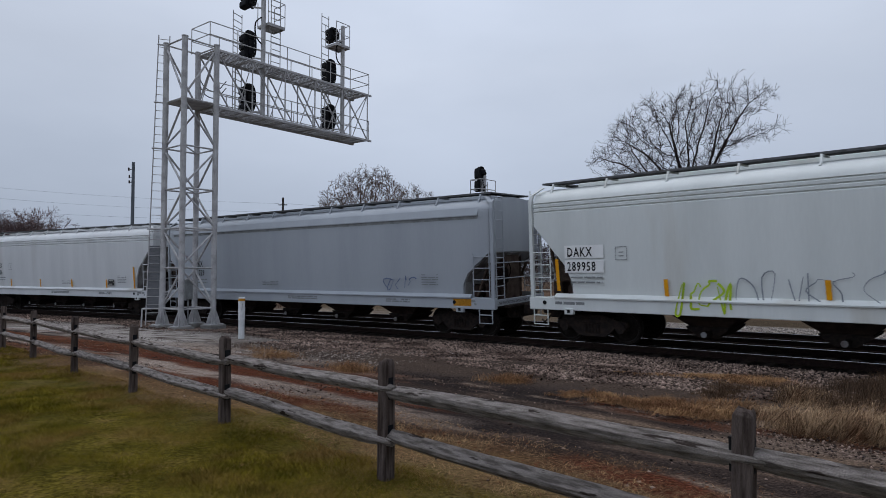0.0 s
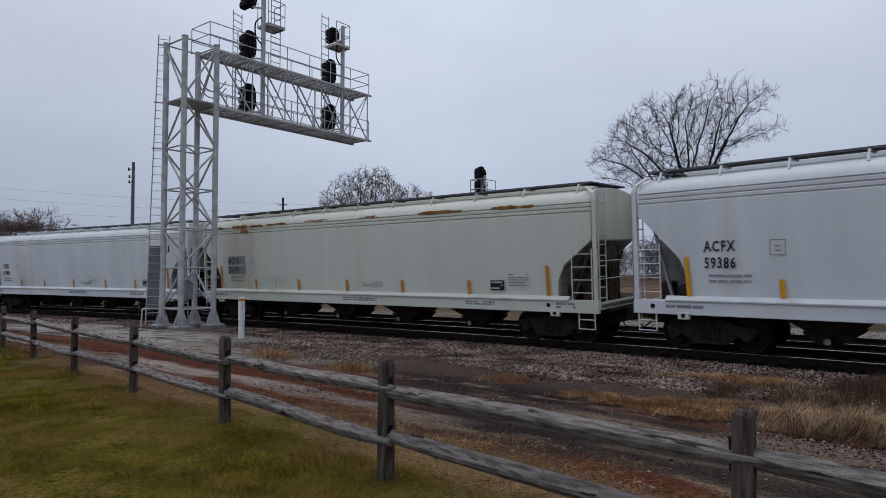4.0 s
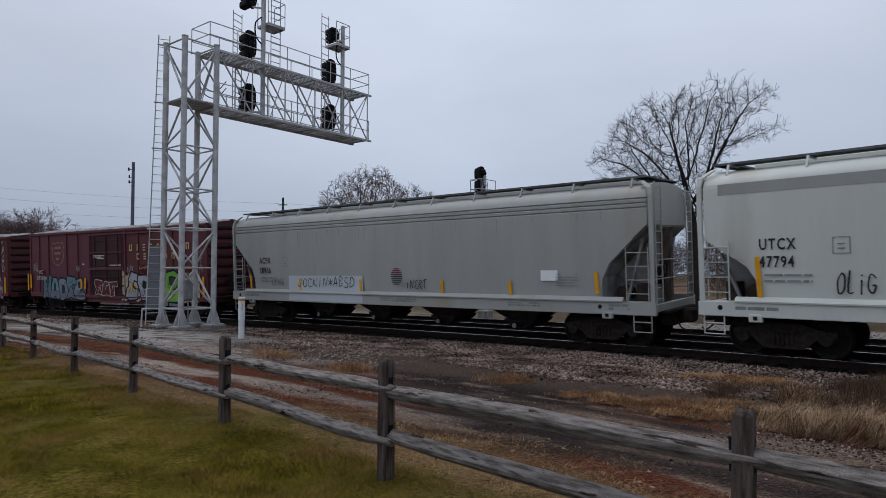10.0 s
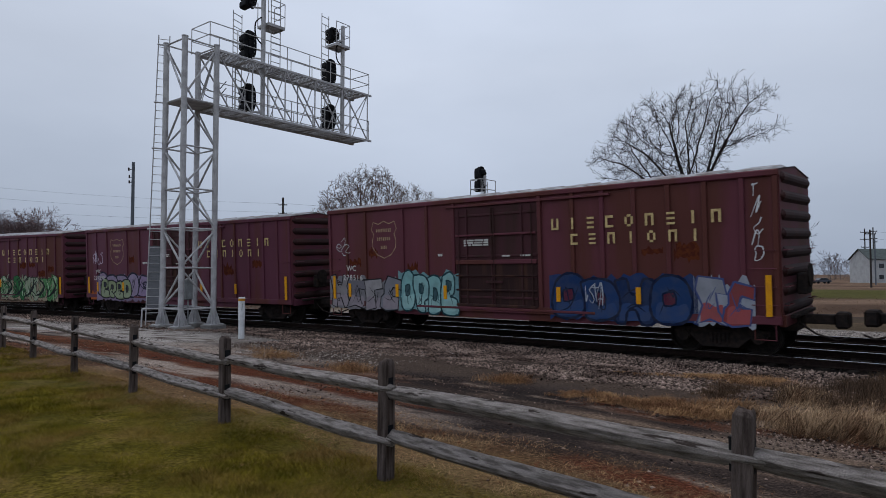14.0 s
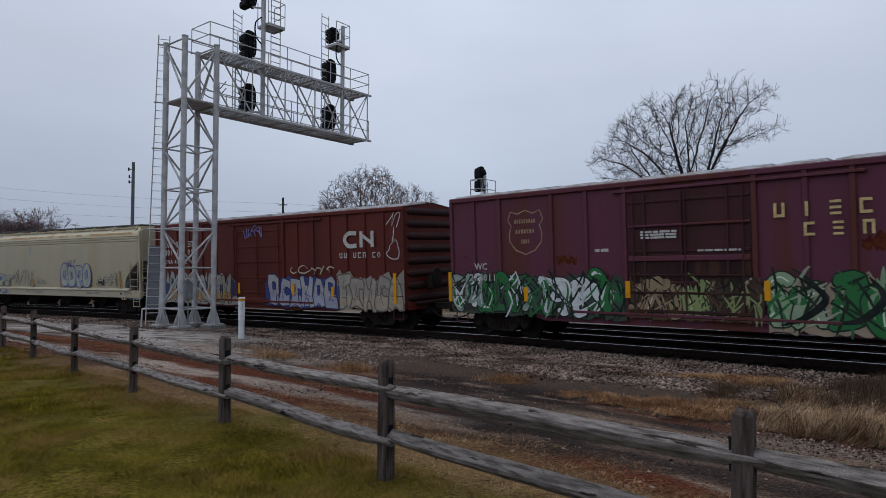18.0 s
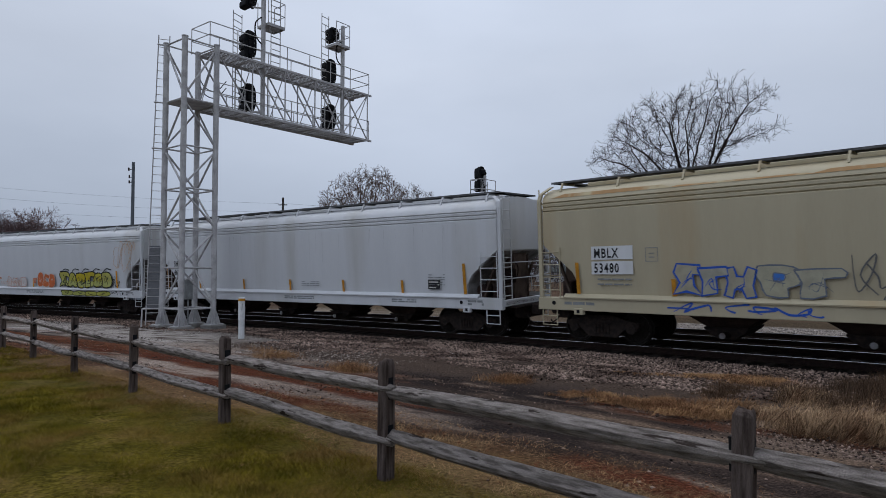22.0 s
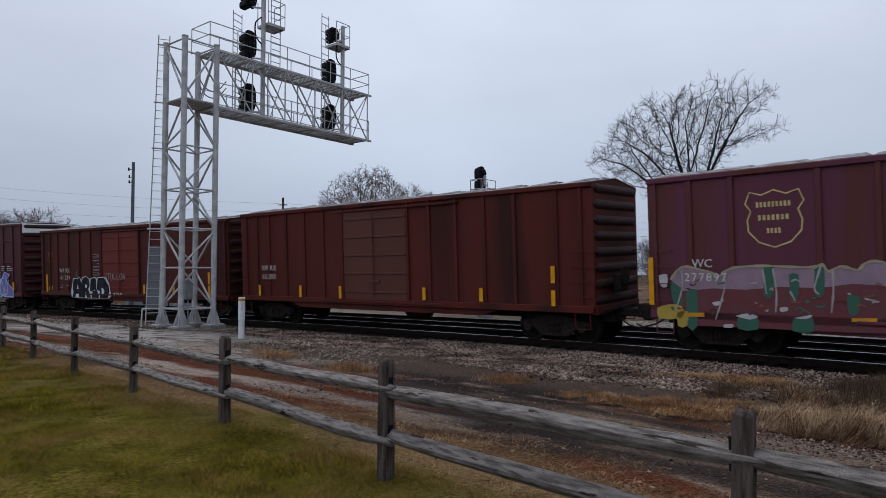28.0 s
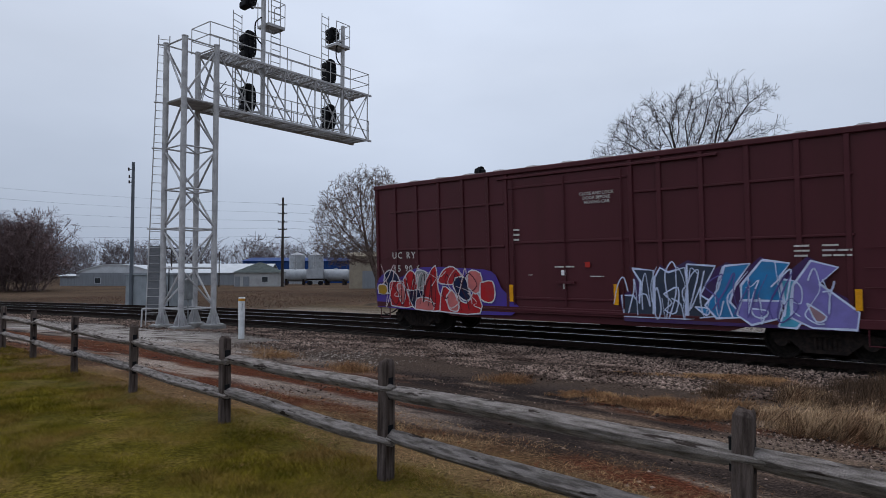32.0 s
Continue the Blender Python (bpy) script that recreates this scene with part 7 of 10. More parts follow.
car_q = add_boxcar(l=-135.95, r=-119.7, paint=rust_brown, door_paint=door_brown, label="rusty brown boxcar with a paler dusty door", posts=POSTS_WF, door=(-1.85, 1.35), foot=0.95, eave=4.58, ridge=4.78,
                   door_rods=False, door_label="dusty brown sliding door", strips=((-6.8, 1.15, 1.6), (-4.2, 1.15, 1.6), (-1.95, 1.15, 1.6), (2.09, 1.18, 1.6), (4.39, 1.2, 1.62), (6.9, 1.13, 1.58), (6.9, 1.79, 2.28)), roof_x=False)
words(car_q, "reporting_mark", "WF RX", -6.7, 2.2, 0.2, lettering_white, -1.63, "stencilled reporting mark", spacing=1.15)
words(car_q, "car_number", "62 205", -6.65, 1.85, 0.2, lettering_white, -1.63, "stencilled car number", spacing=1.15)
car_r = add_boxcar(l=-152.85, r=-136.87, paint=rust_brown2, door_paint=door_red, label="dull rust-brown boxcar with a bright red door", posts=POSTS_WF, door=(-1.85, 1.4), foot=0.95, eave=4.53, ridge=4.73,
                   door_rods=False, door_label="bright red sliding door", strips=((-7.2, 1.1, 2.1), (1.9, 1.15, 1.6), (4.2, 1.15, 1.6), (6.75, 1.1, 1.6), (6.75, 1.66, 2.2)), roof_x=False)
words(car_r, "reporting_mark", "WF RX", -5.95, 2.2, 0.22, lettering_white, -1.63, "stencilled reporting mark", spacing=1.15)
words(car_r, "car_number", "61 219", -5.85, 1.82, 0.22, lettering_white, -1.63, "stencilled car number", spacing=1.15)
INK_R, WHITE_R = (0.009, 0.009, 0.013), (0.6, 0.62, 0.66)
put_r = lambda pts: [(-4.66 + 3.62 * u, 0.86 + 1.07 * v) for u, v in pts]
back_r = put_r(((-0.01, 0.0), (-0.03, 0.28), (0.01, 0.7), (0.035, 0.97), (0.12, 0.955), (0.215, 1.02), (0.25, 0.86), (0.28, 1.0), (0.38, 1.07), (0.465, 0.94), (0.495, 0.97), (0.63, 1.03), (0.655, 0.92), (0.68, 1.01), (0.86, 1.03),
                (0.93, 0.88), (0.975, 0.66), (0.992, 0.36), (0.955, 0.0)))
sh_r = Shape()
flat(sh_r, bent(back_r + back_r[:1], 2)[:-1], -1.6325)
part("graffiti_halo", sh_r, spray(WHITE_R), car_r, "white sprayed ground of the graffiti")
for k, (pts, hole) in enumerate((
        (((0.02, 0.45), (0.05, 0.92), (0.14, 0.91), (0.21, 0.97), (0.24, 0.8), (0.265, 0.02), (0.19, 0.02), (0.18, 0.2), (0.1, 0.2), (0.08, 0.02), (0.01, 0.02), (0.04, 0.28)), ((0.13, 0.42), (0.155, 0.7), (0.175, 0.42))),
        (((0.23, 0.02), (0.25, 0.7), (0.29, 0.95), (0.38, 1.02), (0.455, 0.9), (0.47, 0.62), (0.43, 0.42), (0.5, 0.02), (0.405, 0.02), (0.355, 0.3), (0.345, 0.02)), ((0.355, 0.48), (0.355, 0.68), (0.405, 0.62), (0.395, 0.5))),
        (((0.48, 0.36), (0.51, 0.93), (0.62, 0.98), (0.64, 0.88), (0.645, 0.45), (0.7, 0.12), (0.7, 0.02), (0.53, 0.02), (0.525, 0.16), (0.56, 0.32)), ((0.57, 0.36), (0.57, 0.4), (0.61, 0.4), (0.61, 0.36))),
        (((0.66, 0.44), (0.69, 0.96), (0.85, 0.98), (0.89, 0.82), (0.955, 0.62), (0.97, 0.36), (0.93, 0.02), (0.74, 0.02), (0.735, 0.34)), ((0.78, 0.2), (0.78, 0.5), (0.83, 0.47), (0.85, 0.34), (0.82, 0.2))))):
    sh_r = Shape()
    line_r = bent(put_r(pts + pts[:1]), 1)
    flat(sh_r, line_r[:-1], -1.6345 - 0.001 * (k % 2))
    letter_r = part("graffiti_letter", sh_r, spray(INK_R), car_r, "black sprayed block letter")
    sh_r = Shape()
    flat(sh_r, put_r(hole), -1.637)
    part("graffiti_eye", sh_r, spray(WHITE_R), letter_r)
    sh_r = Shape()
    ribbon(sh_r, line_r, [0.03 + 0.02 * math.sin(1.7 * q) ** 2 for q in range(len(line_r))], -1.6362)
    part("graffiti_outline", sh_r, spray(INK_R), letter_r)
tag(car_r, "stullon", -1.55, 0.3, 1.84, 2.17, (0.4, 0.36, 0.35), 0.034, -1.64, 182)
scribble(car_r, -5.6, -4.95, 0.92, 1.12, (0.5, 0.48, 0.47), 183, 6, 0.035, -1.58)
scribble(car_r, -0.75, -0.1, 1.02, 1.16, (0.55, 0.53, 0.53), 184, 6, 0.045, -1.64)
scribble(car_r, -7.25, -6.75, 1.2, 1.45, (0.55, 0.3, 0.03), 185, 5, 0.035, -1.58)
scribble(car_r, -7.2, -6.7, 2.75, 3.35, (0.34, 0.12, 0.03), 186, 5, 0.035, -1.58)
sh_r = Shape()
bars(sh_r, -5.35, -4.98, 1.36, 1.52, 2, -1.585, 23, 1.2)
bars(sh_r, -6.0, -5.7, 1.36, 1.52, 2, -1.585, 24, 1.2)
ribbon(sh_r, [(-4.3, 2.0), (-4.3, 2.27), (-4.03, 2.27), (-4.03, 2.0), (-4.3, 2.0)], [0.022] * 5, -1.585)
bars(sh_r, -4.2, -4.12, 2.09, 2.18, 1, -1.585, 25, 1.0)
part("small_stencil", sh_r, patch_grey, car_r, "small white stencilled data and a boxed mark", kind="stuff")
sh_r = Shape()
for z0, z1 in ((2.95, 3.15), (2.3, 2.85), (2.05, 2.2)):
    bars(sh_r, -2.6, -2.0, z0, z1, 4, -1.635, 15, 1.6)
part("small_stencil", sh_r, patch_grey, car_r, "small white stencilled board", kind="stuff")
sh_r = Shape()
flat(sh_r, [(4.53, 1.25), (5.02, 1.25), (5.02, 1.68), (4.53, 1.68)], -1.585)
panel_r = part("consolidated_stencil", sh_r, lettering_white, car_r, "black data panel with a white edge")
sh_r = Shape()
flat(sh_r, [(4.56, 1.28), (4.99, 1.28), (4.99, 1.65), (4.56, 1.65)], -1.589)
part("panel_field", sh_r, lettering_black, panel_r)
sh_r = Shape()
bars(sh_r, 4.6, 4.95, 1.32, 1.6, 3, -1.593, 21, 1.0)
bars(sh_r, 5.3, 5.9, 1.3, 1.9, 4, -1.585, 22, 2.0)
part("small_stencil", sh_r, lettering_white, car_r, "rows of small stencilled data", kind="stuff")
car_s = add_boxcar(l=-170.2, r=-154.8, paint=dark_maroon, label="tall dark maroon boxcar with red and blue graffiti", posts=(-7.6, -6.7, -5.7, -4.7, -3.7, -2.7, 2.7, 3.75, 4.8, 5.85, 6.8, 7.6),
                   door=(-2.0, 1.95), eave=5.12, ridge=5.2, belts=(2.85, 4.15), end_ribs=9, white_end=end_white, truck_in=1.5, roof_x=False, door_ribs=3,
                   strips=((-1.85, 1.2, 1.7), (1.5, 1.2, 1.75), (6.95, 1.25, 1.7)))
words(car_s, "reporting_mark", "UC RY", -6.85, 2.55, 0.22, lettering_white, -1.63, "stencilled reporting mark", spacing=1.3)
words(car_s, "car_number", "15 90 6", -6.8, 2.1, 0.22, lettering_white, -1.63, "stencilled car number", spacing=1.3)
def sprayed_shape(car, pts, colour, rim, y, width=0.05, name="graffiti_fill", rounds=3):
    """One letter-like body with a sprayed rim round it."""
    line = bent([(x + 0.2, z) for x, z in list(pts) + [pts[0]]], rounds)
    sh = Shape()
    flat(sh, line[:-1], y)
    body = part(name, sh, spray(colour), car, "sprayed graffiti fill")
    if rim:
        sh = Shape()
        m = len(line)
        ribbon(sh, line, [width * (0.75 + 0.5 * math.sin(q * 1.3 + pts[0][0]) ** 2) for q in range(m)], y - 0.0012)
        part("graffiti_outline", sh, spray(rim), body, "sprayed graffiti outline")
    return body


SLATE_P, NAVY_P, DEEP_BLUE_P, VIOLET_P, TEAL_P = (0.04, 0.05, 0.075), (0.012, 0.018, 0.055), (0.035, 0.2, 0.42), (0.2, 0.17, 0.44), (0.08, 0.34, 0.48)
PALE_RIM, RED_BODY, PINK_BODY = (0.6, 0.66, 0.84), (0.4, 0.018, 0.022), (0.55, 0.15, 0.14)
sprayed_shape(car_s, ((1.68, 2.2), (2.35, 2.0), (2.5, 2.25), (2.7, 2.1), (3.2, 2.36), (3.8, 2.12), (4.1, 2.3), (4.55, 2.15), (4.85, 2.42), (5.45, 2.1), (5.8, 2.4), (6.3, 2.15), (6.1, 1.75), (6.55, 1.5), (6.75, 0.8), (1.5, 0.78), (1.36, 1.45), (1.75, 1.6)),
              (0.06, 0.03, 0.1), None, -1.629, name="graffiti_cloud", rounds=1)
for k, (fill, pts) in enumerate((
        (SLATE_P, ((1.74, 2.1), (2.28, 2.05), (2.25, 0.85), (1.5, 0.85), (1.43, 1.4), (1.75, 1.4), (1.9, 1.2), (1.95, 1.75))),
        (SLATE_P, ((2.3, 1.85), (2.45, 2.12), (2.65, 2.0), (3.05, 2.12), (3.1, 1.7), (3.05, 0.85), (2.3, 0.85))),
        (SLATE_P, ((3.1, 2.2), (3.75, 2.15), (3.55, 1.75), (3.4, 1.45), (3.7, 1.25), (3.75, 0.95), (3.1, 0.85))),
        (DEEP_BLUE_P, ((3.95, 2.15), (4.5, 2.2), (4.2, 1.75), (4.05, 1.3), (4.35, 0.95), (3.75, 0.9), (3.5, 1.2), (3.8, 1.6))),
        (DEEP_BLUE_P, ((4.75, 2.28), (5.3, 2.2), (5.1, 1.9), (5.15, 1.3), (4.3, 1.3), (4.3, 1.7))),
        (VIOLET_P, ((4.3, 1.35), (5.15, 1.35), (5.05, 0.95), (4.5, 0.78), (4.2, 1.0))),
        (TEAL_P, ((5.1, 1.85), (5.4, 1.8), (5.35, 1.3), (5.6, 1.05), (5.4, 0.75), (5.05, 0.77), (5.2, 1.2))),
        (VIOLET_P, ((5.7, 2.25), (6.2, 2.1), (5.85, 1.75), (6.55, 1.15), (6.5, 0.78), (5.7, 0.78), (5.3, 0.98), (5.35, 1.7))))):
    sprayed_shape(car_s, [(1.4 + (x - 1.4) * 1.04, z + 0.06) for x, z in pts], fill, PALE_RIM, -1.632 - 0.0022 * k, rounds=1)
for k, (fill, pts) in enumerate((
        (SLATE_P, ((2.58, 1.52), (2.95, 1.68), (2.88, 1.06), (2.6, 1.12), (2.78, 1.3))),
        (DEEP_BLUE_P, ((3.35, 1.22), (3.68, 1.18), (3.62, 1.02))),
        (VIOLET_P, ((4.62, 1.22), (4.98, 1.18), (4.9, 1.02), (4.7, 1.05))),
        ((0.3, 0.18, 0.2), ((5.78, 1.38), (6.15, 1.1), (5.95, 0.98))))):
    sprayed_shape(car_s, pts, fill, PALE_RIM, -1.655 - 0.002 * k, 0.035)
sprayed_shape(car_s, ((-7.86, 0.86), (-7.84, 1.7), (-7.4, 2.05), (-6.7, 1.9), (-6.0, 2.2), (-5.0, 2.25), (-3.9, 2.2), (-2.8, 2.1), (-2.45, 1.6), (-2.1, 0.78)), (0.08, 0.045, 0.26), None, -1.629, name="graffiti_cloud")
for k, (fill, pts) in enumerate((
        (NAVY_P, ((-7.5, 1.4), (-7.45, 2.0), (-7.1, 2.15), (-6.75, 1.85), (-6.8, 1.3))),
        ((0.35, 0.2, 0.02), ((-7.78, 1.32), (-7.78, 1.62), (-7.38, 1.62), (-7.38, 1.32))),
        (RED_BODY, ((-7.15, 0.92), (-7.2, 1.7), (-6.8, 1.75), (-6.45, 1.7), (-6.15, 0.92))),
        (PINK_BODY, ((-6.85, 1.65), (-6.6, 1.7), (-6.45, 1.3), (-6.6, 1.0), (-6.75, 1.2))),
        (NAVY_P, ((-6.4, 1.5), (-5.6, 1.5), (-5.8, 0.9), (-6.1, 0.9))),
        (RED_BODY, ((-6.55, 1.8), (-6.2, 2.15), (-5.85, 1.85), (-5.9, 1.5), (-6.4, 1.5))),
        ((0.25, 0.27, 0.26), ((-5.85, 1.5), (-5.95, 2.05), (-5.7, 2.15), (-5.4, 2.0), (-5.5, 1.5))),
        (RED_BODY, ((-5.5, 1.8), (-5.05, 2.3), (-4.95, 1.5), (-4.7, 0.9), (-5.5, 0.84), (-5.6, 1.5))),
        (PINK_BODY, ((-6.0, 0.84), (-5.9, 1.2), (-5.3, 1.2), (-5.2, 0.82))),
        (RED_BODY, ((-4.9, 0.8), (-4.75, 1.6), (-4.3, 1.4), (-3.8, 1.1), (-3.4, 1.5), (-3.25, 0.8))),
        (PINK_BODY, ((-4.6, 1.3), (-4.35, 1.5), (-4.1, 1.1), (-4.15, 0.84), (-4.5, 0.9))),
        (RED_BODY, ((-4.95, 1.8), (-4.7, 2.15), (-4.3, 2.25), (-3.95, 1.95), (-4.2, 1.7), (-4.8, 1.7))),
        (NAVY_P, ((-4.2, 1.9), (-3.8, 1.9), (-3.6, 1.3), (-3.9, 1.2), (-4.3, 1.6))),
        (PINK_BODY, ((-3.7, 1.6), (-3.65, 2.1), (-3.2, 2.05), (-3.15, 1.6), (-3.4, 1.4))),
        (RED_BODY, ((-3.2, 1.75), (-2.75, 1.8), (-2.65, 1.4), (-2.8, 1.15), (-3.2, 1.25))))):
    sprayed_shape(car_s, pts, fill, (0.6, 0.58, 0.6), -1.632 - 0.0022 * k, 0.042)
for k, (xa, xb, tone, loops) in enumerate(((1.6, 3.6, PALE_RIM, 9), (3.4, 6.6, PALE_RIM, 13), (3.8, 5.8, (0.12, 0.1, 0.3), 7), (-7.3, -2.8, (0.62, 0.5, 0.5), 12), (-6.9, -3.2, (0.05, 0.01, 0.02), 10))):
    scribble(car_s, xa, xb, 0.9, 2.15, tone, 190 + k, loops, 0.035, -1.672 - 0.002 * k)
for k, (line, x) in enumerate((("CLOSE AND LOCK", 0.48), ("DOOR BEFORE", 0.58), ("MOVING CAR", 0.62))):
    words(car_s, "door_notice", line, x, 4.17 - 0.12 * k, 0.085, lettering_white, -1.64, "white stencilled notice", squeeze=1.0)
sh_s = Shape()
bars(sh_s, -1.75, -1.5, 3.0, 3.35, 3, -1.64, 16, 1.6)
bars(sh_s, 5.75, 6.05, 2.4, 2.66, 3, -1.63, 17, 1.6)
bars(sh_s, 6.3, 6.85, 2.4, 2.66, 3, -1.63, 18, 1.6)
bars(sh_s, -1.5, -1.1, 1.98, 2.0, 1, -1.64, 25, 1.6)
bars(sh_s, 0.75, 1.15, 1.94, 1.97, 1, -1.64, 26, 1.6)
bars(sh_s, -0.1, -0.04, 1.6, 1.75, 1, -1.64, 27, 1.6)
bars(sh_s, -0.35, 0.5, 2.2, 2.24, 1, -1.64, 19, 1.6)
part("small_stencil", sh_s, lettering_white, car_s, "rows of small stencilled data", kind="stuff")
sh_s = Shape()
flat(sh_s, [(-0.15, 1.98), (0.0, 1.98), (0.0, 2.13), (-0.15, 2.13)], -1.645)
part("placard", sh_s, end_white, car_s, "small white placard")
sh_s = Shape()
flat(sh_s, [(0.6, 2.2), (0.75, 2.2), (0.75, 2.35), (0.6, 2.35)], -1.645)
part("placard", sh_s, spray((0.45, 0.03, 0.02)), car_s, "small red placard")


def rust_stain(car, x0, x1, z0, z1, seed, y):
    """A ragged orange-brown stain on the side of a car."""
    rng = random.Random(seed)
    m = 12
    low = [(x0 + (x1 - x0) * k / m, z0 + (z1 - z0) * 0.35 * rng.random()) for k in range(m + 1)]
    high = [(x0 + (x1 - x0) * k / m, z1 - (z1 - z0) * 0.45 * rng.random()) for k in range(m + 1)]
    sh = Shape()
    sh.v += [(x, y, z) for x, z in low] + [(x, y, z) for x, z in high]
    sh.f += [(k, k + 1, m + 2 + k, m + 1 + k) for k in range(m)]
    part("rust_stain", sh, rust_stain_paint, car, "ragged orange rust stain")


rust_stain_paint = material("orange_rust_stain", (0.125, 0.034, 0.015), 0.85, 0.0, (0.085, 0.022, 0.014), 9.0, low=0.42, high=0.56, bump=0.05)
for k, (x0, x1, z0, z1) in enumerate(((-7.05, -6.7, 2.6, 3.3), (3.0, 3.6, 1.1, 1.5), (5.7, 6.3, 2.6, 3.1))):
    rust_stain(car_r, x0, x1, z0, z1, 300 + k, -1.5635)
for car, seed in ((car_h, 320), (car_i, 330), (car_j, 340), (car_k, 350)):
    rng_c = random.Random(seed)
    for k in range(6):
        xa = rng_c.choice((-6.7, -5.7, -3.85, 2.65, 3.55, 4.45, 5.35, 6.25))
        za = rng_c.uniform(1.9, 2.6)
        rust_stain(car, xa + rng_c.uniform(0, 0.1), xa + rng_c.uniform(0.5, 0.75), za, za + rng_c.uniform(0.2, 0.6), seed + k, -1.5625 - 0.0006 * k)

# ---- signal cantilever beside the near track ----
guard_grey = material("grey_guard_sheet", (0.2, 0.205, 0.215), 0.6, 0.1, (0.15, 0.155, 0.165), 3.0, (1, 1, 8), bump=0.02)
def build_cantilever():
    T = thing("signal_cantilever", "galvanised lattice signal tower with a cantilever arm over the tracks", "signal bridge", pose(-10.3, 25.6, -0.17, 0, 0, 51.5))
    a = 1.42
    legs = ((0, 0), (a, 0), (a, a), (0, a))
    for x, y in legs:
        sh = Shape()
        sh.tube((x, y, 0.1), (x, y, 11.65), 0.115, 14)
        sh.tube((x, y, 11.65), (x, y, 11.69), 0.13, 14)
        leg = part("leg", sh, galvanised, T, "round galvanised leg", smooth=True)
        sh = Shape()
        sh.box(x - 0.3, x + 0.3, y - 0.3, y + 0.3, 0.1, 0.14, 0.008)
        part("base_flange", sh, galvanised, leg)
        for k in range(8):
            an = math.pi * k / 4
            c, s = math.cos(an), math.sin(an)
            sh = Shape()
            rib = [(0.1, 0.14), (0.29, 0.14), (0.2, 0.45), (0.1, 0.72)]
            sh.loft([[(x + r * c - o * s, y + r * s + o * c, z) for r, z in rib] for o in (-0.008, 0.008)])
            part("gusset", sh, galvanised, leg)
        sh = Shape()
        sh.box(x - 0.38, x + 0.38, y - 0.38, y + 0.38, -0.35, 0.1, 0.03)
        part("footing", sh, concrete, leg, "square concrete footing")
    levels = (0.77, 2.42, 4.0, 5.6, 7.3, 9.2, 11.6)
    for k, z in enumerate(levels):
        for (ax, ay), (bx, by) in zip(legs, legs[1:] + legs[:1]):
            sh = Shape()
            sh.tube((ax, ay, z), (bx, by, z), 0.035, 8)
            part("strut", sh, galvanised, T)
        if k:
            z0 = levels[k - 1]
            for j, ((ax, ay), (bx, by)) in enumerate(zip(legs, legs[1:] + legs[:1])):
                sh = Shape()
                if (k + j) % 2:
                    ax, ay, bx, by = bx, by, ax, ay
                sh.tube((ax, ay, z0 + 0.08), (bx, by, z - 0.08), 0.042, 8)
                part("diagonal", sh, galvanised, T)
        if k in (3, 4):
            sh = Shape()
            sh.tube((0, 0, z), (a, a, z), 0.03, 6)
            part("strut", sh, galvanised, T)
    sh = Shape()
    sh.box(0, a, 0, a, 9.15, 9.19)
    part("tower_platform", sh, galvanised, T, "grated platform inside the tower")
    sh = Shape()
    sh.box(0.25, 0.55, 0.08, 0.26, 1.15, 1.95, 0.02)
    sh.tube((0.4, 0.17, 0.1), (0.4, 0.17, 1.15), 0.03, 8)
    part("junction_box", sh, patch_grey, T, "grey junction box on a conduit")
    # ladder on the outer corner
    lx, ly = 0.0, a
    d = Vector((-0.857, 0.51, 0))
    sh = Shape()
    lo0, lo1 = Vector((lx, ly, 0.1)) + d * 0.62, Vector((lx, ly, 0.1)) + d * 0.14
    hi0, hi1 = Vector((lx, ly, 12.0)) + d * 0.30, Vector((lx, ly, 12.0)) - d * 0.12
    sh.tube(lo0, hi0, 0.025, 6)
    sh.tube(lo1, hi1, 0.025, 6)
    for k in range(36):
        t = (k + 0.5) / 36
        sh.tube(lo0.lerp(hi0, t), lo1.lerp(hi1, t), 0.014, 5)
    lad = part("ladder", sh, galvanised, T, "long galvanised ladder")
    sh = Shape()
    p0, p1, q0, q1 = lo0.lerp(hi0, 0.06), lo1.lerp(hi1, 0.06), lo0.lerp(hi0, 0.27), lo1.lerp(hi1, 0.27)
    off = Vector((0.3, 0.5, 0)) * 0.06
    thick = Vector((-0.3, -0.5, 0)) * 0.03
    sh.loft([[p0 + off, p1 + off, p1 + off + thick, p0 + off + thick], [q0 + off, q1 + off, q1 + off + thick, q0 + off + thick]])
    part("climb_guard", sh, guard_grey, lad, "grey anti-climb panel")
    for z, e in ((0.77, 0.75), (4.0, 0.62), (7.3, 0.5), (9.2, 0.45), (11.6, 0.35)):
        sh = Shape()
        sh.tube(Vector((lx, ly, z)), Vector((lx, ly, z)) + d * e, 0.035, 8)
        part("ladder_bracket", sh, galvanised, lad)
    sh = Shape()
    sh.tube(Vector((lx, ly, 0.77)) + d * 0.75, Vector((lx, ly, -0.2)) + d * 0.78, 0.03, 8)
    part("ladder_bracket", sh, galvanised, lad)
    # arm
    x0, x1, w, zl, zu = a, 10.45, 1.3, 9.12, 11.5
    n = 5
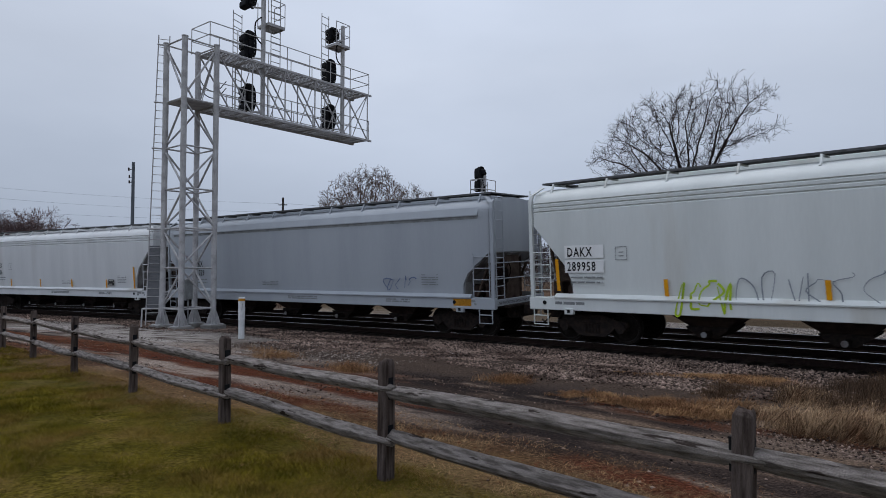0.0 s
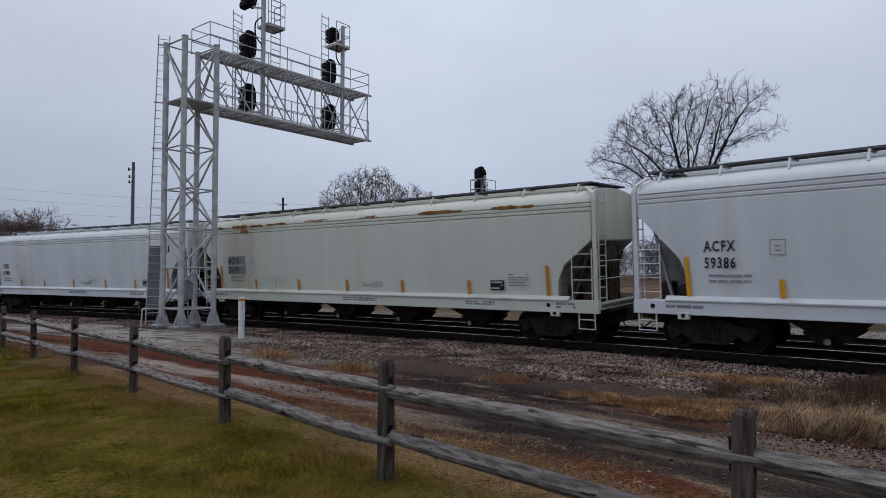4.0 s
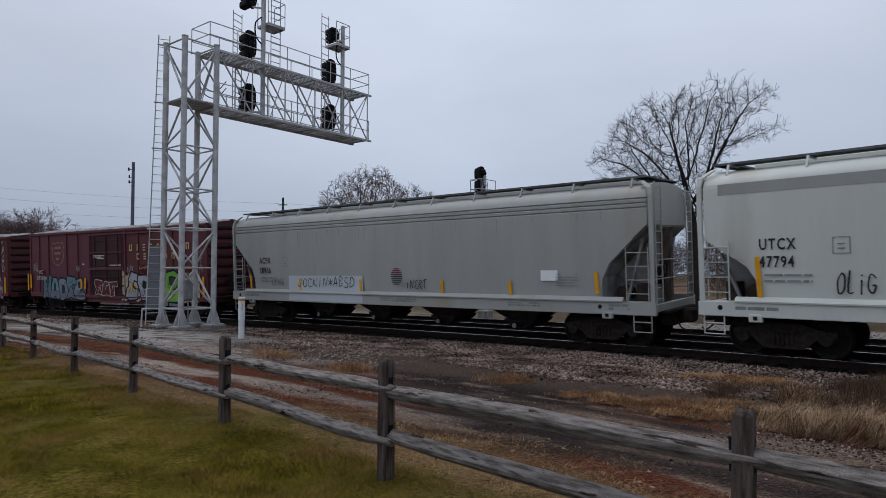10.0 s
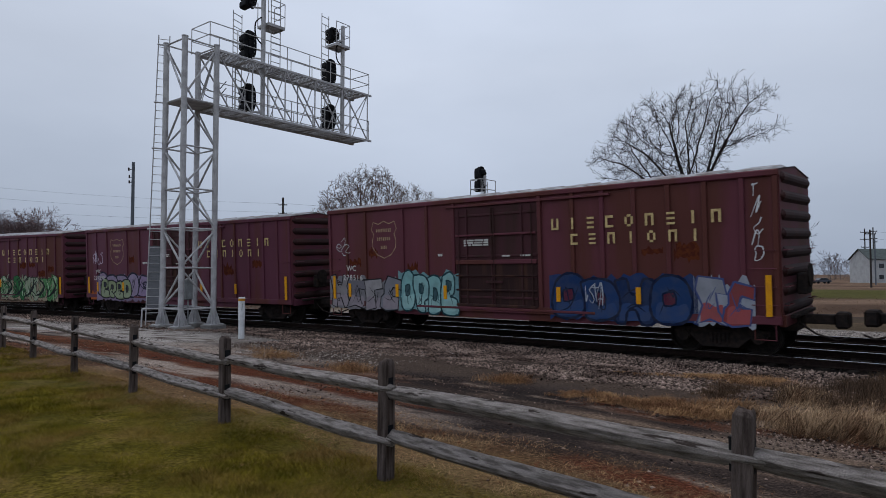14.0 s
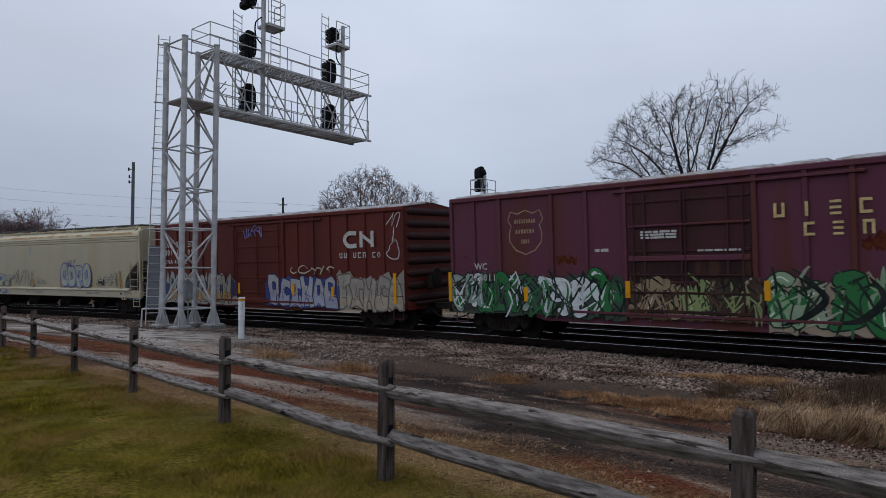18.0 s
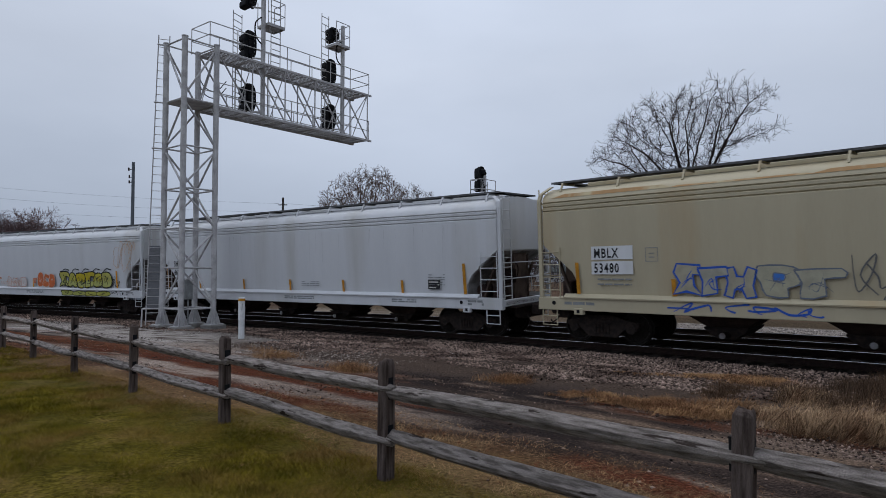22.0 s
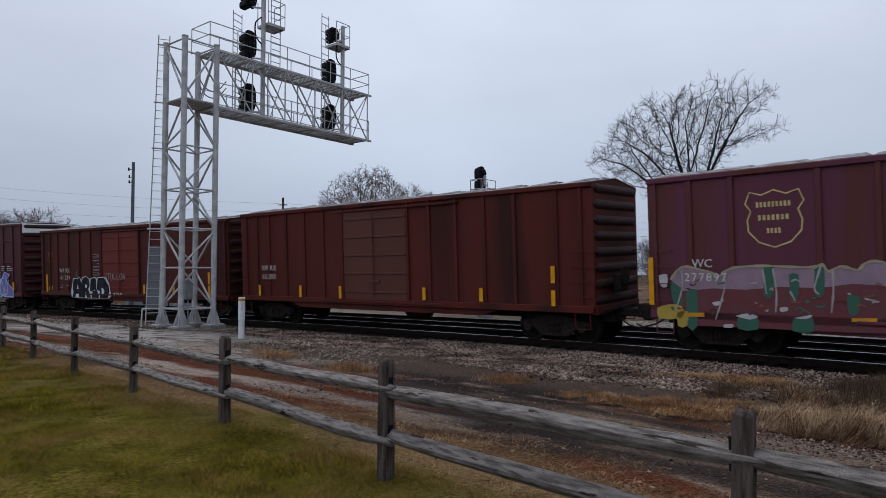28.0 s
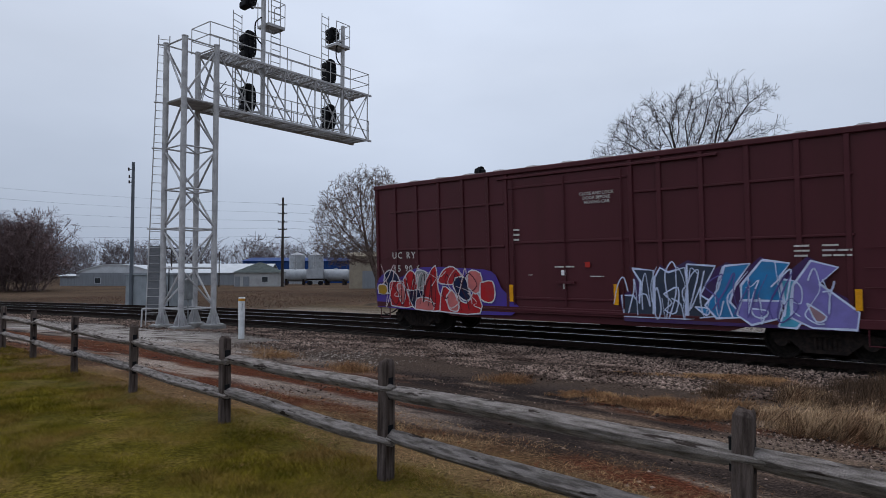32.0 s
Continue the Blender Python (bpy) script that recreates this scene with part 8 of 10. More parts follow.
    for y in (0.0, w):
        for z in (zl, zu):
            sh = Shape()
            sh.tube((x0, y, z), (x1, y, z), 0.06, 10)
            part("chord", sh, galvanised, T)
        for k in range(n + 1):
            x = x0 + (x1 - 0.25 - x0) * k / n
            sh = Shape()
            sh.tube((x, y, zl), (x, y, zu), 0.032, 6)
            part("post", sh, galvanised, T)
            if k < n:
                xb = x0 + (x1 - 0.25 - x0) * (k + 1) / n
                sh = Shape()
                sh.tube((x, y, zu), (xb, y, zl), 0.036, 6)
                part("diagonal", sh, galvanised, T)
                if k == n - 1:
                    sh = Shape()
                    sh.tube((x, y, zl), (xb, y, zu), 0.025, 6)
                    part("diagonal", sh, galvanised, T)
    for k in range(n + 1):
        x = x0 + (x1 - 0.25 - x0) * k / n
        sh = Shape()
        sh.tube((x, 0, zu), (x, w, zl), 0.022, 6)
        for z in (zl, zu):
            sh.tube((x, 0, z), (x, w, z), 0.03, 6)
        part("cross_brace", sh, galvanised, T)
    for z in (zl, zu):
        sh = Shape()
        sh.box(x0, x1, -0.06, 0.0, z - 0.06, z + 0.02)
        sh.box(x0, x1, w, w + 0.06, z - 0.06, z + 0.02)
        deck = part("deck_edge", sh, galvanised, T)
        for k in range(9):
            xa, xb = x0 + (x1 - x0) * k / 9, x0 + (x1 - x0) * (k + 1) / 9 - 0.02
            q = Shape()
            for j in range(9):
                yb = w * (j + 0.2) / 9
                q.box(xa, xb, yb, yb + 0.07, z + 0.02, z + 0.045)
            for j in range(1, 3):
                q.box(xa + (xb - xa) * j / 3 - 0.02, xa + (xb - xa) * j / 3 + 0.02, 0.0, w, z - 0.02, z + 0.021)
            part("deck_panel", q, galvanised, deck, "grated walkway panel")
    for y in (-0.05, w + 0.05):
        for z, rails in ((zu, (0.55, 1.08)), (zl, (0.5, 1.0))):
            for r in rails:
                sh = Shape()
                sh.tube((x0 + (0.0 if z == zl else -0.35), y, z + r), (x1 - 0.2, y, z + r), 0.021, 6)
                part("handrail", sh, galvanised, T)
            for k in range(8):
                x = x0 + (-0.35 if z == zu else 0.1) + (x1 - 0.2 - x0 + (0.35 if z == zu else -0.1)) * k / 7
                sh = Shape()
                sh.tube((x, y, z), (x, y, z + rails[-1]), 0.021, 6)
                part("handrail_post", sh, galvanised, T)
    for x in (x0 - 0.35, x1 - 0.2):
        for z in (zu + 0.55, zu + 1.08):
            sh = Shape()
            sh.tube((x, -0.05, z), (x, w + 0.05, z), 0.021, 6)
            part("handrail", sh, galvanised, T)
    # masts with heads, platforms, ladders
    for x, top, plat, heads, reach, left in ((4.18, 17.4, 13.62, (10.2, 12.65, 15.0), (0.12, 1.05), ((3.12, 1.42), (3.72, 1.64), 14.1)),
                                             (9.05, 14.95, 13.85, (10.25, 12.6, 14.5), (-0.62, 0.3), ((8.05, 1.12), (8.58, 1.2), 15.45))):
        hx = x - (0.37 if x < 5 else 0.35)
        sh = Shape()
        sh.tube((x, w * 0.5, zl), (x, w * 0.5, top), 0.105, 14)
        mast = part("signal_mast", sh, galvanised, T, "round galvanised signal mast", smooth=True)
        xa, xb = x + reach[0], x + reach[1]
        ya, yb = w * 0.5 - 0.2, w * 0.5 + 0.6
        sh = Shape()
        for k in range(6):
            sh.box(xa, xb, ya + (yb - ya) * k / 6, ya + (yb - ya) * (k + 0.85) / 6, plat, plat + 0.04)
        sh.box(xa, xb, ya - 0.02, ya, plat - 0.08, plat + 0.05)
        sh.box(xa, xb, yb, yb + 0.02, plat - 0.08, plat + 0.05)
        sh.box(xa, xa + 0.02, ya, yb, plat - 0.08, plat)
        sh.box(xb - 0.02, xb, ya, yb, plat - 0.08, plat)
        part("mast_platform", sh, galvanised, mast, "small grated platform")
        for px, py in ((xa, ya), (xb, ya), (xa, yb), (xb, yb)):
            sh = Shape()
            sh.tube((px, py, plat), (px, py, plat + 1.15), 0.02, 6)
            part("rail_post", sh, galvanised, mast)
        for z in (plat + 0.55, plat + 1.15):
            sh = Shape()
            sh.path([(xa, ya, z), (xb, ya, z), (xb, yb, z)], 0.02)
            part("guard_rail", sh, galvanised, mast)
        sh = Shape()
        p, q, high = left
        ladder_shape(sh, p, q, zl + 0.2, high, 16, 0.018)
        part("mast_ladder", sh, galvanised, mast)
        if x < 5:
            sh = Shape()
            ladder_shape(sh, (x + 0.5, w * 0.5 + 0.1), (x + 1.02, w * 0.5 + 0.1), zu + 0.05, plat + 2.6, 16, 0.018)
            part("mast_ladder", sh, galvanised, mast)
        sh = Shape()
        sh.path(bent([(x - 0.1, w * 0.5, plat + 0.25), (x - 0.42, w * 0.5, plat - 0.1), (x - 0.4, w * 0.5, plat - 0.7), (x - 0.08, w * 0.5, plat - 1.0)], 4), 0.032, 6)
        part("cable", sh, black_metal, mast, "black drooping signal cable")
        for k, z in enumerate(heads):
            small = x > 5 and k == 2
            build_head(T, hx, w * 0.5 + (0.25 if small else 0.45), z, 0.27 if small else 0.58, 2 if small else 3, 0.5 if small else 0.62)
            sh = Shape()
            sh.tube((hx, w * 0.5 + 0.3, z - (0.36 if small else 0.68)), (x, w * 0.5, z - (0.36 if small else 0.68)), 0.045, 8)
            part("head_arm", sh, galvanised, mast, "pipe bracket under the signal head")
    sh = Shape()
    for k in range(2):
        sh.path(bent([(1.42, a, 10.75 - 0.25 * k), (1.75, a, 10.25 - 0.3 * k), (2.3, a, 10.2 - 0.3 * k), (2.8, a, 10.75 - 0.3 * k)], 5), 0.022, 6)
    part("cable", sh, black_metal, T, "black looped signal cables")
    return T


def build_head(T, x, y, z, h, lights, deep=0.64):
    """A signal head that faces +y: an oval backplate, deep square hoods before it, a ribbed case and bolts behind."""
    sh = Shape()
    ring = []
    for k in range(24):
        an = 2 * math.pi * k / 24
        ring.append((0.34 * math.copysign(abs(math.cos(an)) ** 0.62, math.cos(an)), h * 1.1 * math.copysign(abs(math.sin(an)) ** 0.8, math.sin(an))))
    sh.loft([[(x + u, y, z + t) for u, t in ring], [(x + u, y + 0.035, z + t) for u, t in ring]])
    head = part("signal_head", sh, black_metal, T, "black oval signal backplate")
    sh = Shape()
    for k in range(lights):
        zz = z + h * 0.66 * (1 - 2 * k / max(1, lights - 1))
        sh.box(x - 0.13, x + 0.13, y - 0.14, y, zz - h * 0.3, zz + h * 0.3, 0.03)
        sh.tube((x + 0.06, y - 0.2, zz - 0.05), (x + 0.06, y - 0.12, zz - 0.05), 0.045, 8)
    sh.tube((x, y - 0.12, z - h - 0.16), (x, y - 0.12, z - h * 0.8), 0.055, 8)
    part("signal_case", sh, black_metal, head, "black lamp housings")
    sh = Shape()
    for k in range(2 * lights):
        zz = z + h * 0.86 * (1 - 2 * k / max(1, 2 * lights - 1))
        sh.box(x + 0.2, x + 0.235, y - 0.03, y - 0.001, zz - 0.018, zz + 0.018)
    part("bolt", sh, galvanised, head, "small bright bolts", kind="stuff")
    for k in range(lights):
        zz = z + h * 0.66 * (1 - 2 * k / max(1, lights - 1))
        rz = min(0.33, h * 0.65 / max(1, lights - 1))
        rings = []
        for dy, f, dz in ((0.03, 1.0, 0.0), (deep * 0.5, 0.98, -0.02), (deep, 0.92, -0.05)):
            rings.append([(x + 0.205 * f * math.copysign(abs(math.cos(an)) ** 0.55, math.cos(an)), y + dy, zz + dz + rz * f * math.copysign(abs(math.sin(an)) ** 0.55, math.sin(an)))
                          for an in (2 * math.pi * (j + 0.5) / 16 for j in range(16))])
        inner = [[(x + (px - x) * 0.9, py, zz + (pz - zz) * 0.9) for px, py, pz in r] for r in reversed(rings)]
        sh = Shape()
        sh.loft(rings + inner, caps=False)
        part("hood", sh, black_metal, head)


build_cantilever()


# ---- split-rail fence ----
def fence_at(n):
    return 1.394 - 1.824 * n, 3.06 + 1.85 * n


def rough_rail(length, seed, size=(0.06, 0.053)):
    """A split rail along x: a split face above, a belly below, tapered ends, slightly bowed."""
    rng = random.Random(seed)
    flat_cut = [(-0.85, 0.5), (-0.25, 1.0), (0.98, 0.28), (0.92, -0.22), (0.2, -1.0), (-0.75, -0.62)]
    flat_cut = [(y * rng.uniform(0.92, 1.1), z * rng.uniform(0.9, 1.1)) for y, z in flat_cut]
    base = [(math.hypot(y, z), math.atan2(z, y)) for y, z in flat_cut]
    sh, rings = Shape(), []
    bow, twist = rng.uniform(-0.02, 0.008), rng.uniform(-0.25, 0.25)
    n = 22
    for k in range(n + 1):
        t = k / n
        taper = min(1.0, 0.55 + 4 * t, 0.85 + 3 * (1 - t))
        cy, cz = 0.008 * math.sin(5 * t + seed), bow * math.sin(math.pi * t) + 0.004 * math.sin(9 * t + seed * 2)
        rings.append([(length * t, cy + size[0] * taper * r * (1 + 0.04 * rng.uniform(-1, 1)) * math.cos(an + twist * t),
                       cz + size[1] * taper * r * (1 + 0.04 * rng.uniform(-1, 1)) * math.sin(an + twist * t)) for r, an in base])
    sh.loft(rings)
    return sh


def build_fence():
    F = thing("fence", "weathered grey split-rail fence along the lawn", "fence")
    for n in range(-3, 12):
        x, y = fence_at(n)
        g = ground_z(x, y)
        rng = random.Random(200 + n)
        sh, rings = Shape(), []
        w = 0.047
        corners = [(-w, -w * 0.9), (-w * 0.85, -w), (w * 0.85, -w), (w, -w * 0.9), (w, w * 0.9), (w * 0.85, w), (-w * 0.85, w), (-w, w * 0.9)]
        lean = rng.uniform(-0.012, 0.012)
        for z, f in ((-0.3, 1.03), (0.05, 1.02), (0.3, 1.0), (0.6, 0.99), (0.83, 0.98), (0.875, 0.94), (0.895, 0.7)):
            rings.append([(cx * f + lean * z + rng.uniform(-0.004, 0.004), cy * f + rng.uniform(-0.004, 0.004), z + (rng.uniform(-0.012, 0.012) if z > 0.86 else 0)) for cx, cy in corners])
        sh.loft(rings)
        post = part("fence_post", sh, post_wood, F, "weathered square post", m=pose(x, y, g, 0, 0, 135 + rng.uniform(-9, 9)))
        for z in (0.68, 0.33):      # the slots
            q = Shape()
            q.box(-0.054, 0.054, -0.024, 0.024, z - 0.075, z + 0.085)
            part("slot", q, black_metal, post)
    for n in range(-3, 11):
        for z, k in ((0.67, 0), (0.32, 1)):
            (ax, ay), (bx, by) = fence_at(n), fence_at(n + 1)
            rng = random.Random(300 + n * 2 + k)
            p = Vector((ax + 0.085 - 0.014, ay - 0.085 - 0.014, ground_z(ax, ay) + z + rng.uniform(-0.02, 0.02)))
            q = Vector((bx + 0.035 + 0.01, by - 0.035 + 0.01, ground_z(bx, by) + z + rng.uniform(-0.02, 0.02)))
            turn = (q - p).to_track_quat("X", "Z").to_matrix().to_4x4()
            part("fence_rail", rough_rail((q - p).length, 400 + 2 * n + k), weathered_wood, F, "rough split rail", m=Matrix.Translation(p) @ turn)
    return F


build_fence()

# ---- marker post, far signal, relay house ----
def build_marker():
    x, y = -6.49, 21.0
    T = thing("marker_post", "white plastic cable marker post with an orange band", "marker post", pose(x, y, ground_z(x, y)))
    sh = Shape()
    sh.tube((0, 0, -0.1), (0, 0, 0.58), 0.095, 18)
    sh.tube((0, 0, 0.58), (0, 0, 0.6), 0.1, 18)
    sh.tube((0, 0, 0.6), (0, 0, 1.2), 0.105, 18)
    part("lower_tube", sh, white_plastic, T, smooth=True)
    sh = Shape()
    sh.tube((0, 0, 1.2), (0, 0, 1.28), 0.108, 18)
    part("band", sh, orange_paint, T, "orange band")
    sh = Shape()
    sh.tube((0, 0, 1.28), (0, 0, 1.32), 0.108, 18, 0.09)
    part("cap", sh, white_plastic, T)
    sh = Shape()
    for k in range(4):
        sh.box(0.03 + 0.006 * k, 0.045 + 0.006 * k, -0.112, -0.104, 0.9 + 0.06 * k, 0.94 + 0.06 * k)
    part("sticker", sh, patch_grey, T, "small worn sticker")


build_marker()

# ---- loose ground cover ----
def cloud_mesh(name, verts, faces, material_, smooth=False):
    """One mesh from arrays: verts (n, 3), faces (m, k)."""
    verts, faces = np.asarray(verts, dtype=np.float32), np.asarray(faces, dtype=np.int32)
    me = bpy.data.meshes.new(name)
    m, k = faces.shape
    me.vertices.add(len(verts))
    me.vertices.foreach_set("co", verts.ravel())
    me.loops.add(m * k)
    me.loops.foreach_set("vertex_index", faces.ravel())
    me.polygons.add(m)
    me.polygons.foreach_set("loop_start", np.arange(0, m * k, k, dtype=np.int32))
    me.polygons.foreach_set("loop_total", np.full(m, k, dtype=np.int32))
    if smooth:
        me.polygons.foreach_set("use_smooth", np.ones(m, dtype=bool))
    me.materials.append(material_)
    me.update(calc_edges=True)
    me.validate()
    return me


def ground_many(x, y):
    lat = np.hypot(x - ARC_X, y - ARC_Y) - RADIUS
    s = (np.arctan2(x - ARC_X, y - ARC_Y) - HEADING) * RADIUS
    p = np.array(PROFILE)
    return np.interp(lat, p[:, 0], p[:, 1]) + GRADE * np.clip(s, -60, 20)


def place(s, lat):
    h = HEADING + s / RADIUS
    return ARC_X + (RADIUS + lat) * np.sin(h), ARC_Y + (RADIUS + lat) * np.cos(h)


def patchy(x, y, scale, seed):
    """A cheap smooth field between about -1 and 1."""
    rng = np.random.RandomState(seed)
    out = np.zeros_like(x)
    for k in range(5):
        a, b, c = rng.uniform(-1, 1) * scale, rng.uniform(-1, 1) * scale, rng.uniform(0, 6.28)
        out += np.sin(a * x * (k + 1) * 0.7 + b * y * (k + 1) * 0.7 + c) / (1 + 0.4 * k)
    return out / 2.2


def stones(name, label, count, s0, s1, lat0, lat1, size0, size1, material_, seed, keep=None):
    rng = np.random.RandomState(seed)
    s, lat = rng.uniform(s0, s1, count), rng.uniform(lat0, lat1, count)
    x, y = place(s, lat)
    ok = (x * x + y * y > 9) & (np.abs(x) < 0.75 * y + 2)
    if keep is not None:
        ok &= keep(x, y, s, lat, rng)
    x, y = x[ok], y[ok]
    n = len(x)
    z = ground_many(x, y)
    size = size0 + (size1 - size0) * rng.uniform(0, 1, n) ** 2.2
    base = np.array([(1, 0, 0), (0, 1, 0), (-1, 0, 0), (0, -1, 0), (0, 0, 1), (0, 0, -1)], dtype=float)
    ang = rng.uniform(0, 2 * np.pi, n)
    v = np.repeat(base[None], n, 0) * rng.uniform(0.55, 1.25, (n, 6, 3)) + rng.uniform(-0.35, 0.35, (n, 6, 3))
    v[:, :, 2] *= 0.7
    c, sn = np.cos(ang)[:, None], np.sin(ang)[:, None]
    vx, vy = v[:, :, 0] * c - v[:, :, 1] * sn, v[:, :, 0] * sn + v[:, :, 1] * c
    v = np.stack([vx, vy, v[:, :, 2]], 2) * size[:, None, None] * 0.5
    v += np.stack([x, y, z + size * 0.18], 1)[:, None, :]
    f = np.array([(0, 1, 4), (1, 2, 4), (2, 3, 4), (3, 0, 4), (1, 0, 5), (2, 1, 5), (3, 2, 5), (0, 3, 5)])
    f = (f[None] + 6 * np.arange(n)[:, None, None]).reshape(-1, 3)
    return thing(name, label, "gravel", kind="stuff", data=cloud_mesh(name, v.reshape(-1, 3), f, material_))


ballast_stone = material("ballast_stone", (0.245, 0.178, 0.146), 0.9, 0.0, (0.063, 0.0425, 0.0345), 0.9, bump=0.0, island=0.85)
clod = material("dark_mud_clod", (0.05, 0.04, 0.038), 0.9, 0.0, (0.1, 0.075, 0.06), 1.5, bump=0.0, island=0.5)
dark_stone = material("dark_ballast_stone", (0.022, 0.0195, 0.018), 0.9, 0.0, (0.014, 0.0125, 0.0115), 3.0, bump=0.0, island=0.5)
pale_grit = material("pale_gravel", (0.42, 0.372, 0.336), 0.9, 0.0, (0.21, 0.18, 0.162), 3.0, bump=0.0, island=0.4)


def shoulder(x, y, s, lat, rng):
    edge = -5.6 + 0.9 * patchy(x, y, 0.9, 5) + np.where(s < -3, 1.8, 0)
    return (lat > edge) & (rng.uniform(0, 1, len(x)) < np.clip((lat - edge) / 0.8, 0.12, 1))


stones("ballast_gravel", "angular pale grey ballast stones beside the near track", 44000, -1, 15, -6.4, 0.25, 0.03, 0.09, ballast_stone, 11, shoulder)
stones("far_ballast_gravel", "angular grey ballast stones along the line past the tower", 34000, -40, -1, -5.4, -0.2, 0.045, 0.105, ballast_stone, 16, shoulder)
stones("dirt_clods", "dark clods of dried mud on the track", 9000, -8, 15, -10.9, -6.2, 0.012, 0.05, clod, 17, lambda x, y, s, lat, rng: patchy(x, y, 1.5, 44) > -0.1)
stones("track_ballast", "oil-dark ballast between the rails", 14000, -45, 15, -0.9, 8.2, 0.04, 0.09, dark_stone, 12)
stones("pale_gravel", "fine pale gravel spread round the signal tower", 26000, -28, 4, -9.5, -2.5, 0.015, 0.055, pale_grit, 13,
       lambda x, y, s, lat, rng: patchy(x, y, 0.9, 8) > -0.1 - 0.1 * (lat + 6))
stones("white_stone_strip", "strip of white crushed stone beyond the far track", 9000, -2, 40, 12.6, 15.8, 0.05, 0.13, pale_grit, 15)
stones("loose_gravel", "loose grey gravel spilled beside the muddy track", 900, 12.2, 14.2, -8.7, -7.9, 0.012, 0.045, ballast_stone, 18)
stones("road_pebbles", "scattered pebbles on the muddy track", 7000, -16, 15, -12.2, -6.0, 0.01, 0.045, ballast_stone, 14,
       lambda x, y, s, lat, rng: rng.uniform(0, 1, len(x)) < 0.5 + 0.5 * patchy(x, y, 0.8, 4))


def blades(name, label, x, y, height, width, lean, material_, seed, wind=(0, 0), category="grass"):
    """Bent grass blades, two faces each, at the places given."""
    rng = np.random.RandomState(seed)
    n = len(x)
    z = ground_many(x, y) - 0.01
    ang = rng.uniform(0, 2 * np.pi, n)
    h = height * rng.uniform(0.55, 1.25, n)
    w = width * rng.uniform(0.6, 1.3, n)
    dx, dy = np.cos(ang), np.sin(ang)
    la = rng.uniform(0, 2 * np.pi, n)
    lx, ly = lean * np.cos(la) * h + wind[0] * h, lean * np.sin(la) * h + wind[1] * h
    v = np.zeros((n, 5, 3))
    for k, (t, f, g) in enumerate(((0, -1, 0), (0, 1, 0), (0.55, 0.8, 0.3), (0.55, -0.8, 0.3), (1, 0, 1))):
        v[:, k, 0] = x + dx * w * 0.5 * f + lx * g
        v[:, k, 1] = y + dy * w * 0.5 * f + ly * g
        v[:, k, 2] = z + h * t * (1 - 0.25 * lean * g)
    f = np.array([(0, 1, 2), (0, 2, 3), (3, 2, 4)])
    f = (f[None] + 5 * np.arange(n)[:, None, None]).reshape(-1, 3)
    return thing(name, label, category, kind="stuff", data=cloud_mesh(name, v.reshape(-1, 3), f, material_))


green_blade = material("green_lawn_blade", (0.212, 0.166, 0.019), 0.8, 0.0, (0.088, 0.076, 0.008), 2.6, bump=0, island=0.45, low=0.4, high=0.62, third=(0.25, 0.15, 0.042), third_scale=1.1, third_low=0.5, third_high=0.68)
lawn_straw = material("dry_lawn_blade", (0.29, 0.185, 0.066), 0.85, 0.0, (0.17, 0.105, 0.03), 3.0, bump=0, island=0.4)
clump_blade = material("bleached_grass_blade", (0.36, 0.21, 0.105), 0.85, 0.0, (0.13, 0.06, 0.03), 2.2, bump=0, island=0.6)
verge_straw = material("orange_verge_straw", (0.33, 0.21, 0.11), 0.85, 0.0, (0.13, 0.07, 0.038), 2.5, bump=0, island=0.5)
pale_straw = material("pale_leaning_straw", (0.39, 0.265, 0.16), 0.85, 0.0, (0.1, 0.052, 0.029), 2.2, bump=0, island=0.6)
weed_brown = material("brown_weed", (0.12, 0.075, 0.045), 0.9, 0.0, (0.06, 0.037, 0.026), 3.0, bump=0, island=0.4)
rust_leaf = material("brown_leaf_litter", (0.125, 0.043, 0.022), 0.85, 0.0, (0.14, 0.075, 0.04), 3.0, bump=0, island=0.5)
weed_stem = material("dead_weed_stem", (0.075, 0.052, 0.036), 0.9, 0.0, (0.05, 0.034, 0.025), 3.0, bump=0, island=0.3)


def lawn_places(count, seed, y0, y1):
    rng = np.random.RandomState(seed)
    y = y0 + (y1 - y0) * rng.uniform(0, 1, count) ** 1.7
    x = rng.uniform(-0.76, 0.45, count) * y
    fx, fy = 1.394, 3.06
    u = 0.712 * (x - fx) + 0.702 * (y - fy)      # metres past the fence line
    ok = u < 0.35 + 0.3 * patchy(x, y, 1.1, 3)
    return x[ok], y[ok], u[ok], rng


def mown(name, label, x, y, height, width, lean, material_, seed):
    """Short mown blades, one pointed face each."""
    rng = np.random.RandomState(seed)
    n = len(x)
    z = ground_many(x, y) - 0.012
    ang, la = rng.uniform(0, 2 * np.pi, n), rng.uniform(0, 2 * np.pi, n)
    clump = 0.75 + 0.5 * np.clip(patchy(x, y, 4.0, 61), -1, 1)
    h, w = height * rng.uniform(0.5, 1.3, n) * clump, width * rng.uniform(0.6, 1.4, n) * np.clip(y / 7.0, 0.75, 2.2)
    v = np.zeros((n, 3, 3))
    for k, (f, g) in enumerate(((-1, 0), (1, 0), (0, 1))):
        v[:, k, 0] = x + np.cos(ang) * w * 0.5 * f + lean * np.cos(la) * h * g
        v[:, k, 1] = y + np.sin(ang) * w * 0.5 * f + lean * np.sin(la) * h * g
        v[:, k, 2] = z + h * g
    return thing(name, label, "grass", kind="stuff", data=cloud_mesh(name, v.reshape(-1, 3), np.arange(3 * n).reshape(-1, 3), material_))


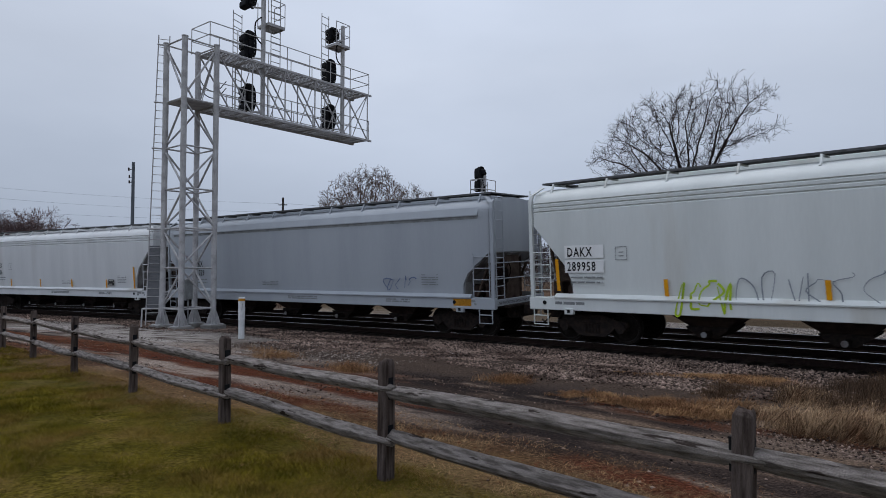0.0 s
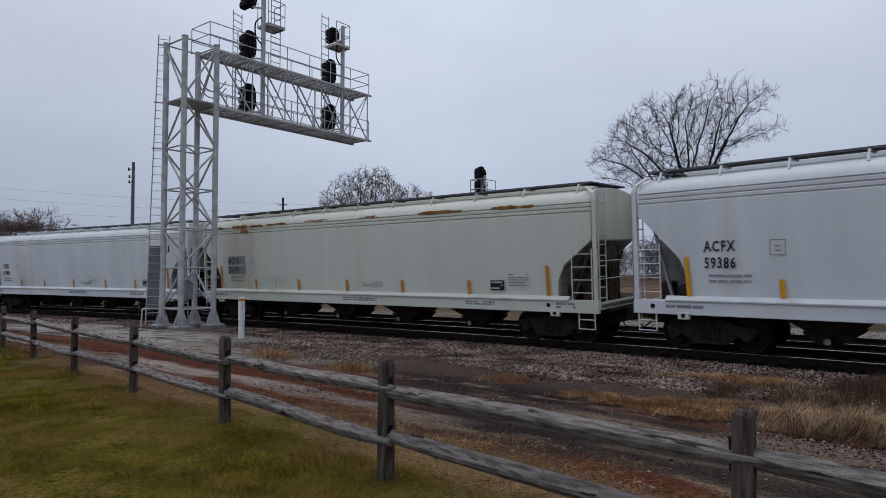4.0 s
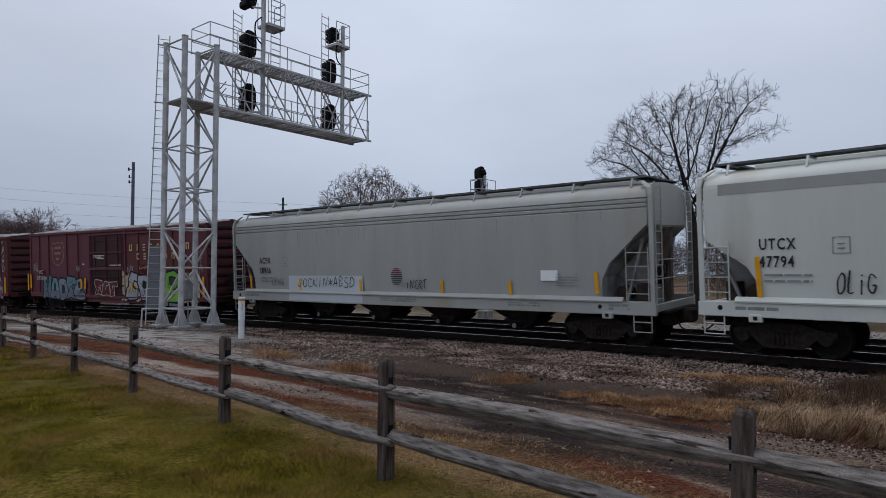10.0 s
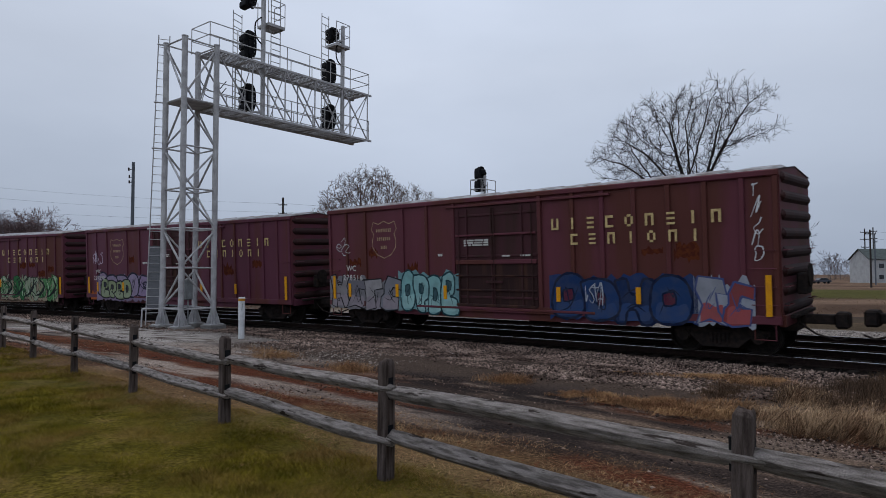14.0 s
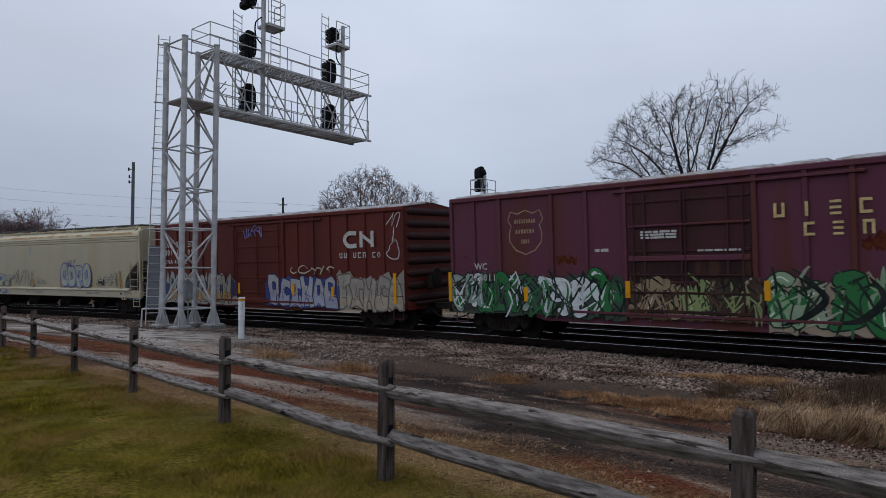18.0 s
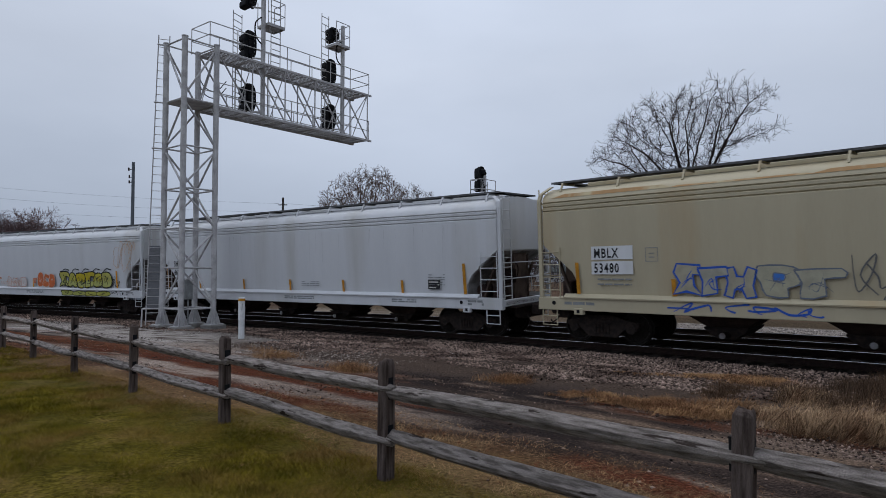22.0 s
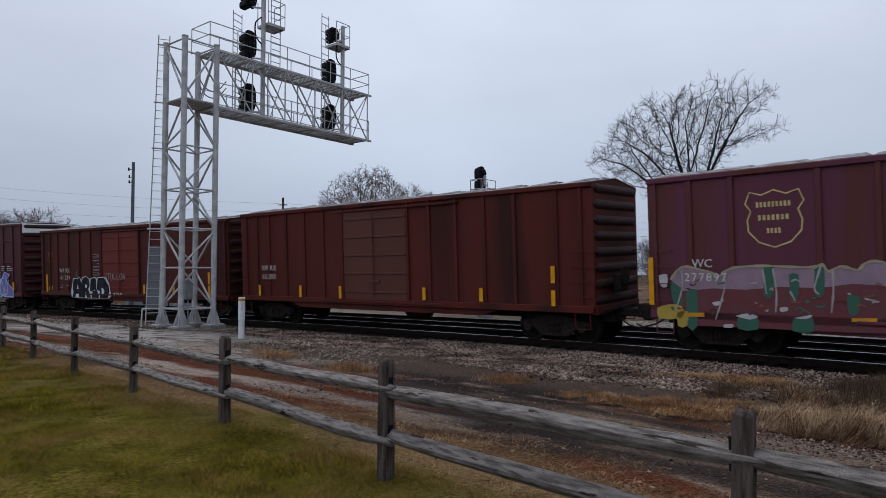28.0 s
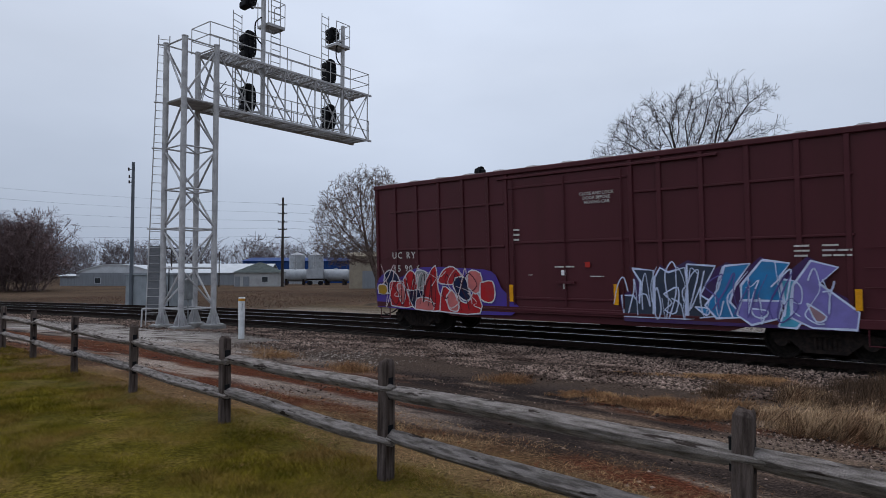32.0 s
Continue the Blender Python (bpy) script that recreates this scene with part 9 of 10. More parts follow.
gx, gy, gu, grng = lawn_places(1150000, 21, 2.8, 24)
dry = grng.uniform(0, 1, len(gx)) < np.clip(0.14 + 0.3 * patchy(gx, gy, 1.3, 9) + 0.2 * patchy(gx, gy, 0.5, 19) + np.clip((gu + 0.45) * 0.7, 0, 0.6), 0.02, 0.9)
mown("lawn_grass", "short green lawn grass with yellowing patches", gx[~dry], gy[~dry], 0.05, 0.007, 1.0, green_blade, 22)
mown("dry_lawn_grass", "straw-coloured grass blades in the lawn and along the fence", gx[dry], gy[dry], 0.045, 0.006, 1.3, lawn_straw, 23)


def strip_places(count, seed, s0, s1, lat0, lat1, rule):
    rng = np.random.RandomState(seed)
    s, lat = rng.uniform(s0, s1, count), rng.uniform(lat0, lat1, count)
    x, y = place(s, lat)
    ok = rule(x, y, s, lat, rng) & (np.abs(x) < 0.74 * y + 1)
    return x[ok], y[ok]


def tufts(spots, count, seed):
    """Grass in clumps: spots are (s, lat, radius along, radius across, weight)."""
    rng = np.random.RandomState(seed)
    w = np.array([q[4] for q in spots], dtype=float)
    pick = rng.choice(len(spots), count, p=w / w.sum())
    q = np.array(spots)[pick]
    k = rng.normal(0, 0.62, (count, 2))
    return place(q[:, 0] + k[:, 0] * q[:, 2], q[:, 1] + k[:, 1] * q[:, 3])


def tussocks(name, label, spots, count, per, height, width, spread, material_, seed, wind=(0.0, 0.0), category="grass"):
    """Clumps of long dead blades that lean out from each clump's foot and hang over; spots are (s, lat, radius along, radius across, weight)."""
    rng = np.random.RandomState(seed)
    cx, cy = tufts(spots, count, seed)
    size = rng.uniform(0.35, 1.45, count)
    pick = np.repeat(np.arange(count), per)
    n = len(pick)
    az, out = rng.uniform(0, 2 * np.pi, n), rng.uniform(0.15, 1.25, n) * spread
    h = height * size[pick] * rng.uniform(0.45, 1.2, n)
    matted = rng.uniform(0, 1, n) < 0.4          # trodden blades that lie nearly flat
    out, h = np.where(matted, out * 2.4, out), np.where(matted, h * 0.45, h)
    foot = rng.normal(0, 0.1, (n, 2)) * size[pick][:, None]
    gust = rng.uniform(0.1, 1.7, count)[pick]
    x, y = cx[pick] + foot[:, 0], cy[pick] + foot[:, 1]
    z = ground_many(x, y) - 0.01
    lx, ly = np.cos(az) * out + wind[0] * gust, np.sin(az) * out + wind[1] * gust
    wa = rng.uniform(0, 2 * np.pi, n)
    w = width * rng.uniform(0.6, 1.4, n)
    v = np.zeros((n, 5, 3))
    for k, (t, f, g) in enumerate(((0, -1, 0), (0, 1, 0), (0.66, 0.8, 0.4), (0.66, -0.8, 0.4), (0.82, 0, 1.0))):
        drop = 1.0 if t < 0.8 else np.clip(1.15 - 0.35 * out, 0.35, 1.2)
        v[:, k, 0] = x + np.cos(wa) * w * 0.5 * f + lx * g * h
        v[:, k, 1] = y + np.sin(wa) * w * 0.5 * f + ly * g * h
        v[:, k, 2] = z + h * t * drop
    f = np.array([(0, 1, 2), (0, 2, 3), (3, 2, 4)])
    f = (f[None] + 5 * np.arange(n)[:, None, None]).reshape(-1, 3)
    return thing(name, label, category, kind="stuff", data=cloud_mesh(name, v.reshape(-1, 3), f, material_))


x_, y_ = strip_places(75000, 31, -6, 14, -12.4, -10.7, lambda x, y, s, lat, rng: rng.uniform(0, 1, len(x)) < np.clip((s - 4) / 5, 0.12, 1) * (0.12 + 0.5 * patchy(x, y, 1.4, 17) + 0.7 * np.exp(-((lat + 11.5) / 0.33) ** 2))
                       + 0.5 * np.exp(-((lat + 12.25) / 0.3) ** 2) * (0.6 + 0.6 * patchy(x, y, 1.9, 18)))
blades("verge_grass", "straw-coloured dead grass along the fence", x_, y_, 0.05, 0.005, 1.9, verge_straw, 32)
SPOTS = [(8.9, -7.0, 0.3, 0.3, 1.4), (9.3, -6.8, 0.35, 0.3, 2.2), (9.9, -7.1, 0.35, 0.3, 1.8), (10.4, -6.9, 0.4, 0.35, 2.0), (10.9, -7.3, 0.35, 0.25, 1.6), (11.3, -7.2, 0.3, 0.3, 1.2), (10.9, -6.3, 0.35, 0.3, 0.9),
         (7.3, -6.6, 0.3, 0.25, 1.1), (4.3, -7.8, 0.4, 0.2, 0.9), (3.5, -7.5, 0.4, 0.2, 0.6), (0.85, -7.2, 0.4, 0.35, 0.7), (-0.6, -6.6, 0.7, 0.2, 0.3)]
tussocks("dry_grass_clumps", "tangled straw-coloured dead grass in clumps on the gravel", SPOTS, 230, 95, 0.15, 0.0042, 1.5, clump_blade, 33, (0.4, -0.15))
tussocks("flat_dry_grass", "low flattened straw-coloured grass on the ballast", [(8.1, -3.4, 0.4, 0.2, 1.0), (8.8, -3.2, 0.5, 0.25, 1.8), (9.4, -2.7, 0.4, 0.3, 2.2), (9.9, -2.5, 0.4, 0.3, 2.2), (10.4, -2.3, 0.35, 0.25, 1.6), (10.5, -3.2, 0.4, 0.3, 1.3)],
         150, 90, 0.13, 0.005, 1.9, clump_blade, 38, (0.6, -0.1))
tussocks("tall_dry_grass", "tall pale dead grass that leans over beside the muddy track", [(11.2, -6.1, 0.3, 0.3, 1.1), (11.7, -6.7, 0.35, 0.25, 1.8), (12.1, -6.9, 0.35, 0.3, 2.0), (12.5, -6.8, 0.4, 0.3, 2.2), (13.0, -6.9, 0.4, 0.3, 2.2), (12.2, -6.0, 0.4, 0.35, 0.9),
         (12.9, -5.9, 0.4, 0.4, 0.7), (11.8, -5.2, 0.4, 0.4, 0.5), (12.6, -7.4, 0.4, 0.2, 1.3), (13.4, -7.3, 0.4, 0.25, 1.5)], 95, 130, 0.28, 0.0048, 1.2, pale_straw, 34, (0.85, -0.1))
tussocks("brown_weeds", "fine brown dead weeds among the grass clumps", [(10.6, -5.2, 0.25, 0.4, 2.2), (10.5, -4.4, 0.3, 0.4, 1.6), (11.2, -3.6, 0.5, 0.4, 1.4), (11.8, -4.4, 0.5, 0.5, 1.6), (12.4, -4.9, 0.4, 0.5, 1.6), (12.0, -2.2, 0.35, 0.5, 1.8), (12.3, -1.4, 0.3, 0.4, 1.4), (12.7, -3.6, 0.5, 0.6, 2)],
         280, 55, 0.28, 0.004, 0.75, weed_brown, 37, category="weeds")
x_, y_ = tufts([(6.85, -6.0, 0.12, 0.1, 0.5), (12.4, -4.3, 0.4, 0.4, 3), (12.6, -2.8, 0.5, 0.4, 3), (12.0, -3.4, 0.5, 0.5, 2), (13.2, -2.4, 0.5, 0.6, 3), (-24, -2.5, 3.0, 0.6, 2)], 800, 35)
blades("dead_weeds", "thin dark dead weed stalks", x_, y_, 0.42, 0.006, 0.35, weed_stem, 36, category="weeds")


def litter(x, y, seed, size=0.035):
    rng = np.random.RandomState(seed)
    n = len(x)
    z = ground_many(x, y) + rng.uniform(0.004, 0.03, n)
    a = rng.uniform(0, 6.28, n)
    r = size * rng.uniform(0.5, 1.5, n)
    v = np.zeros((n, 4, 3))
    for k, (ca, rr) in enumerate(((0, 1), (1.5, 0.5), (3.14, 1), (4.7, 0.5))):
        v[:, k, 0], v[:, k, 1] = x + r * rr * np.cos(a + ca), y + r * rr * np.sin(a + ca)
        v[:, k, 2] = z + rng.uniform(-0.3, 0.6, n) * r
    f = (np.array([(0, 1, 2), (0, 2, 3)])[None] + 4 * np.arange(n)[:, None, None]).reshape(-1, 3)
    return v.reshape(-1, 3), f


def leaf_drift(x, y, s, lat, rng):
    bump = lambda at, wide, s0, s1: np.exp(-((lat - at) / wide) ** 2) * ((s > s0) & (s < s1))
    thick = bump(-9.5, 0.4, -20, 3.5) + bump(-9.75, 0.35, 3, 9) + bump(-11.15, 0.26, 1, 9) + 0.4 * bump(-7.7, 0.26, 9.3, 14) + 0.45 * bump(-11.3, 0.25, 11.5, 13) + 0.12 * bump(-11.5, 0.5, -20, 14)
    return rng.uniform(0, 1, len(x)) < np.clip(thick, 0, 1) * (0.6 + 0.6 * patchy(x, y, 0.8, 43))


x_, y_ = strip_places(190000, 41, -20, 14, -12.6, -7.2, leaf_drift)
v_, f_ = litter(x_, y_, 42, 0.013)
thing("leaf_litter", "rust-brown fallen leaves lying along the muddy track", "leaves", kind="stuff", data=cloud_mesh("leaf_litter", v_, f_, rust_leaf))


# ---- trees: bare, late autumn ----
bark = material("grey_brown_bark", (0.075, 0.062, 0.055), 0.9, 0.0, (0.045, 0.036, 0.032), 4.0, bump=0.4)
bark_brown = material("brown_twig_bark", (0.17, 0.124, 0.105), 0.9, 0.0, (0.1, 0.073, 0.063), 4.0, bump=0.3)
bark_dark = material("dark_bark", (0.04, 0.033, 0.03), 0.9, 0.0, (0.025, 0.02, 0.019), 4.0, bump=0.4)
twig_far = material("hazy_grey_twigs", (0.09, 0.07, 0.066), 0.9, 0.0, (0.06, 0.046, 0.043), 0.3, bump=0, island=0.25)


def skin(branches, keep, sides, least=0.0, thin=3):
    """Tubes along the branches; thin is the number of sides of the finest twigs (2: a narrow strip)."""
    verts, faces = [], []
    for pts, rad, level in branches:
        if not keep(level):
            continue
        n = sides if level < 2 else thin
        base = len(verts)
        for j, (p, r) in enumerate(zip(pts, rad)):
            d = (pts[min(j + 1, len(pts) - 1)] - pts[max(j - 1, 0)]).normalized()
            u = d.orthogonal().normalized()
            w = d.cross(u)
            r = max(r, least)
            for k in range(n):
                a = 2 * math.pi * k / n
                verts.append(p + u * (r * math.cos(a)) + w * (r * math.sin(a)))
        for j in range(len(pts) - 1):
            for k in range(n if n > 2 else 1):
                b0, b1 = base + j * n + k, base + j * n + (k + 1) % n
                faces.append((b0, b1, b1 + n, b0 + n))
    return np.array([tuple(v) for v in verts]), np.array(faces)


def colonise(seed, outline, depth, count, step, trunk_top, squash=1.0, gnarl=0.3, sprigs=(1, 2, 2, 3)):
    """A skeleton that grows into a crown: outline is the crown's side view as (x, z) corners, depth its half width along y.
    Returns polylines with radii and a level (0 trunk, 1 limbs, 2 twigs)."""
    rng = np.random.RandomState(seed)
    poly = np.array(outline, dtype=float)
    lo, hi = poly.min(0), poly.max(0)

    def inside(px, pz):
        c = np.zeros(len(px), dtype=bool)
        for (ax, az), (bx, bz) in zip(poly, np.roll(poly, -1, 0)):
            cross = ((az > pz) != (bz > pz)) & (px < (bx - ax) * (pz - az) / (bz - az + 1e-9) + ax)
            c ^= cross
        return c
    pts = rng.uniform((lo[0], -depth, lo[1]), (hi[0], depth, hi[1]), (count * 6, 3))
    mid = (lo + hi) / 2
    rad = ((pts[:, 0] - mid[0]) / (hi[0] - lo[0]) * 2) ** 2 + (pts[:, 1] / depth) ** 2
    pts = pts[inside(pts[:, 0], pts[:, 2]) & (rad < 1.25) & (np.abs(pts[:, 1]) < depth)][:count]
    nodes, parent = [np.zeros(3)], [-1]
    z = 0.0
    while z < trunk_top:
        z += step
        nodes.append(np.array([0.05 * math.sin(z * 1.1 + seed) * z / trunk_top, 0.05 * math.cos(z), z]))
        parent.append(len(nodes) - 2)
    near = np.full(len(pts), -1)
    dist = np.full(len(pts), 1e9)

    def see(i0):
        for i in range(i0, len(nodes)):
            d = ((pts - nodes[i]) ** 2).sum(1)
            m = d < dist
            near[m], dist[m] = i, d[m]
    see(0)
    kill = (step * 1.6) ** 2
    for _ in range(140):
        live = dist > kill
        if not live.any():
            break
        start = len(nodes)
        for i in np.unique(near[live]):
            d = pts[live & (near == i)] - nodes[i]
            d /= np.linalg.norm(d, axis=1)[:, None]
            v = d.sum(0) + rng.normal(0, gnarl, 3) * len(d) ** 0.5 + np.array([0, 0, 0.12])
            v /= np.linalg.norm(v) + 1e-9
            q = nodes[i] + v * step
            if len(nodes) > start and min(((q - n) ** 2).sum() for n in nodes[max(start, len(nodes) - 6):]) < (0.2 * step) ** 2:
                continue
            nodes.append(q)
            parent.append(i)
        if len(nodes) == start or len(nodes) > 9000:
            break
        see(start)
    n = len(nodes)
    kids = [[] for _ in range(n)]
    for i, p in enumerate(parent):
        if p >= 0:
            kids[p].append(i)
    size = np.zeros(n)
    for i in range(n - 1, -1, -1):
        size[i] = sum(size[k] for k in kids[i]) if kids[i] else 1.0
    out = []
    top = size[0]
    radius = lambda i: 0.011 * squash * size[i] ** 0.47
    stack = [(0, None)]
    while stack:
        i, before = stack.pop()
        line = [] if before is None else [before]
        while True:
            line.append(i)
            if not kids[i]:
                break
            order = sorted(kids[i], key=lambda k: -size[k])
            for k in order[1:]:
                stack.append((k, i))
            i = order[0]
        rad_ = [radius(j) for j in line]
        if before is not None:
            rad_[0] = rad_[1]
        s0 = size[line[1]] if len(line) > 1 else 1
        level = 0 if before is None else (1 if s0 > top * 0.035 else 2)
        out.append(([Vector(nodes[j]) for j in line], rad_, level))
    # fine twigs on the thin ends, drawn out along their branch and bent upwards
    rg = random.Random(seed)
    for line, rad_, level in list(out):
        if level < 1:
            continue
        for j in range(1, len(line)):
            if rad_[j] < 0.035 * squash and rg.random() < 0.8:
                d = (line[j] - line[j - 1]).normalized()
                for _ in range(rg.choice(sprigs)):
                    e = (d + Vector((rg.uniform(-1, 1), rg.uniform(-1, 1), rg.uniform(-0.5, 0.9))) * 0.6).normalized()
                    p = line[j] + e * step * rg.uniform(0.7, 1.3)
                    e = (e + Vector((rg.uniform(-1, 1), rg.uniform(-1, 1), rg.uniform(-0.1, 0.9))) * 0.4).normalized()
                    q = p + e * step * rg.uniform(0.6, 1.2)
                    out.append(([line[j], p, q], [0.009 * squash, 0.0065 * squash, 0.004 * squash], 3))
    return out


def build_tree(label, x, y, outline, depth, seed, count=700, step=0.4, trunk_top=4.0, mat=bark, least=0.008, squash=1.0, gnarl=0.3, sprigs=(1, 2, 2, 3)):
    T = thing("tree", label, "tree", pose(x, y, ground_z(x, y) - 0.1))
    br = colonise(seed, outline, depth, count, step, trunk_top, squash, gnarl, sprigs)
    v, f = skin(br, lambda lv: lv == 0, 10)
    part("trunk", cloud_mesh("trunk", v, f, mat, True), None, T)
    v, f = skin(br, lambda lv: lv == 1, 6, least)
    part("branchwork", cloud_mesh("branchwork", v, f, mat, True), None, T)
    v, f = skin(br, lambda lv: lv > 1, 4, least)
    part("crown", cloud_mesh("crown", v, f, mat), None, T, "bare twigs")
    return T


build_tree("tall many-stemmed bare tree with a wind-swept crown", 17.55, 45.0,
           ((-7.7, 10.4), (-6.7, 11.5), (-5.2, 13.5), (-4.1, 14.4), (-2.7, 14.3), (-1.0, 15.4), (0.7, 15.4), (2.5, 15.7), (3.7, 15.5), (5.0, 14.6), (4.0, 13.7), (2.8, 12.5), (5.3, 12.9),
            (5.6, 12.1), (2.9, 11.4), (1.4, 10.6), (1.2, 9.0), (0.6, 6.5), (-0.6, 6.6), (-1.6, 7.6), (-3.4, 8.7), (-5.8, 9.2)), 4.0, 6, 3300, 0.25, 5.2, bark_dark, 0.0072, 0.82, 0.8, (1, 2, 2, 3))
build_tree("brown scrubby tree behind the tall tree", 27.0, 64.0, ((-3.4, 5.5), (-3.0, 8.6), (-0.8, 11.2), (1.6, 10.0), (3.2, 7.0), (2.4, 3.4), (-2.0, 3.0)), 3.0, 31, 900, 0.36, 2.0, bark_brown, 0.013, 1.0, 0.5, (2, 3, 3))
build_tree("wide bare tree with low spreading limbs in the field", -8.0, 80.0,
           ((-7.9, 9.2), (-8.0, 6.0), (-5.5, 3.6), (0, 4.0), (2.8, 8.5), (3.4, 13.0), (1.2, 15.2), (-2.2, 15.4), (-5.2, 13.6), (-7.4, 11.5)), 5.0, 8, 4600, 0.28, 2.0, bark_brown, 0.0125, 1.05, 0.5, (2, 3, 3, 4))
build_tree("bare tree with a rounded crown in the distance", -5.6, 112.0,
           ((-5, 9), (-4.6, 14), (-2, 17.2), (1, 18), (4, 16.5), (5.2, 12.5), (4.5, 8), (0, 6)), 4.5, 12, 1300, 0.42, 4.0, bark_brown, 0.018, 1.4, 0.5, (2, 3, 3))
for k, (x, y, h) in enumerate(((34.0, 70.0, 11.5), (38.5, 76.0, 12.5), (42.0, 84.0, 12.0), (36.5, 83.0, 10.5))):
    build_tree("bare scrubby tree beside the far field", x, y, tuple((u * h * 0.34, t * h) for u, t in ((-1, 0.5), (-0.7, 0.85), (-0.1, 1.0), (0.6, 0.9), (1.1, 0.6), (0.8, 0.3), (-0.5, 0.25))), h * 0.3, 20 + k, 330, 0.42, h * 0.12, twig_far, 0.014)


def woods(name, label, spots, variants, seed, mat):
    rng = random.Random(seed)
    vs, fs, off = [], [], 0
    for x, y, h in spots:
        v, f = variants[rng.randrange(len(variants))]
        a, k = rng.uniform(0, 6.28), h
        c, s = math.cos(a) * k, math.sin(a) * k
        w = np.stack([v[:, 0] * c - v[:, 1] * s + x, v[:, 0] * s + v[:, 1] * c + y, v[:, 2] * k + ground_z(x, y) - 0.2], 1)
        vs.append(w)
        fs.append(f + off)
        off += len(w)
    return thing(name, label, "trees", kind="stuff", data=cloud_mesh(name, np.concatenate(vs), np.concatenate(fs), mat))


def woods_kind(seed, width, count, step, squash, least, sprigs=(2, 3, 4)):
    rng = random.Random(seed)
    ring = tuple((width * (1 + 0.25 * rng.uniform(-1, 1)) * math.cos(a), 0.56 + 0.44 * (1 + 0.1 * rng.uniform(-1, 0.3)) * math.sin(a)) for a in (2 * math.pi * k / 11 for k in range(11)))
    return skin(colonise(seed, ring, width * 0.9, count, step, 0.1, squash, 0.4, sprigs), lambda lv: True, 3, least, 2)


twig_wood = material("brown_hazy_twigs", (0.18, 0.128, 0.124), 0.9, 0.0, (0.12, 0.083, 0.083), 0.3, bump=0, island=0.25)
near_kinds = [woods_kind(60 + k, 0.36, 400, 0.03, 0.075, 0.0014) for k in range(3)]
far_kinds = [woods_kind(70 + k, 0.36, 120, 0.058, 0.13, 0.0036, (1, 2)) for k in range(3)]
wrng = random.Random(77)
woods("left_woods", "dense bare grey-brown thicket at the edge of the field",
      [(-(0.61 + 0.36 * wrng.random()) * (97 + 0.26 * k), 97 + 0.26 * k, wrng.uniform(10.5, 13.5) * (0.7 if k % 4 == 3 else 1)) for k in range(84)], near_kinds, 78, twig_wood)
haze_twig = material("far_hazy_twigs", (0.15, 0.127, 0.132), 0.9, 0.0, (0.115, 0.097, 0.102), 0.1, bump=0, island=0.2)
woods("far_treeline", "hazy bare treeline on the horizon",
      [(-190 + 330 * k / 250 + wrng.uniform(-3, 3), wrng.uniform(255, 330), wrng.uniform(13, 20)) for k in range(250)]
      + [(140 + 3.0 * k + wrng.uniform(-3, 3), wrng.uniform(250, 300), wrng.uniform(8, 12)) for k in range(40)]
      + [(-260 + 4.0 * k, wrng.uniform(240, 300), wrng.uniform(10, 15)) for k in range(20)], far_kinds, 79, haze_twig)
woods("hedge_scrub", "low bare scrub along the field's edge",
      [(wrng.uniform(-120, -96), wrng.uniform(165, 185), wrng.uniform(4, 9)) for k in range(24)] + [(-(0.6 + 0.38 * wrng.random()) * (95 + 0.3 * k), 95 + 0.3 * k, wrng.uniform(3.5, 7)) for k in range(50)] + [(wrng.uniform(0.38, 0.5) * (64 + k), 64 + k, wrng.uniform(3, 5.5)) for k in range(22)]
      + [(wrng.uniform(4, 22), wrng.uniform(90, 130), wrng.uniform(4, 8)) for k in range(16)], [woods_kind(90 + k, 0.36, 110, 0.06, 0.13, 0.004, (1, 2)) for k in range(3)], 80, twig_far)

# ---- relay house, poles, wires ----
def build_relay_house():
    T = thing("relay_house", "grey metal signal relay house beside the tracks", "equipment hut", pose(-22.3, 51.3, -0.72, 0, 0, -18))
    hut = material("grey_painted_steel", (0.30, 0.325, 0.34), 0.55, 0.1, (0.25, 0.27, 0.285), 1.5)
    for k in range(6):
        x = -2.25 + 0.75 * k
        sh = Shape()
        sh.box(x, x + 0.74, -1.2, -1.16, 0.12, 2.62, 0.006)
        part("wall_panel", sh, hut, T)
    sh = Shape()
    sh.box(-2.25, 2.25, -1.16, 1.2, 0.12, 2.62)
    part("hut_body", sh, hut, T)
    sh = Shape()
    sh.box(-2.35, 2.35, -1.3, 1.3, 2.62, 2.74, 0.02)
    part("roof", sh, hut, T)
    sh = Shape()
    sh.box(-2.3, 2.3, -1.25, 1.25, -0.2, 0.12)
    part("base", sh, concrete, T)
    sh = Shape()
    sh.box(-2.29, -2.25, -0.5, 0.5, 0.15, 2.2, 0.01)
    door = part("door", sh, hut, T)
    sh = Shape()
    sh.box(1.2, 1.7, -1.34, -1.2, 0.9, 1.9, 0.02)
    part("cabinet", sh, patch_grey, T, "small grey meter cabinet")
    sh = Shape()
    sh.tube((1.95, -1.3, 0.1), (1.95, -1.3, 3.3), 0.04, 8)
    sh.tube((1.75, -1.3, 3.25), (2.15, -1.3, 3.25), 0.03, 6)
    part("service_mast", sh, black_metal, T)


build_relay_house()

pole_wood = material("dark_pole_wood", (0.06, 0.05, 0.045), 0.9, 0.0, (0.04, 0.033, 0.03), 3.0, (6, 6, 0.4), bump=0.5)
pole_grey = material("grey_green_pole", (0.145, 0.16, 0.178), 0.7, 0.0, (0.11, 0.122, 0.136), 3.0, (6, 6, 0.4), bump=0.2)
wire_mat = material("dark_wire", (0.10, 0.11, 0.13), 0.6, 0.0)


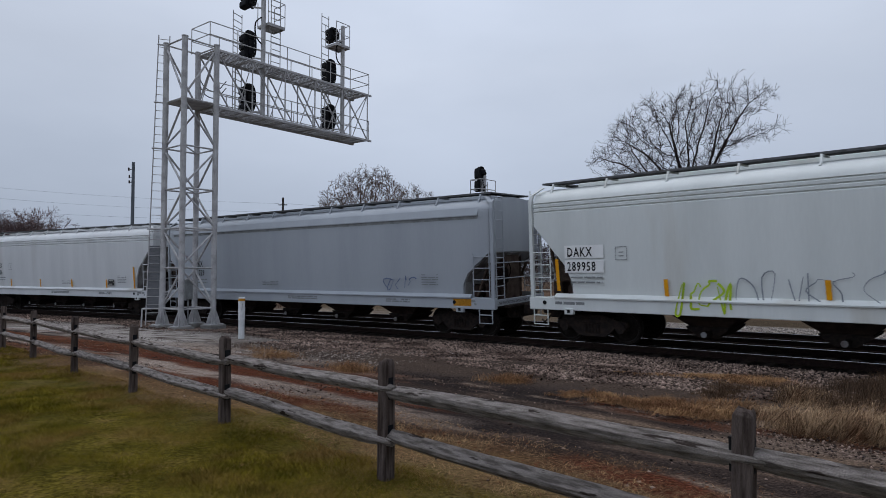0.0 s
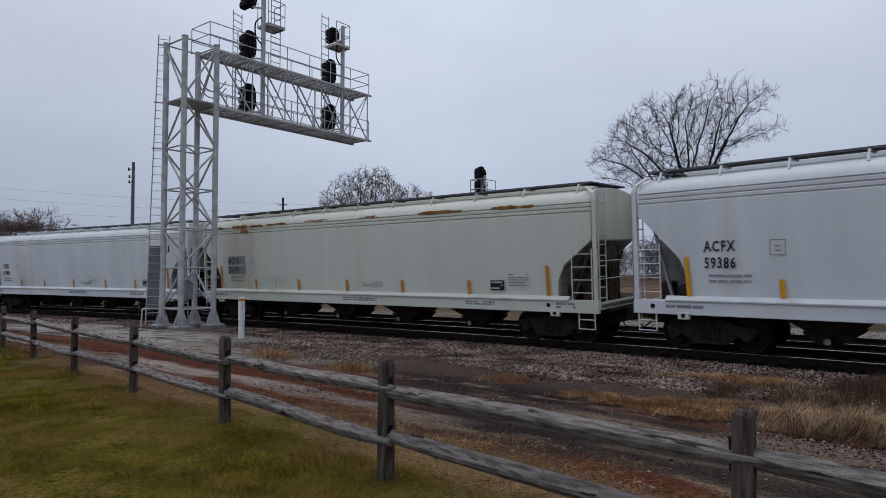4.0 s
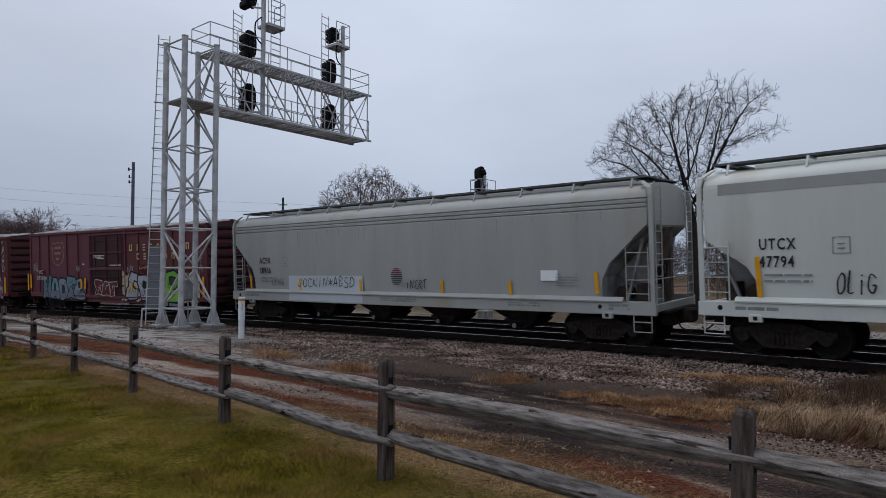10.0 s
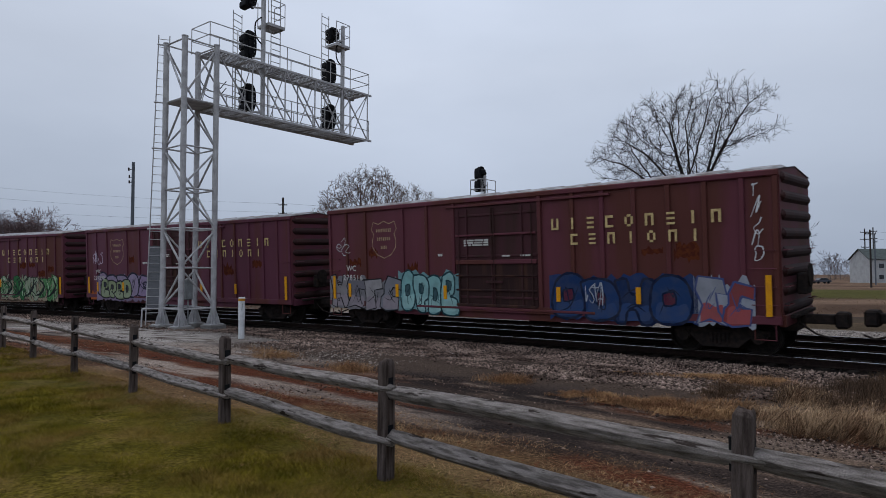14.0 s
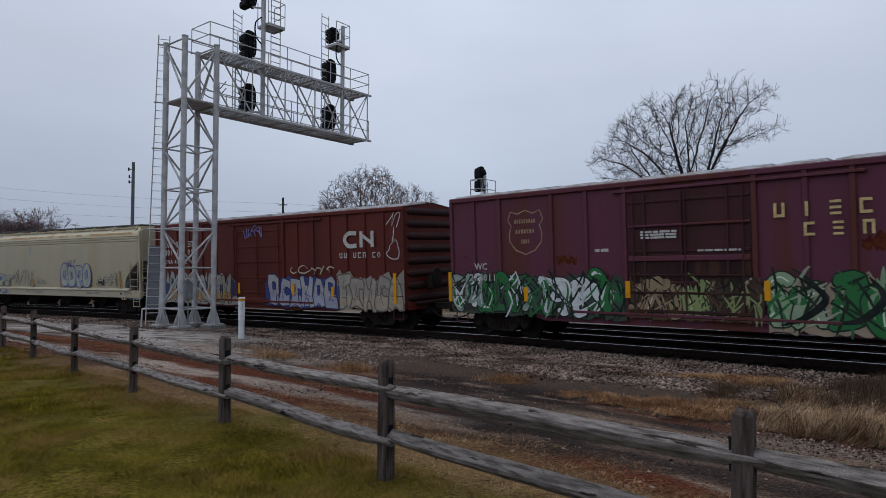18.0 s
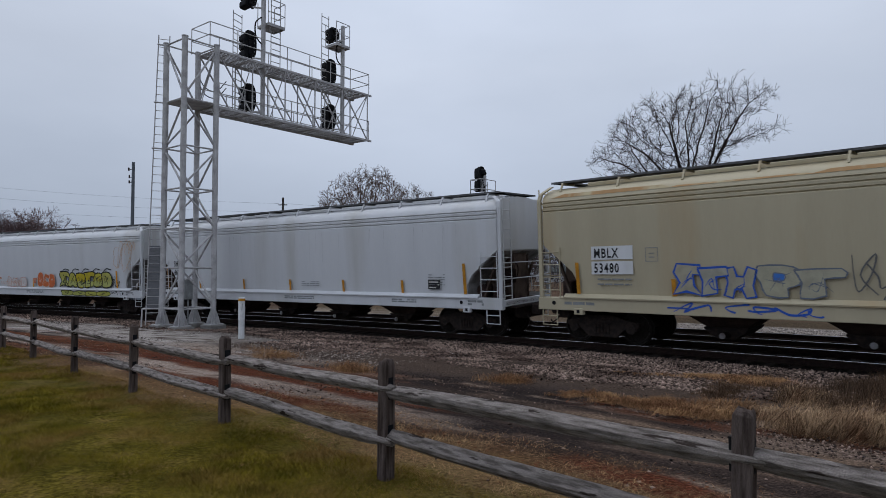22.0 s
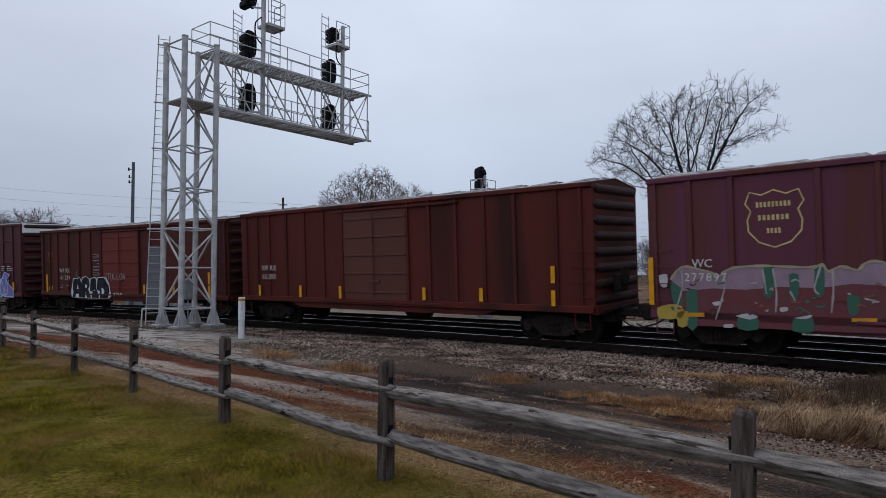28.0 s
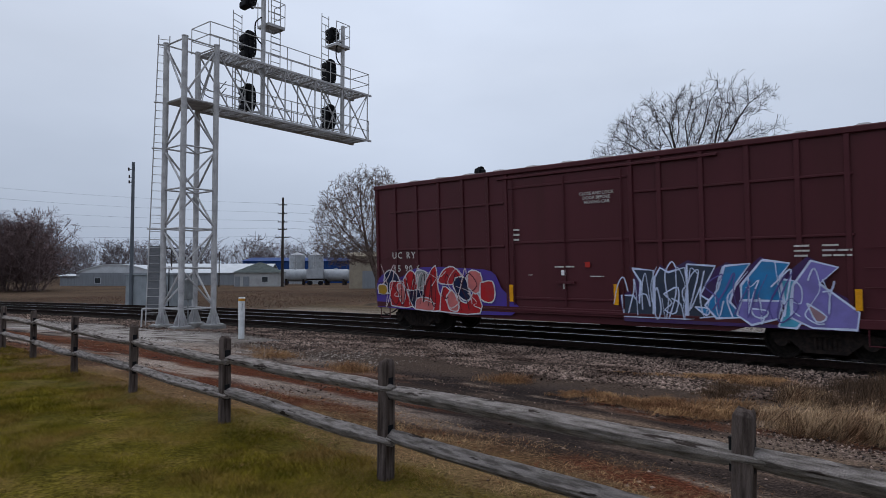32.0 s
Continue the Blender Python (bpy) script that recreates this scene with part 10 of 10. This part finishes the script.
def build_pole(x, y, top, arms, mat, label, r0=0.16, r1=0.11, turn=0.0):
    g = ground_z(x, y)
    T = thing("utility_pole", label, "utility pole", pose(x, y, g - 0.3, 0, 0, turn), group="utility poles")
    sh = Shape()
    sh.tube((0, 0, 0), (0, 0, top - g + 0.3), r0, 12, r1)
    part("pole", sh, mat, T, smooth=True)
    for z, half in arms:
        zz = z - g + 0.3
        sh = Shape()
        sh.box(-half, half, -0.2, -0.06, zz - 0.09, zz + 0.09, 0.01)
        arm = part("crossarm", sh, mat, T)
        for px in (-half * 0.92, -half * 0.4, half * 0.4, half * 0.92):
            sh = Shape()
            sh.tube((px, -0.13, zz + 0.09), (px, -0.13, zz + 0.3), 0.06, 8, 0.045)
            part("insulator", sh, mat, arm)
    return T


steel = build_pole(-24.25, 50.6, 10.75, (), pole_grey, "tall slim grey-green pole beside the relay house", 0.16, 0.11)
for k, (z, dx) in enumerate(((9.6, -0.3), (10.2, -0.35), (9.2, -0.3))):
    sh_p = Shape()
    sh_p.beam((0, 0, z + 0.8), (dx, 0, z + 0.8), 0.05)
    sh_p.tube((dx, 0, z + 0.72), (dx, 0, z + 0.95), 0.06, 8)
    part("bracket", sh_p, pole_wood, steel, "small insulator bracket")
build_pole(-34.6, 140.0, 18.5, ((16.9, 0.95), (15.0, 0.95), (13.2, 1.0), (11.6, 0.95), (9.9, 1.5)), pole_wood, "dark wooden pole with five crossarms", 0.32, 0.22)
build_pole(-66.0, 158.0, 8.8, ((8.2, 1.2),), pole_wood, "short dark wooden pole with one crossarm", 0.18, 0.14)
build_pole(-46.5, 135.0, 6.6, (), pole_wood, "short slim dark pole by the long building", 0.12, 0.1)
build_pole(130.0, 200.0, 16.0, ((14.8, 1.4), (12.6, 1.4), (10.2, 1.2)), pole_wood, "wooden power pole with three crossarms", 0.2, 0.16)
build_pole(132.6, 200.0, 16.4, ((15.1, 1.2), (12.9, 1.2)), pole_wood, "wooden power pole with two crossarms", 0.2, 0.16)
build_pole(99.8, 150.0, 11.2, ((9.4, 0.5),), pole_grey, "slim grey pole before the house", 0.17, 0.13)
build_pole(79.0, 120.0, 10.2, ((9.4, 1.0),), pole_wood, "wooden pole with one crossarm beyond the field", 0.18, 0.14)
build_pole(-150.0, 190.0, 27.0, ((25.5, 1.2), (22.5, 1.2)), pole_wood, "wooden pole beyond the thicket", 0.3, 0.22)


def build_wires(a, b, count, label, sag=1.2):
    T = thing("overhead_wires", label, "wires")
    for k in range(count):
        p, q = Vector(a[k]), Vector(b[k])
        pts = []
        for j in range(25):
            t = j / 24
            w = p.lerp(q, t)
            w.z -= sag * 4 * t * (1 - t)
            pts.append(w)
        sh = Shape()
        sh.path(pts, 0.022, 4)
        part("wire", sh, wire_mat, T)
    return T


build_wires([(-34.6 - 0.8, 139.9, z + 0.3) for z in (16.9, 15.0, 13.2, 11.6, 9.9)],
            [(-150.8, 189.9, z) for z in (29.5, 26.2, 22.5, 18.5, 14.5)], 5, "thin dark wires strung between far poles", 1.0)
build_wires([(-34.6 + 0.8, 139.9, z + 0.3) for z in (16.9, 15.0, 13.2, 11.6)], [(70.0, 150.0, z) for z in (16.0, 14.5, 13.0, 11.5)], 4, "thin dark wires running on behind the trees", 1.5)
build_wires([(130.0, 199.8, z) for z in (15.1, 12.9)], [(230.0, 200.0, z) for z in (15.1, 12.9)], 2, "thin power wires beyond the house", 1.5)


def build_far_signal():
    x, y = 2.2, 34.0
    T = thing("signal_mast", "slim mast with a black signal head beyond the tracks", "signal", pose(x, y, ground_z(x, y), 0, 0, 48))
    sh = Shape()
    sh.tube((0, 0, -0.1), (0, 0, 7.6), 0.075, 12)
    part("mast", sh, galvanised, T, smooth=True)
    sh = Shape()
    sh.box(-0.3, 0.3, -0.3, 0.3, -0.1, 0.5, 0.03)
    part("footing", sh, concrete, T)
    sh = Shape()
    sh.box(-0.75, 0.45, -0.35, 0.35, 6.25, 6.3)
    part("platform", sh, galvanised, T)
    for p, q in (((-0.75, -0.35), (0.45, -0.35)), ((-0.75, 0.35), (0.45, 0.35)), ((-0.75, -0.35), (-0.75, 0.35))):
        sh = Shape()
        for u in (p, q):
            sh.tube((*u, 6.28), (*u, 7.3), 0.022, 6)
        for z in (6.8, 7.3):
            sh.tube((*p, z), (*q, z), 0.022, 6)
        part("guard_rail", sh, galvanised, T)
    sh = Shape()
    ladder_shape(sh, (-0.55, -0.3), (-0.15, -0.3), 0.3, 7.2, 22, 0.014)
    part("ladder", sh, galvanised, T)
    build_head(T, -0.05, 0.12, 7.42, 0.5, 2, 0.4)


build_far_signal()

# ---- buildings beyond the field ----
siding_white = material("white_painted_block", (0.44, 0.44, 0.435), 0.8, 0.0, (0.37, 0.37, 0.365), 0.8)
siding_grey = material("grey_metal_siding", (0.25, 0.265, 0.285), 0.6, 0.0, (0.21, 0.225, 0.24), 0.8, (6, 6, 0.3))
roof_white = material("white_metal_roof", (0.58, 0.60, 0.62), 0.6, 0.0, (0.5, 0.52, 0.54), 0.5)
roof_shingle = material("grey_green_shingles", (0.10, 0.115, 0.11), 0.9, 0.0, (0.075, 0.085, 0.082), 1.5)
blue_siding = material("blue_metal_siding", (0.022, 0.06, 0.19), 0.6, 0.0, (0.018, 0.045, 0.15), 0.8, (4, 4, 0.3))
beige_wall = material("beige_block_wall", (0.34, 0.29, 0.22), 0.85, 0.0, (0.29, 0.245, 0.185), 0.8)
window_glass = material("dark_window_glass", (0.03, 0.035, 0.04), 0.1, 0.0, (0.05, 0.055, 0.06), 1.0, bump=0)
tank_white = material("white_tank_paint", (0.38, 0.395, 0.41), 0.6, 0.0, (0.3, 0.31, 0.325), 0.8)


def building(label, x, y, turn, w, d, wall_h, wall_mat, roof_mat, roof="gable", rise=1.5, openings=(), name="building"):
    """w along x, d deep; the front faces -y; openings are (x, z0, width, height, kind)."""
    T = thing(name, label, "building", pose(x, y, ground_z(x, y), 0, 0, turn))
    sh = Shape()
    sh.box(-w / 2, w / 2, 0, d, -0.3, wall_h)
    part("wall", sh, wall_mat, T)
    sh = Shape()
    o = 0.4
    if roof == "hip":
        k = min(w, d) * 0.48
        c = [(-w / 2 - o, -o, wall_h), (w / 2 + o, -o, wall_h), (w / 2 + o, d + o, wall_h), (-w / 2 - o, d + o, wall_h)]
        a, b = (-w / 2 + k, d / 2, wall_h + rise), (w / 2 - k, d / 2, wall_h + rise)
        sh.poly([c[0], c[1], b, a])
        sh.poly([c[2], c[3], a, b])
        sh.poly([c[1], c[2], b])
        sh.poly([c[3], c[0], a])
        sh.poly(c)
    elif roof == "arch":
        n = 14
        front = [(-w / 2 + w * k / n, wall_h + rise * math.sin(math.pi * k / n) ** 0.8) for k in range(n + 1)]
        sh.loft([[(px, -0.2, pz) for px, pz in front] + [(px, -0.2, pz - 0.15) for px, pz in reversed(front)],
                 [(px, d, pz) for px, pz in front] + [(px, d, pz - 0.15) for px, pz in reversed(front)]])
        q = Shape()
        q.loft([[(px, 0.0, pz - 0.05) for px, pz in front], [(px, 0.1, pz - 0.05) for px, pz in front]])
        part("gable", q, roof_mat, T, "white sheet-metal gable end")
    else:
        ring = lambda px: [(px, -o, wall_h - 0.1), (px, d / 2, wall_h + rise), (px, d + o, wall_h - 0.1), (px, d + o, wall_h + 0.05), (px, d / 2, wall_h + rise + 0.15), (px, -o, wall_h + 0.05)]
        sh.loft([ring(-w / 2 - o), ring(w / 2 + o)])
        q = Shape()
        for px in (-w / 2, w / 2):
            q.poly([(px, 0, wall_h), (px, d, wall_h), (px, d / 2, wall_h + rise)])
        part("gable", q, wall_mat, T)
    part("roof", sh, roof_mat, T)
    for x_, z0, ww, hh, kind in openings:
        q = Shape()
        q.box(x_ - ww / 2 - 0.08, x_ + ww / 2 + 0.08, -0.06, 0.02, z0 - 0.08, z0 + hh + 0.08)
        fr = part("window" if kind == "w" else "door", q, roof_white if kind == "w" else siding_grey, T)
        if kind == "w":
            q = Shape()
            q.box(x_ - ww / 2, x_ + ww / 2, -0.075, -0.06, z0, z0 + hh)
            part("pane", q, window_glass, fr)
    return T


building("long pale building with a white arched roof", -75.5, 150.0, 4, 17.5, 30, 3.05, siding_grey, roof_white, "arch", 2.0, ((-4, 0.6, 1.2, 1.2, "w"),))
building("low grey lean-to beside the arched building", -86.0, 149.5, 4, 4.0, 8, 2.3, siding_grey, roof_white, "gable", 0.2)
building("long grey shed with a low white roof", -56.0, 157.0, 4, 27.0, 14, 3.0, siding_grey, roof_white, "gable", 2.2, ((2, 0, 3, 2.6, "d"), (8, 0, 1.1, 2.1, "d")))
building("small white block building with a grey hip roof", -41.0, 143.0, 6, 9.6, 9.0, 3.05, siding_white, roof_shingle, "hip", 2.3, ((-2.2, 0, 1.2, 2.1, "d"), (-4.1, 0, 1.0, 2.1, "d"), (1.8, 1.0, 1.2, 1.1, "w")))
building("long blue metal industrial building", -40.0, 195.0, 2, 40.0, 25, 6.6, blue_siding, blue_siding, "gable", 1.2, tuple((-14 + 5.5 * k, 3.2, 3.5, 0.7, "w") for k in range(6)))
building("beige windowless block building", -10.5, 122.0, 8, 14.0, 14, 6.0, beige_wall, beige_wall, "gable", 0.8, ((-3, 0, 3.0, 3.2, "d"),))
building("white two-storey house with a grey roof", 131.0, 180.0, -6, 24.0, 11, 6.6, siding_white, roof_shingle, "gable", 3.0,
         tuple((-9 + 4.4 * k, z, 1.3, 1.3, "w") for k in range(5) for z in (1.0, 4.1)), name="house")
building("pale low house among the bare trees", 40.0, 215.0, 0, 16.0, 10, 3.2, siding_white, roof_shingle, "gable", 2.4, ((-4, 1.0, 1.4, 1.2, "w"), (3, 1.0, 1.4, 1.2, "w")), name="house")


def build_silo(x, y, r, h):
    T = thing("silo", "pale upright steel storage tank", "silo", pose(x, y, ground_z(x, y)), group="storage tanks")
    for k in range(4):
        sh = Shape()
        sh.tube((0, 0, h * k / 4), (0, 0, h * (k + 1) / 4 - 0.03), r, 24)
        part("ring", sh, tank_white, T, smooth=True)
    sh = Shape()
    sh.tube((0, 0, h - 0.05), (0, 0, h + 0.7), r, 24, 0.3)
    part("lid", sh, tank_white, T)
    sh = Shape()
    ladder_shape(sh, (-0.25, -r - 0.1), (0.25, -r - 0.1), 0, h + 0.8, 14, 0.03)
    part("ladder", sh, galvanised, T)


build_silo(-39.5, 176.0, 2.05, 7.9)
build_silo(-34.6, 177.0, 2.05, 7.9)


def build_tank(x, y, length, r, turn, label):
    T = thing("storage_tank", label, "tank", pose(x, y, ground_z(x, y), 0, 0, turn), group="storage tanks")
    sh = Shape()
    z = r + 0.9
    rings = []
    for px, f in ((-length / 2, 0.15), (-length / 2 + 0.12, 0.6), (-length / 2 + 0.45, 0.92), (-length / 2 + 0.8, 1.0), (length / 2 - 0.8, 1.0), (length / 2 - 0.45, 0.92), (length / 2 - 0.12, 0.6), (length / 2, 0.15)):
        rings.append([(px, r * f * math.cos(2 * math.pi * k / 20), z + r * f * math.sin(2 * math.pi * k / 20)) for k in range(20)])
    sh.loft(rings)
    part("shell", sh, tank_white, T, smooth=True)
    for px in (-length * 0.3, length * 0.3):
        sh = Shape()
        sh.box(px - 0.25, px + 0.25, -r * 0.8, r * 0.8, -0.1, z - r * 0.6)
        part("saddle", sh, dark_steel, T)
    sh = Shape()
    sh.tube((0, 0, z + r * 0.9), (0, 0, z + r + 0.35), 0.4, 14)
    part("dome", sh, tank_white, T)


build_tank(-36.8, 162.0, 7.0, 1.5, 5, "white horizontal storage tank on saddles")
build_tank(-26.5, 161.0, 7.5, 1.5, -8, "white horizontal storage tank behind the white box trailer")


def build_trailer(x, y):
    T = thing("box_trailer", "white box trailer on dark wheels", "trailer", pose(x, y, ground_z(x, y), 0, 0, 4))
    sh = Shape()
    sh.box(-2.0, 2.0, 0, 2.4, 1.6, 4.0, 0.05)
    part("box", sh, tank_white, T)
    sh = Shape()
    sh.box(-2.0, 2.0, 0.3, 2.1, 1.2, 1.6)
    part("frame", sh, dark_steel, T)
    for px in (-1.3, 1.3):
        for py in (0.2, 2.0):
            sh = Shape()
            sh.tube((px, py, 0.55), (px, py + 0.3, 0.55), 0.55, 16)
            part("wheel", sh, black_metal, T)


build_trailer(-31.2, 158.0)


def build_parked(x, y, turn, rgb, label):
    T = thing("parked_car", label, "car", pose(x, y, ground_z(x, y), 0, 0, turn), group="parked cars")
    paint_ = material("car_paint", rgb, 0.3, 0.0, tuple(c * 0.8 for c in rgb), 2.0, bump=0)
    sh = Shape()
    side = [(-2.2, 0.35), (-2.25, 0.75), (-1.9, 0.95), (-1.2, 1.0), (-0.7, 1.48), (0.9, 1.5), (1.5, 1.02), (2.15, 0.9), (2.25, 0.4)]
    sh.loft([[(px, py, pz) for px, pz in side] for py in (-0.85, 0.85)])
    part("body", sh, paint_, T)
    sh = Shape()
    glass = [(-1.05, 1.03), (-0.65, 1.42), (0.8, 1.43), (1.3, 1.05)]
    sh.loft([[(px, py, pz) for px, pz in glass] for py in (-0.86, 0.86)])
    part("windows", sh, window_glass, T)
    for px in (-1.4, 1.4):
        for py in (-0.88, 0.68):
            sh = Shape()
            sh.tube((px, py, 0.33), (px, py + 0.2, 0.33), 0.33, 16)
            part("wheel", sh, black_metal, T)


build_parked(93.0, 170.0, 5, (0.4, 0.41, 0.42), "silver car parked before the house")
build_parked(99.5, 171.0, 5, (0.05, 0.055, 0.07), "dark car parked before the house")
build_parked(87.0, 169.0, 5, (0.25, 0.03, 0.03), "red car parked beyond the field")


def build_field_edge():
    """A low dark bank and a pale service road beyond the tracks."""
    sh = Shape()
    rings = []
    for k in range(40):
        s = -22 + 1.9 * k
        q = []
        for o, z in ((21.5, -0.55), (22.1, -0.32 + 0.06 * math.sin(k * 1.3)), (23.0, -0.26 + 0.05 * math.sin(k * 0.9)), (24.5, -0.55)):
            x, y, h = on_line(s, o)
            q.append((x, y, z + line_z(s) - 0.02))
        rings.append(q)
    sh.loft(rings, closed=True)
    bank_mat = material("dark_earth_bank", (0.06, 0.045, 0.035), 0.95, 0.0, (0.10, 0.075, 0.05), 1.0, bump=0.6)
    return thing("earth_bank", "low dark earth bank beyond the tracks", "bank", kind="structure", data=sh.mesh("earth_bank", bank_mat, True))


build_field_edge()


def dry_field():
    rng = np.random.RandomState(91)
    s, lat = rng.uniform(-60, 45, 70000), 9.5 + rng.uniform(0, 1, 70000) ** 1.4 * 65
    x, y = place(s, lat)
    ok = (np.abs(x) < 0.75 * y) & (patchy(x, y, 0.12, 6) > -0.35) & ((lat > 24.5) | (s < -24 + 3 * patchy(x, y, 0.3, 2))) & ((s < 0) | (rng.uniform(0, 1, 70000) < 0.2))
    blades("field_grass", "tall dry brown grass in the field beyond the tracks", x[ok], y[ok], 0.2, 0.03, 1.3, field_blade, 92)


field_blade = material("brown_field_grass", (0.15, 0.09, 0.066), 0.9, 0.0, (0.1, 0.058, 0.045), 0.3, bump=0, island=0.3)
dry_field()


# ---- motion of the train: every car rides the line on its two trucks, every wheelset rolls ----
def motions():
    times = [0.5 * k for k in range(65)]
    for car, mid, reach in CARS:
        rows = []
        for t in times:
            s = mid + gone(t)
            ax, ay, _ = on_line(s - reach, CENTRE)
            bx, by, _ = on_line(s + reach, CENTRE)
            rows.append((t, pose((ax + bx) / 2, (ay + by) / 2, line_z(s) + CANT * 0.75 + 0.003, math.degrees(CANT), 0, math.degrees(math.atan2(by - ay, bx - ax)))))
        walk(car, rows)
    step = 1.0 / 15.0
    for wheelset, car in WHEELS:
        x = wheelset.location.x
        walk(wheelset, [(k * step, pose(x, 0, WHEEL_R, 0, math.degrees(gone(k * step) / WHEEL_R), 0)) for k in range(481)])


motions()
